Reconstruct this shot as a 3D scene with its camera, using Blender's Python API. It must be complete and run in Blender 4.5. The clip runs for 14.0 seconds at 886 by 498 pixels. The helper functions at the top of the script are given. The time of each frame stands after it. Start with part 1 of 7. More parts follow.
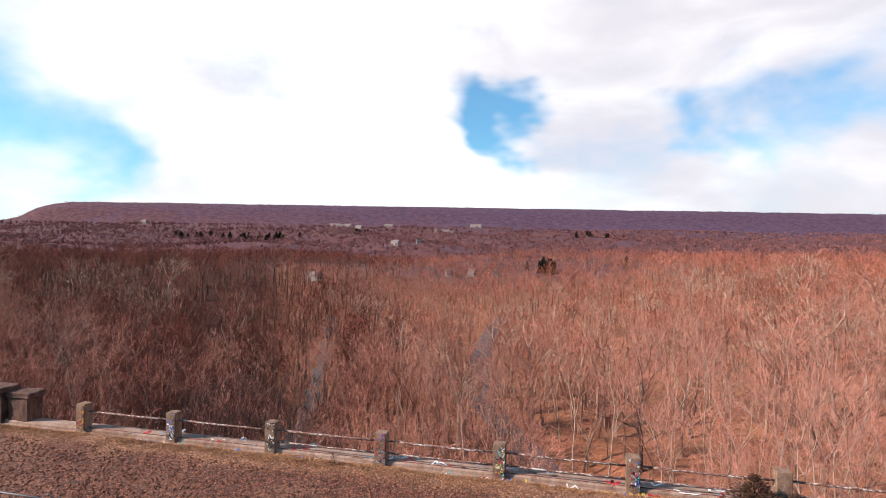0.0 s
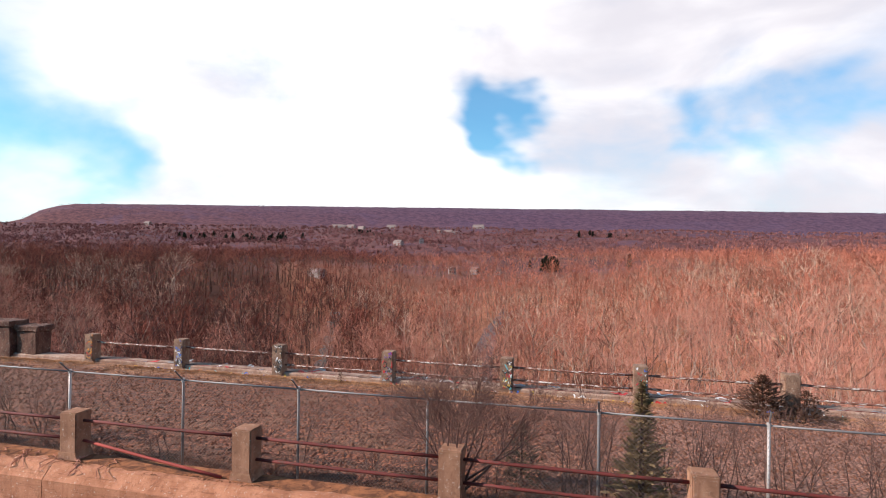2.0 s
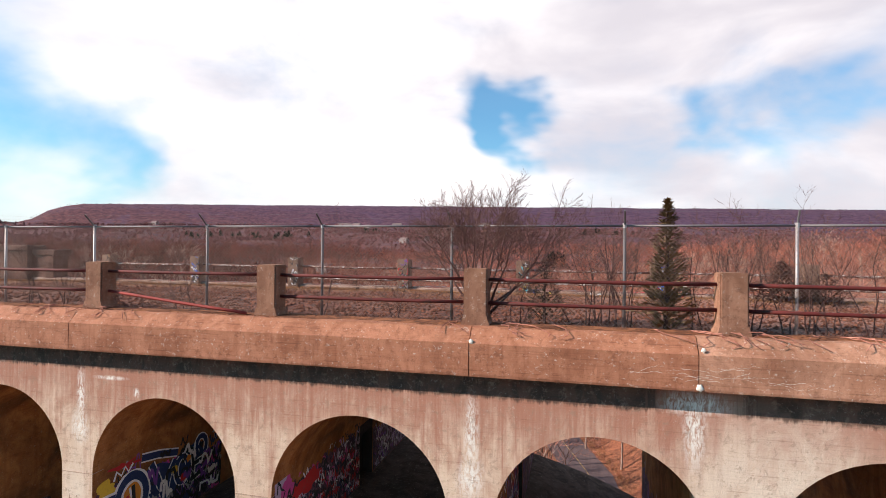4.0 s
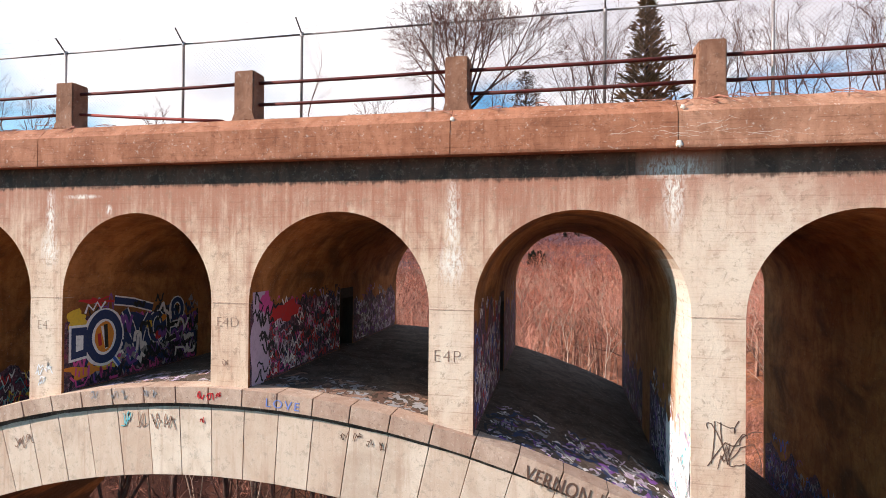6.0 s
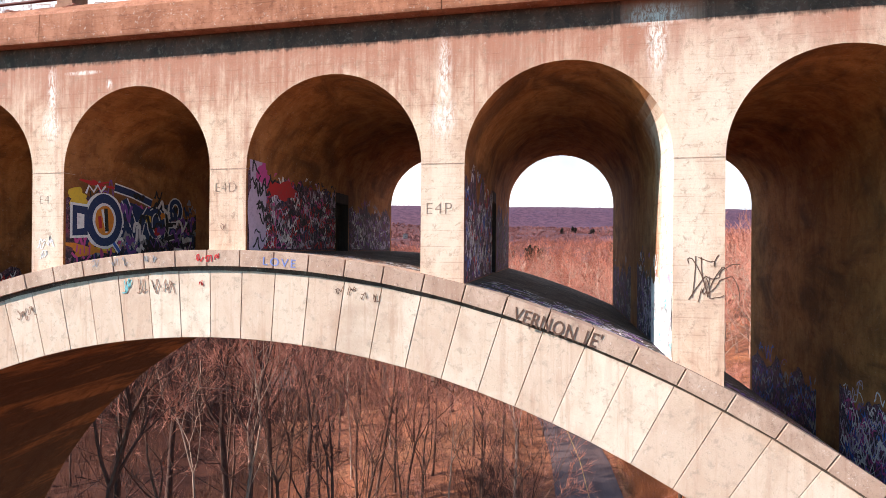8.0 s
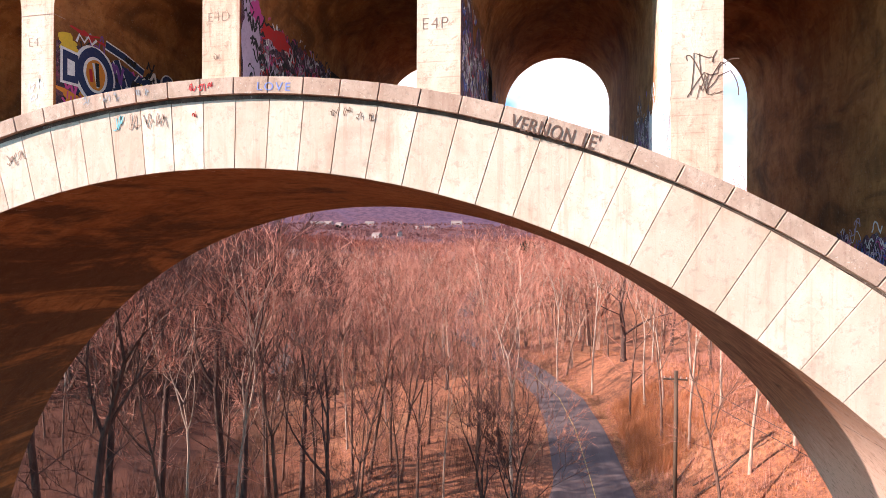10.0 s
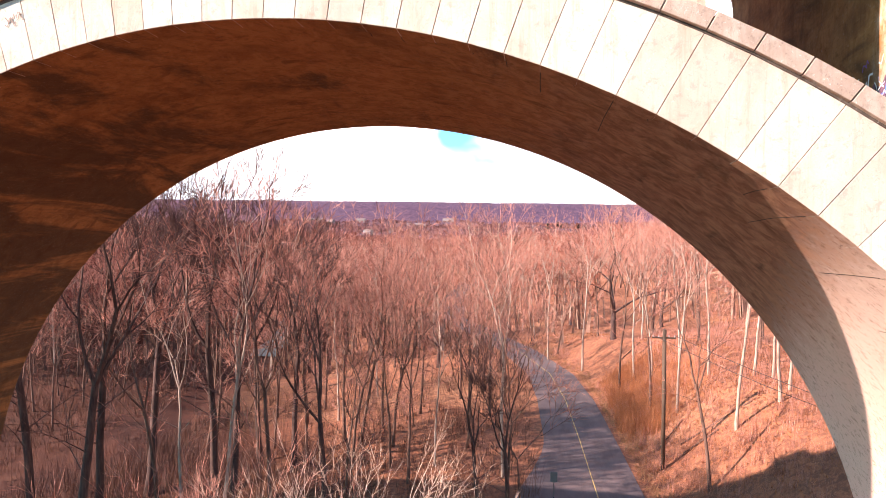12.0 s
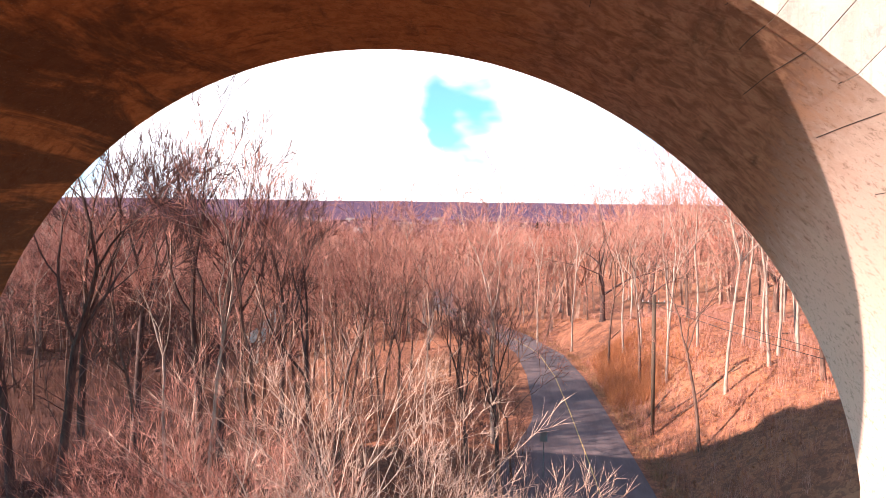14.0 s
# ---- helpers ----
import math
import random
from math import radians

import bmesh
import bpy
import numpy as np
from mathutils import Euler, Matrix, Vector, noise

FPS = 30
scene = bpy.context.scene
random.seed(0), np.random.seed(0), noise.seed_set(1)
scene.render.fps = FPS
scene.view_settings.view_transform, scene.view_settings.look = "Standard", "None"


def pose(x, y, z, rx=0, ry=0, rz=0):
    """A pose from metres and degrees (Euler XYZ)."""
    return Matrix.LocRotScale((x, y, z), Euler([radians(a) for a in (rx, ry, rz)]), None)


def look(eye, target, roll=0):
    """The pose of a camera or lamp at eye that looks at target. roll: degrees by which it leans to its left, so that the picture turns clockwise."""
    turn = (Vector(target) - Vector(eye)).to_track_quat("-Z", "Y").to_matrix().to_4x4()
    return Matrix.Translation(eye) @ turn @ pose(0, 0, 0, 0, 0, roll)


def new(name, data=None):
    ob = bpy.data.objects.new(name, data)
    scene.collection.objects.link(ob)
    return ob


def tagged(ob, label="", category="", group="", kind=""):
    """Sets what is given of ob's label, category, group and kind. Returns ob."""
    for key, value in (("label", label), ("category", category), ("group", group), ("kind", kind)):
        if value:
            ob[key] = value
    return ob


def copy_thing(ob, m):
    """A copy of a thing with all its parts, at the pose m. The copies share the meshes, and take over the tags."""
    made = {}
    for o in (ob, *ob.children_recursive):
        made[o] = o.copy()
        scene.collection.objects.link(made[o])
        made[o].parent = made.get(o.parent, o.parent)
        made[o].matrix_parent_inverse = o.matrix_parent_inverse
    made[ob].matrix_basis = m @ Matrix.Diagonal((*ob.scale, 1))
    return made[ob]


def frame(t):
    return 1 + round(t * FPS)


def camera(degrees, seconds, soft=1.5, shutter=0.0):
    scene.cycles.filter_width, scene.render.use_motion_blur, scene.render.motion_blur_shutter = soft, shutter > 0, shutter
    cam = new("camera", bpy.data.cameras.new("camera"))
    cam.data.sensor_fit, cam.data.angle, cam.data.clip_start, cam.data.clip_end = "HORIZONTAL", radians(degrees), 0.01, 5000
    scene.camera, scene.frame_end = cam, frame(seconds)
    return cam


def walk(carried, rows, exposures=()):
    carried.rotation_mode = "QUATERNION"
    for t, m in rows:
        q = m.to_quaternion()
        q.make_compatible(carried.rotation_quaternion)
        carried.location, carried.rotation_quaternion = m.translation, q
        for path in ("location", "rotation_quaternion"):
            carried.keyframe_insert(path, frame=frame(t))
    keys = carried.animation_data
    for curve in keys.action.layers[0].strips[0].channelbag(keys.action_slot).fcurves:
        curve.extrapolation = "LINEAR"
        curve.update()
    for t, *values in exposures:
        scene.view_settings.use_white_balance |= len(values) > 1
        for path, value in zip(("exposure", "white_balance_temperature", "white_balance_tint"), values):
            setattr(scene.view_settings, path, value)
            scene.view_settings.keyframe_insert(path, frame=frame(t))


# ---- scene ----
cam = camera(78.4, 14, soft=0.7)
PATH = [
    (0, (0.403, -10.03, 8.119), (-0.051, -8.082, 8.12), 0.9),
    (0.5, (0.451, -9.973, 7.292), (-0.006, -8.026, 7.3), 0.4),
    (1, (0.45, -9.991, 6.767), (-0.012, -8.045, 6.771), 0.7),
    (1.5, (0.39, -10.069, 5.943), (-0.073, -8.123, 5.95), 0.4),
    (2, (0.313, -10.111, 4.97), (-0.15, -8.166, 4.975), 0.7),
    (2.2, (0.287, -10.145, 4.544), (-0.177, -8.2, 4.548), 0.6),
    (4.3, (-0.027, -10.248, 0.822), (-0.514, -8.308, 0.824), 0.5),
    (4.5, (-0.016, -10.295, 0.361), (-0.505, -8.356, 0.371), 0.5),
    (5, (-0.022, -10.263, -0.737), (-0.501, -8.321, -0.737), 0.5),
    (5.5, (0.038, -10.124, -1.902), (-0.367, -8.166, -1.893), 0.5),
    (6, (0.003, -10.119, -2.718), (-0.413, -8.163, -2.705), 0.5),
    (6.5, (0.0, -10.187, -3.419), (-0.436, -8.235, -3.407), 0.5),
    (7, (0.045, -10.282, -4.084), (-0.376, -8.327, -4.081), 0.5),
    (7.5, (0.13, -10.384, -4.763), (-0.276, -8.425, -4.759), 0.5),
    (8, (0.194, -10.414, -5.503), (-0.211, -8.455, -5.499), 0.5),
    (8.5, (0.184, -10.394, -6.336), (-0.212, -8.434, -6.332), 0.4),
    (9, (0.092, -10.34, -7.28), (-0.297, -8.378, -7.276), 0.5),
    (9.2, (0.102, -10.297, -7.658), (-0.292, -8.336, -7.654), 0.4),
    (11.3, (0.195, -10.468, -11.109), (-0.162, -8.5, -11.114), 0.4),
    (11.5, (0.185, -10.555, -11.406), (-0.17, -8.587, -11.412), 0.5),
    (12, (0.204, -10.623, -12.228), (-0.151, -8.655, -12.234), 0.4),
    (12.5, (0.201, -10.628, -12.993), (-0.155, -8.66, -12.998), 0.4),
    (13, (0.198, -10.584, -13.754), (-0.163, -8.617, -13.76), 0.4),
    (13.5, (0.159, -10.493, -14.528), (-0.201, -8.526, -14.534), 0.4),
    (14, (0.208, -10.186, -15.135), (-0.11, -8.211, -15.141), 0.4),
]
EXPOSURES = [(0, 0.70, 7000, 16), (2.2, 0.70, 7000, 16), (5, 0.56, 7200, 20), (6.5, 1.0, 7050, 17), (7.5, 1.12, 7000, 18), (9, 1.29, 7150, 24), (12, 1.68, 7050, 23), (14, 1.69, 6950, 21)]
walk(cam, [(t, look(eye, target, roll)) for t, eye, target, roll in PATH], EXPOSURES)

# ---- world and sun ----
SUN_DIR = Vector((3.76, 1.75, -2.45)).normalized()     # the way the light travels
SUN_ELEV = math.asin(-SUN_DIR.z)
world = bpy.data.worlds.new("world")
scene.world = world
world.use_nodes = True


class Nodes:
    """Short hand for node trees."""

    def __init__(self, tree):
        self.tree = tree
        tree.nodes.clear()

    def add(self, kind, sockets=None):
        n = self.tree.nodes.new(kind)
        for k, v in (sockets or {}).items():
            if isinstance(v, bpy.types.NodeSocket):
                self.tree.links.new(v, n.inputs[k])
            else:
                n.inputs[k].default_value = v
        return n

    def math(self, op, a, b=0.0, c=0.0, clamp=False):
        n = self.add("ShaderNodeMath", {0: a, 1: b, 2: c})
        n.operation, n.use_clamp = op, clamp
        return n.outputs[0]

    def dot(self, a, b):
        n = self.add("ShaderNodeVectorMath", {0: a, 1: b})
        n.operation = "DOT_PRODUCT"
        return n.outputs["Value"]

    def ramp(self, v, lo, hi, a=0.0, b=1.0):
        n = self.add("ShaderNodeMapRange", {"Value": v, "From Min": lo, "From Max": hi, "To Min": a, "To Max": b})
        n.interpolation_type = "SMOOTHSTEP"
        return n.outputs[0]

    def mix(self, f, a, b):
        n = self.add("ShaderNodeMix")
        n.data_type = "RGBA"
        for i, v in ((0, f), (6, a), (7, b)):
            if isinstance(v, bpy.types.NodeSocket):
                self.tree.links.new(v, n.inputs[i])
            else:
                n.inputs[i].default_value = (*v, 1) if isinstance(v, tuple) and len(v) == 3 else v
        return n.outputs[2]

    def noise(self, vec, scale, detail=4.0, rough=0.55, dist=0.0):
        return self.add("ShaderNodeTexNoise", {"Vector": vec, "Scale": scale, "Detail": detail, "Roughness": rough, "Distortion": dist}).outputs["Fac"]

    def scaled(self, vec, s, rot=(0, 0, 0)):
        return self.add("ShaderNodeMapping", {"Vector": vec, "Scale": s, "Rotation": rot}).outputs[0]


def build_sky():
    n = Nodes(world.node_tree)
    co = n.add("ShaderNodeTexCoord").outputs["Generated"]
    sky = n.add("ShaderNodeTexSky")
    sky.sky_type, sky.sun_disc = "NISHITA", False
    sky.sun_elevation, sky.sun_rotation = SUN_ELEV, math.atan2(-SUN_DIR.x, -SUN_DIR.y)
    flat = n.scaled(co, (1.0, 1.0, 1.8))
    big = n.noise(flat, 2.6, 8, 0.58, 0.5)
    fine = n.noise(flat, 7.0, 4, 0.55, 0.3)
    cover = n.math("ADD", big, n.math("MULTIPLY", fine, 0.45))
    # the edges of the clouds wander: a warped direction
    w = n.add("ShaderNodeTexNoise", {"Vector": flat, "Scale": 5.5, "Detail": 3.0, "Roughness": 0.5}).outputs["Color"]
    w = n.add("ShaderNodeVectorMath", {0: w, 1: (0.5, 0.5, 0.5)})
    w.operation = "SUBTRACT"
    w = n.add("ShaderNodeVectorMath", {0: w.outputs[0], 3: 0.26})
    w.operation = "SCALE"
    wco = n.add("ShaderNodeVectorMath", {0: co, 1: w.outputs[0]})
    wco.operation = "ADD"
    wco = n.add("ShaderNodeVectorMath", {0: wco.outputs[0]})
    wco.operation = "NORMALIZE"
    wco = wco.outputs[0]
    # gaps of blue between the clouds: direction, reach (degrees), depth
    gaps = (((-0.130, 0.958, 0.255), 5.0, 0.60), ((-0.110, 0.970, 0.215), 4.5, 0.60), ((-0.150, 0.940, 0.295), 4.0, 0.40),
            ((0.165, 0.965, 0.200), 4.0, 0.42), ((0.262, 0.942, 0.210), 5.0, 0.45), ((0.355, 0.908, 0.225), 5.5, 0.42),
            ((-0.720, 0.670, 0.175), 7.0, 0.34), ((-0.775, 0.580, 0.235), 8.0, 0.40), ((-0.690, 0.710, 0.130), 5.0, 0.30))
    for d, reach, depth in gaps:
        ang = n.math("ARCCOSINE", n.math("MINIMUM", n.dot(wco, tuple(Vector(d).normalized())), 1.0))
        cover = n.math("SUBTRACT", cover, n.ramp(ang, 0.0, radians(reach), depth, 0.0))
    # the clouds stand before the eye; the sky round the sun and overhead is clear
    fore = n.ramp(n.dot(co, tuple(Vector((0.35, 0.93, 0.1)).normalized())), 0.0, 0.45)
    up = n.add("ShaderNodeSeparateXYZ", {0: co}).outputs[2]
    fore = n.math("MULTIPLY", fore, n.ramp(up, 0.45, 0.75, 1.0, 0.0))
    mask = n.math("MULTIPLY", n.ramp(cover, 0.0, 0.85, 0.06, 1.0), fore)
    grey = n.noise(n.scaled(co, (1.0, 1.0, 2.6)), 3.4, 5, 0.50, 0.3)
    dark = Vector((0.26, 0.92, 0.30)).normalized()
    bank = n.ramp(n.dot(co, tuple(dark)), 0.90, 1.0, 0.0, 0.24)
    shade = n.ramp(n.math("ADD", grey, bank), 0.42, 0.82)
    cloud = n.mix(shade, (0.90, 0.95, 1.0), (0.60, 0.63, 0.71))
    blue = n.mix(1.0, sky.outputs[0], (0.56, 1.50, 1.92))
    blue.node.blend_type = "MULTIPLY"
    b1 = n.add("ShaderNodeBackground", {"Color": blue, "Strength": 0.066})
    b2 = n.add("ShaderNodeBackground", {"Color": cloud, "Strength": 0.82})
    m = n.add("ShaderNodeMixShader", {0: mask, 1: b1.outputs[0], 2: b2.outputs[0]})
    n.add("ShaderNodeOutputWorld", {0: m.outputs[0]})


build_sky()
sun = new("sun", bpy.data.lights.new("sun", "SUN"))
sun.data.energy, sun.data.angle, sun.data.color = 5.0, radians(0.55), (1.0, 0.955, 0.90)
sun.rotation_euler = SUN_DIR.to_track_quat("-Z", "Y").to_euler()
sun.location = (-60, -40, 60)


# ---- materials ----
def material(name, build):
    m = bpy.data.materials.new(name)
    m.use_nodes = True
    n = Nodes(m.node_tree)
    out = build(n)
    n.add("ShaderNodeOutputMaterial", {0: out})
    return m


def principled(n, colour, rough=0.9, metal=0.0, height=None, dist=0.01, strength=0.6, spec=0.3):
    p = n.add("ShaderNodeBsdfPrincipled", {"Metallic": metal, "Specular IOR Level": spec})
    for key, v in (("Base Color", colour), ("Roughness", rough)):
        if isinstance(v, bpy.types.NodeSocket):
            n.tree.links.new(v, p.inputs[key])
        else:
            p.inputs[key].default_value = (*v, 1) if isinstance(v, tuple) else v
    if height is not None:
        b = n.add("ShaderNodeBump", {"Height": height, "Distance": dist, "Strength": strength})
        n.tree.links.new(b.outputs[0], p.inputs["Normal"])
    return p.outputs[0]


def spots(n, co, points):
    """The sum of soft round marks at points (x, z, half width, half height) of a wall seen from the front."""
    total = None
    sep = n.add("ShaderNodeSeparateXYZ", {0: co})
    for x, z, a, b in points:
        dx = n.math("DIVIDE", n.math("SUBTRACT", sep.outputs[0], x), a)
        dz = n.math("DIVIDE", n.math("SUBTRACT", sep.outputs[2], z), b)
        r = n.math("SQRT", n.math("ADD", n.math("MULTIPLY", dx, dx), n.math("MULTIPLY", dz, dz)))
        s = n.ramp(r, 0.15, 1.0, 1.0, 0.0)
        total = s if total is None else n.math("MAXIMUM", total, s)
    return total


LIME = [(-1.98, -2.9, 0.36, 0.60), (-1.96, -2.1, 0.20, 1.1), (-11.2, -2.75, 0.34, 0.55), (-11.18, -2.0, 0.18, 1.0), (1.97, -1.65, 0.26, 0.95),
        (1.97, -1.20, 0.80, 0.30), (-10.35, -1.55, 0.6, 0.07), (-9.65, -1.85, 0.12, 0.15), (6.6, -1.9, 0.2, 0.7)]
# long washed-out areas of the front, where rain runs down
WASHED = [(2.5, -4.6, 0.9, 2.9), (-2.0, -5.0, 0.7, 2.6), (7.3, -4.5, 0.9, 3.0), (-11.3, -5.0, 0.6, 2.6), (3.4, -2.9, 2.4, 2.5), (6.8, -2.0, 2.2, 1.4)]


def concrete(name, light, dark, rust, stain_top=False, lime=False, streak=0.5, forms=False, bump=0.012, random_tone=0.0, dirt=0.5, boards=0.0, fleck=0.5, soot=0.0):
    def build(n):
        co = n.add("ShaderNodeNewGeometry").outputs["Position"]
        sep = n.add("ShaderNodeSeparateXYZ", {0: co})
        cloud = n.noise(co, 0.45, 6, 0.6, 0.4)
        patch = n.noise(n.scaled(co, (1.6, 1.6, 0.9)), 1.3, 9, 0.66, 0.8)
        run = n.noise(n.scaled(co, (5.0, 5.0, 0.28)), 1.4, 7, 0.66, 0.2)
        mid = n.noise(co, 5.5, 8, 0.78, 0.4)
        grain = n.noise(co, 42.0, 5, 0.75)
        pits = n.noise(co, 14.0, 6, 0.78, 0.5)
        c = n.mix(n.ramp(patch, 0.38, 0.64), light, dark)
        c = n.mix(n.math("MULTIPLY", n.ramp(run, 0.48, 0.70), streak), c, rust)
        c = n.mix(n.math("MULTIPLY", n.ramp(cloud, 0.50, 0.70), 0.5), c, tuple(0.72 * v for v in rust))
        if stain_top:
            edge = n.math("ADD", sep.outputs[2], n.math("MULTIPLY", n.math("SUBTRACT", run, 0.5), 2.8))
            edge = n.math("ADD", edge, n.math("MULTIPLY", n.math("SUBTRACT", patch, 0.5), 1.6))
            c = n.mix(n.math("MULTIPLY", n.ramp(edge, -3.2, -1.2), 0.88), c, rust)
        if lime:
            wash = n.math("MULTIPLY", spots(n, co, WASHED), n.ramp(patch, 0.35, 0.70, 1.0, 0.55))
            c = n.mix(wash, c, (0.77, 0.625, 0.495))
            mark = n.math("MULTIPLY", spots(n, co, LIME), n.ramp(n.noise(n.scaled(co, (5, 5, 1.6)), 3.0, 8, 0.72, 1.0), 0.40, 0.58), clamp=True)
            c = n.mix(mark, c, (0.86, 0.80, 0.72))
        if lime:
            # black crust of algae in ragged drips along the top course, washed off where the joint leaks; it ends with
            # the cornice's shade and paints it deeper
            drip = n.math("ADD", sep.outputs[2], n.math("MULTIPLY", n.math("SUBTRACT", run, 0.5), 0.30))
            crust_shade = n.math("MULTIPLY", n.ramp(drip, -1.40, -1.32), n.ramp(patch, 0.34, 0.66, 0.97, 0.70))
            leak = n.math("ABSOLUTE", n.math("SUBTRACT", n.math("ADD", sep.outputs[0], n.math("MULTIPLY", n.math("SUBTRACT", run, 0.5), 0.9)), 2.05))
            crust_shade = n.math("MULTIPLY", crust_shade, n.ramp(leak, 0.35, 0.95))
            c = n.mix(crust_shade, c, (0.026, 0.016, 0.014))
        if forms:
            # sunlight is painted pale on the haunch towards the sun, the other side sooted; board seams run through
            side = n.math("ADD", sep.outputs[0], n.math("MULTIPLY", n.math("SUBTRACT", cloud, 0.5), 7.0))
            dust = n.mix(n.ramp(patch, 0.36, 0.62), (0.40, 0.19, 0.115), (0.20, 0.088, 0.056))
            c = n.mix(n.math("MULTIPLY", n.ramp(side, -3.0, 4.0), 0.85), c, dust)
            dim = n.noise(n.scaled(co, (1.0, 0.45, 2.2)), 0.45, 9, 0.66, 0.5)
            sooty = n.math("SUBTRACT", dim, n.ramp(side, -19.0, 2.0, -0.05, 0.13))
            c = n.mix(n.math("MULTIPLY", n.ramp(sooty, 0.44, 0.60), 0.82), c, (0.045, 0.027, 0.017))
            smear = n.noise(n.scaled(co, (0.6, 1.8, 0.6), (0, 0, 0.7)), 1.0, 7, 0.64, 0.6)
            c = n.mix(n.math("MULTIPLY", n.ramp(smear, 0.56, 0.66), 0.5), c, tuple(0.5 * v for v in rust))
            painted_sun = n.math("ADD", sep.outputs[0], n.math("MULTIPLY", n.math("SUBTRACT", patch, 0.5), 2.2))
            painted_sun = n.math("SUBTRACT", painted_sun, n.math("MULTIPLY", sep.outputs[1], 0.3))
            c = n.mix(n.math("MULTIPLY", n.ramp(painted_sun, 4.6, 6.6), 0.9), c, (0.82, 0.54, 0.43))
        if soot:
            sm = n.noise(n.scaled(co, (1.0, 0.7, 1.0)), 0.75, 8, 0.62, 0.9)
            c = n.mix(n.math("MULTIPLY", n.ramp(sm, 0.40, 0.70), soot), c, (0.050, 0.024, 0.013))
            # sunlight is painted pale near the front of faces turned towards the sun
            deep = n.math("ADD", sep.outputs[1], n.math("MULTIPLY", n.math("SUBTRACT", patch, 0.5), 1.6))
            sun_facing = n.ramp(n.dot(n.add("ShaderNodeNewGeometry").outputs["Normal"], (-1.0, 0.0, 0.0)), 0.72, 0.98)
            c = n.mix(n.math("MULTIPLY", n.ramp(deep, 0.9, 2.0, 0.90, 0.0), sun_facing), c, (0.76, 0.68, 0.58))
        if boards:
            zz = n.math("ADD", n.math("DIVIDE", sep.outputs[2], 0.31), n.math("MULTIPLY", mid, 0.05))
            fr = n.math("ABSOLUTE", n.math("SUBTRACT", n.math("FRACT", zz), 0.5))
            ln = n.math("MULTIPLY", n.ramp(fr, 0.012, 0.05, 1.0, 0.0), n.ramp(patch, 0.44, 0.60))
            c = n.mix(n.math("MULTIPLY", ln, boards), c, tuple(0.55 * v for v in rust))
        if random_tone:
            rnd = n.add("ShaderNodeObjectInfo").outputs["Random"]
            c = n.mix(n.math("MULTIPLY", rnd, random_tone), c, rust)
        black = n.noise(n.scaled(co, (2.4, 2.4, 1.2)), 2.6, 9, 0.74, 1.2)
        c = n.mix(n.math("MULTIPLY", n.ramp(black, 0.58, 0.74), dirt), c, (0.05, 0.035, 0.03))
        c = n.mix(n.math("MULTIPLY", n.ramp(mid, 0.52, 0.64), 0.55), c, tuple(0.50 * v for v in dark))
        if boards:
            lines = n.noise(n.scaled(co, (0.9, 0.9, 24.0)), 1.6, 5, 0.7)
            c = n.mix(n.math("MULTIPLY", n.ramp(lines, 0.50, 0.66), 0.55 * boards), c, tuple(0.55 * v for v in rust))
        c = n.mix(n.math("MULTIPLY", n.ramp(pits, 0.59, 0.64), fleck), c, (0.76, 0.69, 0.60))
        c = n.mix(n.math("MULTIPLY", n.ramp(n.noise(co, 21.0, 5, 0.75), 0.59, 0.65), fleck), c, tuple(0.30 * v for v in dark))
        c = n.mix(n.math("MULTIPLY", grain, 0.30), c, tuple(0.45 * v for v in dark))
        h = n.math("ADD", n.math("MULTIPLY", pits, 1.0), n.math("ADD", n.math("MULTIPLY", grain, 0.5), n.math("MULTIPLY", mid, 1.2)))
        return principled(n, c, n.ramp(patch, 0.3, 0.7, 0.82, 0.96), 0, h, bump, 0.8, 0.2)
    return material(name, build)


MAT_WALL = concrete("spandrel_concrete", (0.74, 0.545, 0.405), (0.60, 0.395, 0.28), (0.39, 0.146, 0.094), stain_top=True, lime=True, dirt=0.08, streak=0.5, boards=0.30, fleck=0.20)
MAT_RING = concrete("ring_concrete", (0.77, 0.635, 0.515), (0.67, 0.525, 0.41), (0.42, 0.235, 0.155), streak=0.45, random_tone=0.50, dirt=0.16, bump=0.006, fleck=0.25)
MAT_COPING = concrete("coping_concrete", (0.62, 0.455, 0.355), (0.48, 0.325, 0.245), (0.33, 0.175, 0.12), streak=0.4, random_tone=0.45, dirt=0.5, fleck=0.5)
MAT_CORNICE = concrete("cornice_concrete", (0.49, 0.200, 0.115), (0.36, 0.138, 0.076), (0.23, 0.078, 0.040), streak=0.45, dirt=0.4, bump=0.022, fleck=0.45, boards=0.5)
MAT_CORNICE_PALE = concrete("bleached_cornice_concrete", (0.58, 0.290, 0.185), (0.43, 0.195, 0.118), (0.26, 0.098, 0.054), streak=0.45, dirt=0.35, bump=0.022, fleck=0.5, boards=0.4)
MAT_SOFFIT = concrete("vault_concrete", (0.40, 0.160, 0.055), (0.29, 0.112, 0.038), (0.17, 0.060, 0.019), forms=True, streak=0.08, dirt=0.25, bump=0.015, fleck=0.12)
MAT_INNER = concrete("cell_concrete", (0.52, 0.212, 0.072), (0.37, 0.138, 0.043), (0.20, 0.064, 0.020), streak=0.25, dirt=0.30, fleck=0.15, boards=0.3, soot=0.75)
MAT_POST = concrete("post_concrete", (0.36, 0.175, 0.110), (0.25, 0.115, 0.070), (0.16, 0.062, 0.038), streak=0.4, dirt=0.35, fleck=0.4)
MAT_POST_FAR = concrete("painted_post_concrete", (0.30, 0.17, 0.115), (0.17, 0.09, 0.062), (0.11, 0.05, 0.035), streak=0.5, dirt=0.6)
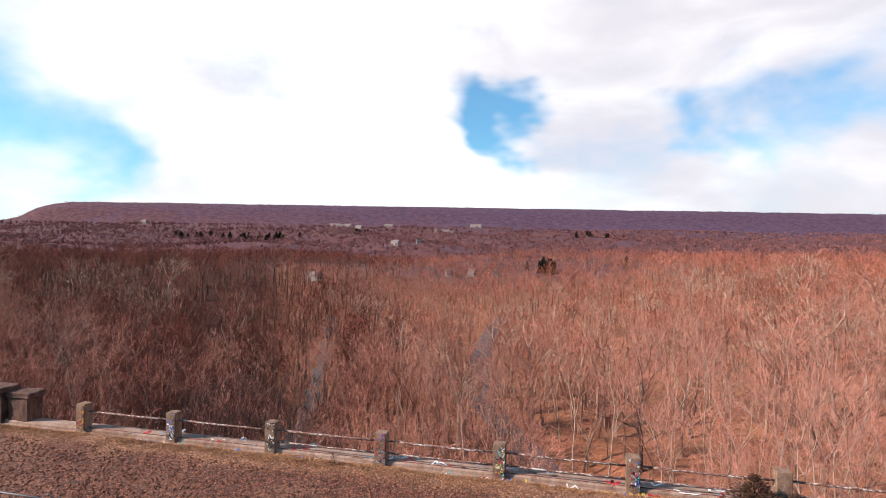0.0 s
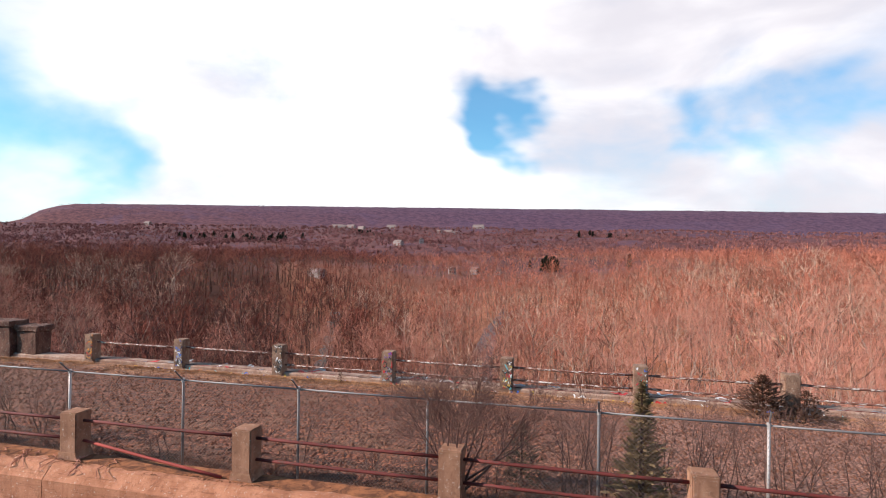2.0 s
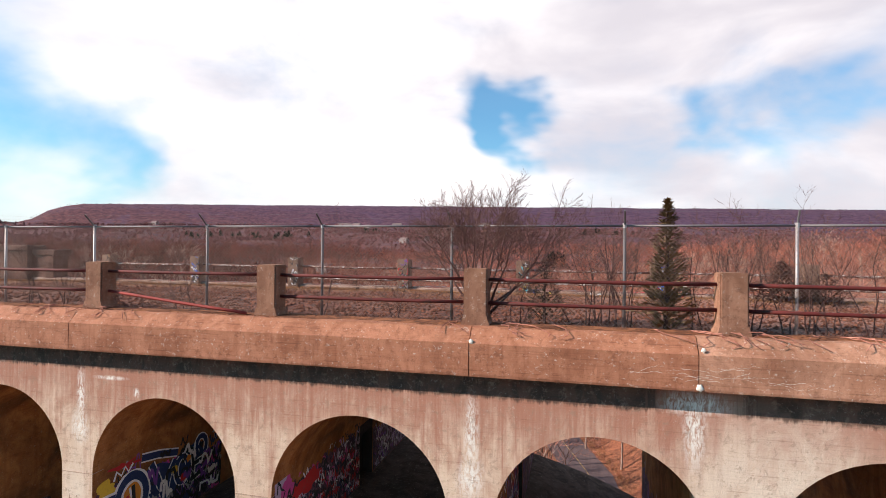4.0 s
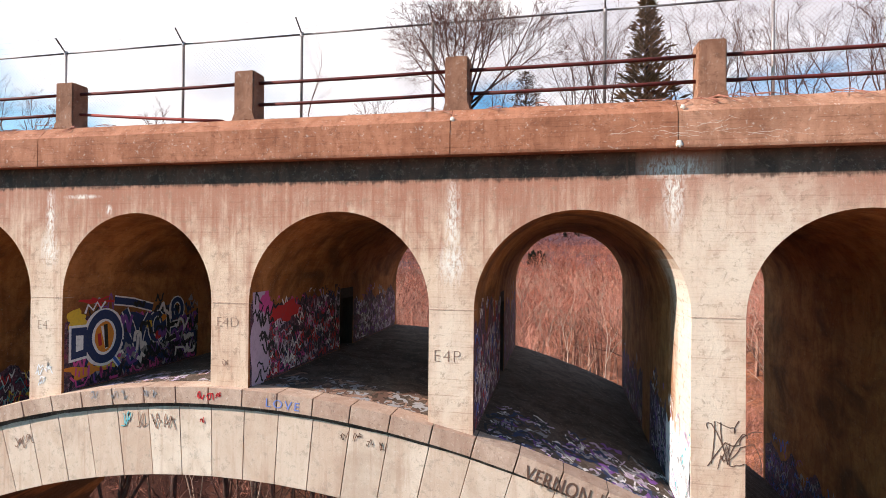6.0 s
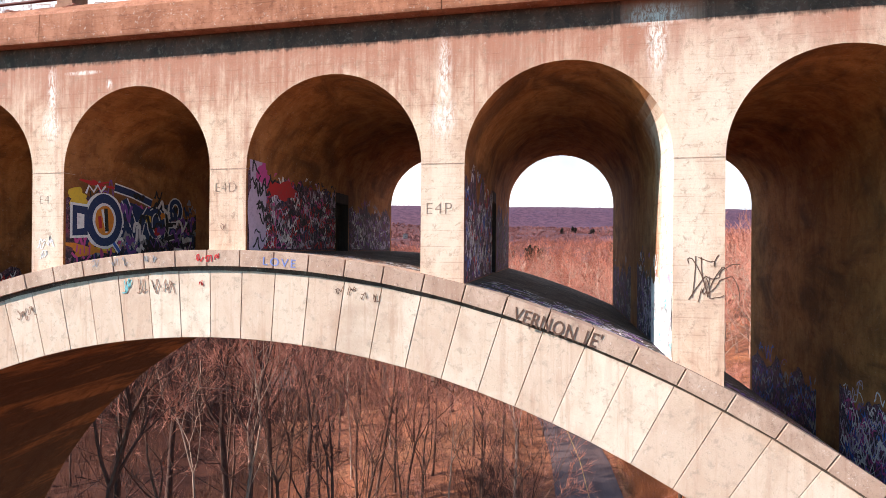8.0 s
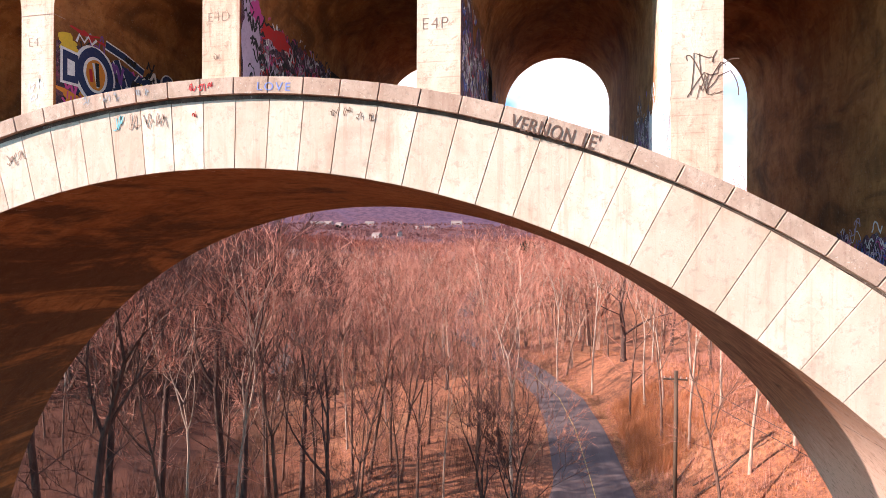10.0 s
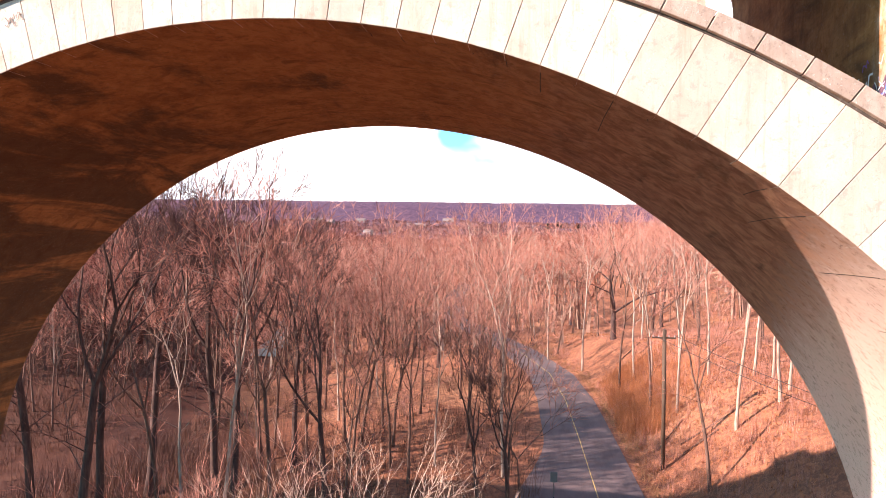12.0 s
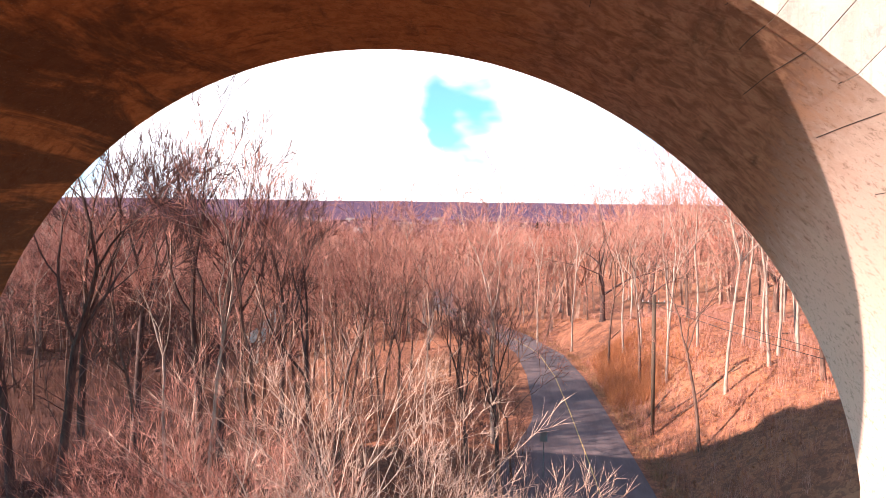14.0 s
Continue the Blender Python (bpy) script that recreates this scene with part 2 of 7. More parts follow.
MAT_KERB = concrete("kerb_concrete", (0.40, 0.26, 0.20), (0.28, 0.150, 0.105), (0.22, 0.090, 0.052), streak=0.5, dirt=0.4, fleck=0.5)
# cell floors and coping strip: dirt, with their shade put into the colour
MAT_FLOOR = concrete("shaded_dirty_concrete", (0.15, 0.105, 0.08), (0.08, 0.055, 0.042), (0.05, 0.03, 0.022), streak=0.4, dirt=0.9, fleck=0.35)
MAT_SOOT = concrete("soot_black_concrete", (0.07, 0.05, 0.04), (0.04, 0.03, 0.025), (0.03, 0.02, 0.018), streak=0.4, dirt=0.9, fleck=0.0)


def rusty(name, base, flake, amount):
    def build(n):
        co = n.add("ShaderNodeNewGeometry").outputs["Position"]
        a = n.noise(n.scaled(co, (3, 9, 9)), 2.0, 7, 0.7, 0.4)
        b = n.noise(co, 40, 4, 0.7)
        c = n.mix(n.ramp(a, amount, amount + 0.1), base, flake)
        c = n.mix(n.math("MULTIPLY", b, 0.35), c, (0.05, 0.02, 0.015))
        return principled(n, c, 0.75, 0.0, b, 0.003, 0.5)
    return material(name, build)


MAT_RAIL = rusty("red_rust_pipe", (0.125, 0.016, 0.013), (0.055, 0.016, 0.012), 0.50)
MAT_RAIL_FAR = rusty("peeling_pipe", (0.17, 0.06, 0.04), (0.62, 0.55, 0.50), 0.50)
MAT_RAIL_FALLEN = rusty("fallen_red_pipe", (0.29, 0.036, 0.026), (0.15, 0.03, 0.02), 0.58)


def plain(name, colour, rough=0.6, metal=0.0, var=0.25, scale=20.0, spec=0.4):
    def build(n):
        co = n.add("ShaderNodeNewGeometry").outputs["Position"]
        a = n.noise(co, scale, 5, 0.65)
        b = n.noise(co, scale * 0.12, 4, 0.6)
        c = n.mix(n.math("MULTIPLY", n.math("MULTIPLY", a, 0.6), var * 2), colour, tuple(0.45 * v for v in colour))
        c = n.mix(n.math("MULTIPLY", n.ramp(b, 0.4, 0.7), var), c, tuple(min(1, 1.25 * v) for v in colour))
        return principled(n, c, rough, metal, a, 0.004, 0.4, spec)
    return material(name, build)


MAT_GALV = plain("galvanised_steel", (0.46, 0.39, 0.37), 0.5, 0.5, 0.3)
MAT_GALV_DARK = plain("dull_galvanised_steel", (0.16, 0.14, 0.14), 0.6, 0.4, 0.3)
MAT_WIRE = plain("chain_link_wire", (0.24, 0.155, 0.13), 0.6, 0.3, 0.3)
MAT_POLE = plain("creosoted_pole", (0.10, 0.055, 0.035), 0.9, 0, 0.4, 12)
MAT_CABLE = plain("black_cable", (0.03, 0.025, 0.025), 0.7, 0, 0.1)
MAT_YELLOW = plain("road_paint", (0.48, 0.30, 0.10), 0.8, 0, 0.4, 6)
MAT_SIGN = plain("sign_back", (0.20, 0.17, 0.16), 0.5, 0.4, 0.3)
MAT_HOUSE = plain("house_siding", (0.27, 0.205, 0.19), 0.8, 0, 0.15, 2)
MAT_ROOF = plain("house_roof", (0.20, 0.13, 0.12), 0.9, 0, 0.3, 2)
MAT_GLASS = plain("dark_window", (0.03, 0.03, 0.04), 0.15, 0, 0.1, 1, 0.6)


def ballast_build(n):
    co = n.add("ShaderNodeNewGeometry").outputs["Position"]
    flat = n.scaled(co, (1, 1, 0.2))
    v = n.add("ShaderNodeTexVoronoi", {"Vector": flat, "Scale": 8.5, "Randomness": 1.0})
    edge = n.add("ShaderNodeTexVoronoi", {"Vector": flat, "Scale": 8.5, "Randomness": 1.0})
    edge.feature = "DISTANCE_TO_EDGE"
    big = n.noise(co, 0.5, 5, 0.6, 0.4)
    sep = n.add("ShaderNodeSeparateXYZ", {0: co})
    tone = n.add("ShaderNodeSeparateColor", {0: v.outputs["Color"]}).outputs[0]
    c = n.mix(tone, (0.075, 0.025, 0.016), (0.26, 0.086, 0.049))
    c = n.mix(n.math("MULTIPLY", n.ramp(big, 0.45, 0.65), 0.5), c, (0.27, 0.115, 0.065))
    # dry earth and matted grass towards the far kerb and at one end
    dirt = n.ramp(n.math("ADD", sep.outputs[1], n.math("MULTIPLY", n.math("SUBTRACT", big, 0.5), 2.0)), 7.7, 9.0)
    c = n.mix(n.math("MULTIPLY", dirt, 0.75), c, n.mix(tone, (0.28, 0.115, 0.055), (0.46, 0.215, 0.115)))
    end = n.ramp(n.math("ADD", sep.outputs[0], n.math("MULTIPLY", n.math("SUBTRACT", big, 0.5), 6.0)), -3.0, 5.0)
    c = n.mix(n.math("MULTIPLY", end, 0.55), c, (0.46, 0.215, 0.15))
    gap = n.ramp(edge.outputs["Distance"], 0.02, 0.16, 1.0, 0.0)
    c = n.mix(n.math("MULTIPLY", gap, 0.7), c, (0.028, 0.013, 0.010))
    return principled(n, c, 0.95, 0, n.ramp(edge.outputs["Distance"], 0.0, 0.4), 0.03, 0.7)


MAT_BALLAST = material("ballast_stone", ballast_build)


def litter_build(n):
    co = n.add("ShaderNodeNewGeometry").outputs["Position"]
    a = n.noise(co, 0.06, 6, 0.6, 0.5)
    b = n.noise(co, 0.7, 7, 0.68, 0.6)
    d = n.noise(co, 6.0, 6, 0.75, 0.3)
    c = n.mix(n.ramp(b, 0.35, 0.68), (0.33, 0.108, 0.052), (0.165, 0.052, 0.028))
    c = n.mix(n.math("MULTIPLY", n.ramp(a, 0.48, 0.66), 0.55), c, (0.42, 0.20, 0.10))
    c = n.mix(n.math("MULTIPLY", n.ramp(d, 0.5, 0.75), 0.45), c, (0.38, 0.22, 0.15))
    # dry oak leaves on the bank beyond the road, tree shade painted dark on the low side
    xx = n.add("ShaderNodeSeparateXYZ", {0: co}).outputs[0]
    yy = n.add("ShaderNodeSeparateXYZ", {0: co}).outputs[1]
    bank = n.ramp(n.math("ADD", n.math("ADD", xx, n.math("MULTIPLY", yy, 0.60)), n.math("MULTIPLY", n.math("SUBTRACT", b, 0.5), 12.0)), -10.0, 12.0)
    c = n.mix(n.math("MULTIPLY", bank, n.ramp(d, 0.34, 0.60, 0.72, 0.10)), c, (0.40, 0.160, 0.09))
    patchy = n.noise(co, 1.9, 7, 0.72, 0.8)
    c = n.mix(n.math("MULTIPLY", n.ramp(patchy, 0.44, 0.58), 0.7), c, (0.13, 0.052, 0.036))
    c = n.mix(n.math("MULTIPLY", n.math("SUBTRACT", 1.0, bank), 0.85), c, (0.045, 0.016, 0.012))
    # far off, bare woods and fields merge into one purple-brown cover, the purple painting haze
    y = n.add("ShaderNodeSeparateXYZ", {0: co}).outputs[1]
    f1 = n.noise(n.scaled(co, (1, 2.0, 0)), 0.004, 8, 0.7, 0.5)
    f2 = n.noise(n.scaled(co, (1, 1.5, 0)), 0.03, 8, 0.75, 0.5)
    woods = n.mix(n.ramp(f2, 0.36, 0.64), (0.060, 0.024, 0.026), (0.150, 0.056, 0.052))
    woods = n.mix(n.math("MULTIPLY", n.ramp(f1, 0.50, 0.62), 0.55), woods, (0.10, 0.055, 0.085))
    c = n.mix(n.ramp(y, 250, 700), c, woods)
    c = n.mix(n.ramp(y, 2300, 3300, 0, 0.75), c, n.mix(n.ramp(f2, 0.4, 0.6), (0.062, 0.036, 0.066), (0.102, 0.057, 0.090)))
    return principled(n, c, 1.0, 0, d, 0.08, 0.8, 0.1)


MAT_LITTER = material("leaf_litter", litter_build)


def asphalt_build(n):
    co = n.add("ShaderNodeNewGeometry").outputs["Position"]
    a = n.noise(n.scaled(co, (1.2, 0.25, 1)), 0.9, 6, 0.65, 0.3)
    b = n.noise(co, 14, 5, 0.7)
    c = n.mix(n.ramp(a, 0.35, 0.7), (0.120, 0.077, 0.074), (0.075, 0.047, 0.046))
    c = n.mix(n.math("MULTIPLY", b, 0.4), c, (0.17, 0.115, 0.108))
    return principled(n, c, 0.9, 0, b, 0.01, 0.4)


MAT_ROAD = material("worn_asphalt", asphalt_build)


def water_build(n):
    co = n.add("ShaderNodeNewGeometry").outputs["Position"]
    a = n.noise(n.scaled(co, (1, 0.35, 1)), 0.8, 6, 0.65, 0.8)
    c = n.mix(n.ramp(a, 0.40, 0.66), (0.030, 0.034, 0.034), (0.10, 0.085, 0.075))
    return principled(n, c, n.ramp(a, 0.4, 0.7, 0.3, 0.6), 0, a, 0.05, 0.5, 0.12)


MAT_WATER = material("stream_water", water_build)


def bark(name, light, dark, patchy=0.5, per_island=True, grove=0.0):
    def build(n):
        g = n.add("ShaderNodeNewGeometry")
        co = g.outputs["Position"]
        a = n.noise(n.scaled(co, (6, 6, 0.8)), 1.5, 5, 0.65)
        b = n.noise(co, 0.5, 3, 0.6)
        c = n.mix(n.ramp(a, 0.3, 0.7), light, dark)
        if grove:
            flat = n.scaled(co, (1, 1, 0.15))
            c = n.mix(n.math("MULTIPLY", n.ramp(n.noise(flat, 0.16, 2, 0.6), 0.46, 0.62), grove), c, tuple(0.45 * v for v in dark))
            c = n.mix(n.math("MULTIPLY", n.ramp(n.noise(flat, 0.05, 3, 0.6), 0.46, 0.60), grove * 0.6), c, tuple(min(1, 1.25 * v) for v in light))
        c = n.mix(n.math("MULTIPLY", n.ramp(b, 0.45, 0.65), patchy), c, tuple(0.6 * v for v in dark))
        if grove:
            # each crown has a tone of its own
            cell = n.add("ShaderNodeTexVoronoi", {"Vector": n.scaled(co, (1, 1, 0.02)), "Scale": 0.15, "Randomness": 1.0})
            tone = n.add("ShaderNodeSeparateColor", {0: cell.outputs["Color"]})
            c = n.mix(n.math("MULTIPLY", n.ramp(tone.outputs[0], 0.35, 0.80), 0.92 * grove), c, tuple(0.40 * v for v in dark))
            c = n.mix(n.math("MULTIPLY", n.ramp(tone.outputs[1], 0.50, 0.90), 0.75 * grove), c, tuple(min(1, 1.3 * v) for v in light))
        if per_island:
            c = n.mix(n.math("MULTIPLY", g.outputs["Random Per Island"], 0.6), c, tuple(0.55 * v for v in dark))
        return principled(n, c, 0.95, 0, a, 0.02, 0.5, 0.15)
    return material(name, build)


MAT_BARK = bark("grey_brown_bark", (0.21, 0.110, 0.080), (0.10, 0.050, 0.037), per_island=False)
MAT_BARK_DARK = bark("dark_bark", (0.13, 0.070, 0.055), (0.06, 0.032, 0.028), per_island=False)
MAT_BARK_PALE = bark("pale_sycamore_bark", (0.46, 0.32, 0.25), (0.26, 0.16, 0.12), 0.25, per_island=False)
MAT_TWIG = bark("brown_twigs", (0.70, 0.315, 0.230), (0.38, 0.142, 0.100))
MAT_TWIG_DARK = bark("dark_twigs", (0.20, 0.098, 0.078), (0.095, 0.046, 0.039))
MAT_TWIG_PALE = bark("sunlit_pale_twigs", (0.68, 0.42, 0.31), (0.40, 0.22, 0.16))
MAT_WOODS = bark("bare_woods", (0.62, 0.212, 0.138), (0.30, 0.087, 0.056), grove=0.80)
# darker copy for the left woods, their shade put into the colour
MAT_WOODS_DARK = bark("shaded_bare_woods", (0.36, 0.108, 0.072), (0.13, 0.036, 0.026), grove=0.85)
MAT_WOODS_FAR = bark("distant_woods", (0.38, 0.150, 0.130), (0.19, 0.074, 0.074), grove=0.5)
# ridge woods hold the purple of distance haze in their colour
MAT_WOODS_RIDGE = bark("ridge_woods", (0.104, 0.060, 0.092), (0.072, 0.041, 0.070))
MAT_WOODS_TRUNK = bark("woods_trunks", (0.30, 0.150, 0.105), (0.10, 0.045, 0.033))
MAT_WOODS_LIMB = bark("woods_limbs", (0.50, 0.285, 0.205), (0.20, 0.095, 0.065))
MAT_PINE = bark("pine_needles", (0.045, 0.055, 0.030), (0.018, 0.024, 0.014))
MAT_CEDAR = bark("brown_cedar_needles", (0.36, 0.215, 0.11), (0.12, 0.082, 0.040))
MAT_DARK_CEDAR = bark("dark_cedar_needles", (0.15, 0.085, 0.045), (0.04, 0.032, 0.018))
MAT_JUNIPER = bark("rusty_juniper_needles", (0.17, 0.065, 0.035), (0.07, 0.035, 0.022))
MAT_GRASS = bark("dry_grass", (0.50, 0.245, 0.125), (0.34, 0.15, 0.072))
MAT_SHRUB = bark("red_brown_brush", (0.60, 0.215, 0.095), (0.36, 0.125, 0.056))
MAT_FIELD = plain("straw_field", (0.52, 0.36, 0.20), 0.95, 0, 0.3, 0.4)


def soil_build(n):
    co = n.add("ShaderNodeNewGeometry").outputs["Position"]
    a, b = n.noise(co, 3.0, 7, 0.7, 0.5), n.noise(co, 40.0, 5, 0.7)
    c = n.mix(n.ramp(a, 0.38, 0.62), (0.30, 0.115, 0.055), (0.105, 0.042, 0.025))
    c = n.mix(n.math("MULTIPLY", n.ramp(b, 0.5, 0.7), 0.6), c, (0.05, 0.022, 0.015))
    return principled(n, c, 0.97, 0, b, 0.008, 0.8, 0.1)


MAT_SOIL = material("washed_earth", soil_build)
MAT_LEAF = bark("dead_leaf", (0.36, 0.140, 0.062), (0.10, 0.036, 0.020))
MAT_WEED = bark("dead_weed", (0.26, 0.115, 0.070), (0.10, 0.042, 0.028))
PAINTS = {}


def paint(name, colour):
    if name not in PAINTS:
        def build(n):
            co = n.add("ShaderNodeNewGeometry").outputs["Position"]
            a = n.noise(co, 11, 6, 0.7)
            c = n.mix(n.math("MULTIPLY", n.ramp(a, 0.45, 0.75), 0.55), colour, tuple(0.4 * v + 0.06 for v in colour))
            return principled(n, c, 0.7, 0, a, 0.003, 0.4)
        PAINTS[name] = material("spray_paint_" + name, build)
    return PAINTS[name]


# ---- mesh helpers ----
def ob_from(name, verts, faces, mat, parent=None, label="", smooth=False):
    me = bpy.data.meshes.new(name)
    me.from_pydata(verts, [], faces)
    me.update()
    if smooth:
        me.polygons.foreach_set("use_smooth", [True] * len(me.polygons))
    if mat:
        me.materials.append(mat)
    ob = new(name, me)
    if parent:
        ob.parent = parent
    if label:
        ob["label"] = label
    return ob


def part(name, bm, mat, parent=None, label="", smooth=False):
    """Links a bmesh as one mesh object under a thing or a part."""
    bmesh.ops.recalc_face_normals(bm, faces=bm.faces)
    me = bpy.data.meshes.new(name)
    bm.to_mesh(me)
    bm.free()
    if smooth:
        me.polygons.foreach_set("use_smooth", [True] * len(me.polygons))
    me.materials.append(mat)
    ob = new(name, me)
    if parent:
        ob.parent = parent
    if label:
        ob["label"] = label
    return ob


def prism(profile, y0, y1):
    """A solid from a closed outline in x and z, drawn out from y0 to y1, as verts and faces."""
    k = len(profile)
    v = [(x, y0, z) for x, z in profile] + [(x, y1, z) for x, z in profile]
    f = [tuple(range(k)), tuple(range(2 * k - 1, k - 1, -1))]
    f += [(i, i + k, (i + 1) % k + k, (i + 1) % k) for i in range(k)]
    return v, f


def bevelled_box(x0, x1, y0, y1, z0, z1, b=0.02, seg=1):
    bm = bmesh.new()
    bmesh.ops.create_cube(bm, size=1, matrix=Matrix.LocRotScale(((x0 + x1) / 2, (y0 + y1) / 2, (z0 + z1) / 2), None, (x1 - x0, y1 - y0, z1 - z0)))
    if b:
        bmesh.ops.bevel(bm, geom=bm.edges[:], offset=b, segments=seg, affect="EDGES")
    return bm


def pipe(p0, p1, r, sides=8, sag=0.0, steps=1):
    """A round bar from p0 to p1 as a bmesh."""
    bm = bmesh.new()
    add_pipe(bm, p0, p1, r, r, sides, sag, steps)
    return bm


def add_pipe(bm, p0, p1, r0, r1, sides=8, sag=0.0, steps=1):
    p0, p1 = Vector(p0), Vector(p1)
    d = (p1 - p0).normalized()
    a = d.orthogonal().normalized()
    b = d.cross(a)
    rings = []
    for i in range(steps + 1):
        t = i / steps
        c = p0.lerp(p1, t) - Vector((0, 0, sag * 4 * t * (1 - t)))
        r = r0 + (r1 - r0) * t
        rings.append([bm.verts.new(c + r * (math.cos(2 * math.pi * k / sides) * a + math.sin(2 * math.pi * k / sides) * b)) for k in range(sides)])
    for u, w in zip(rings, rings[1:]):
        for k in range(sides):
            bm.faces.new((u[k], u[(k + 1) % sides], w[(k + 1) % sides], w[k]))
    bm.faces.new(rings[0][::-1])
    bm.faces.new(rings[-1])


def empty(name, at=(0, 0, 0), **tags):
    e = new(name)
    e.location = at
    e.empty_display_size = 0.3
    return tagged(e, **tags)


# ---- the viaduct ----
DEPTH = 10.38                     # from face to face
AX, AZ, AR = -6.62, -25.55, 18.13   # the main arch: centre and radius of the inner curve
EX, EZ, ER = -6.66, -27.20, 21.65   # its outer curve
SPRING, CROWN, OR = -3.80, -1.92, 1.88
PIERS = [-25.30, -20.63, -15.96, -11.27, -6.66, -1.98, 2.70, 7.34, 12.02]
HALF = 0.433
DECK_UNDER = -0.55


def outer(x):
    return EZ + math.sqrt(max(ER * ER - (x - EX) ** 2, 0.0))


def spandrel(name, shift=0.0):
    """The upper wall with its row of round-headed openings, one solid from face to face, without the cross walls."""
    bm = bmesh.new()
    vf = {}

    def vert(x, y, z):
        key = (round(x, 4), round(y, 3), round(z, 4))
        if key not in vf:
            vf[key] = bm.verts.new(key)
        return vf[key]

    def quad(*c):
        vs = [vert(*p) for p in c]
        if len(set(vs)) == 4:
            try:
                bm.faces.new(vs)
            except ValueError:
                pass
    cols = []
    for a, b in zip(PIERS, PIERS[1:]):
        l, r = a + HALF, b - HALF
        cx, rad = (l + r) / 2, (r - l) / 2
        cols.append([(cx - rad * math.cos(math.pi * i / 28), SPRING + OR * math.sin(math.pi * i / 28)) for i in range(29)])
    for k, col in enumerate(cols):
        for (x0, z0), (x1, z1) in zip(col, col[1:]):
            for y, flip in ((0.0, False), (DEPTH, True)):
                q = [(x0, y, z0), (x1, y, z1), (x1, y, DECK_UNDER), (x0, y, DECK_UNDER)]
                quad(*(q[::-1] if flip else q))
            for ya, yb in ((0, 1.25), (1.25, DEPTH)):
                quad((x0, ya, z0), (x0, yb, z0), (x1, yb, z1), (x1, ya, z1))
    for p in PIERS:
        l, r = p - HALF, p + HALF
        for y in (0.0, DEPTH):
            quad((l, y, SPRING), (r, y, SPRING), (r, y, DECK_UNDER), (l, y, DECK_UNDER))
        quad((l, 0, SPRING), (l, DEPTH, SPRING), (r, DEPTH, SPRING), (r, 0, SPRING))
    x0, x1 = PIERS[0] - HALF, PIERS[-1] + HALF
    quad((x0, 0, DECK_UNDER), (x1, 0, DECK_UNDER), (x1, DEPTH, DECK_UNDER), (x0, DEPTH, DECK_UNDER))
    bmesh.ops.translate(bm, verts=bm.verts, vec=(shift, 0, 0))
    return bm


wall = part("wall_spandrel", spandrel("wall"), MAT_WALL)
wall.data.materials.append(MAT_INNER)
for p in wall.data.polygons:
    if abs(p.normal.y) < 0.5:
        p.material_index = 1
tagged(wall, "stained reddish concrete upper wall with round-headed openings", "wall", kind="structure")

NICHE = (4.80, 5.80)              # a tall soot-black slot in the middle of some cross walls, its black also painting the recess's shade


def cross_wall(x, slot=False):
    """The slab below an arch spring; where there is a slot, a front and a back half with a thin web between."""
    e = empty("cross_wall", (x, 0, 0), label="concrete cross wall between two arched cells", category="cross wall", group="cross walls", kind="structure")
    zl, zr = outer(x - HALF) - 0.4, outer(x + HALF) - 0.4
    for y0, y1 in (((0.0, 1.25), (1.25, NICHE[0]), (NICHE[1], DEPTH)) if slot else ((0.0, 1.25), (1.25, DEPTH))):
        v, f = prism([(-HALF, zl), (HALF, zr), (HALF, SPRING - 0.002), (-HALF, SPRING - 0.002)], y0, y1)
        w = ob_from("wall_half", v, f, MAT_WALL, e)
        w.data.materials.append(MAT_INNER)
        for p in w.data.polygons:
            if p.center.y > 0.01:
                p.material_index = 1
        if slot:
            w.data.materials.append(MAT_SOOT)
            for p in w.data.polygons:
                if abs(p.normal.y) > 0.5 and NICHE[0] - 0.01 < p.center.y < NICHE[1] + 0.01:
                    p.material_index = 2
    if slot:
        v, f = prism([(-0.10, zl), (0.10, zr), (0.10, SPRING - 0.004), (-0.10, SPRING - 0.004)], NICHE[0], NICHE[1])
        ob_from("slot_web", v, f, MAT_SOOT, e, "soot-black recess with its shade in the colour")
        v, f = prism([(-HALF, SPRING - 0.30), (HALF, SPRING - 0.30), (HALF, SPRING - 0.004), (-HALF, SPRING - 0.004)], NICHE[0], NICHE[1])
        ob_from("slot_head", v, f, MAT_SOOT, e)
    # thin construction joint at the spring of the arches
    v, f = prism([(-HALF - 0.004, SPRING - 0.016), (HALF + 0.004, SPRING - 0.016), (HALF + 0.004, SPRING - 0.004), (-HALF - 0.004, SPRING - 0.004)], -0.006, 0.3)
    ob_from("joint_line", v, f, MAT_COPING, e)
    return e


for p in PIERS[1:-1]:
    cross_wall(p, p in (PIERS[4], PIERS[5]))


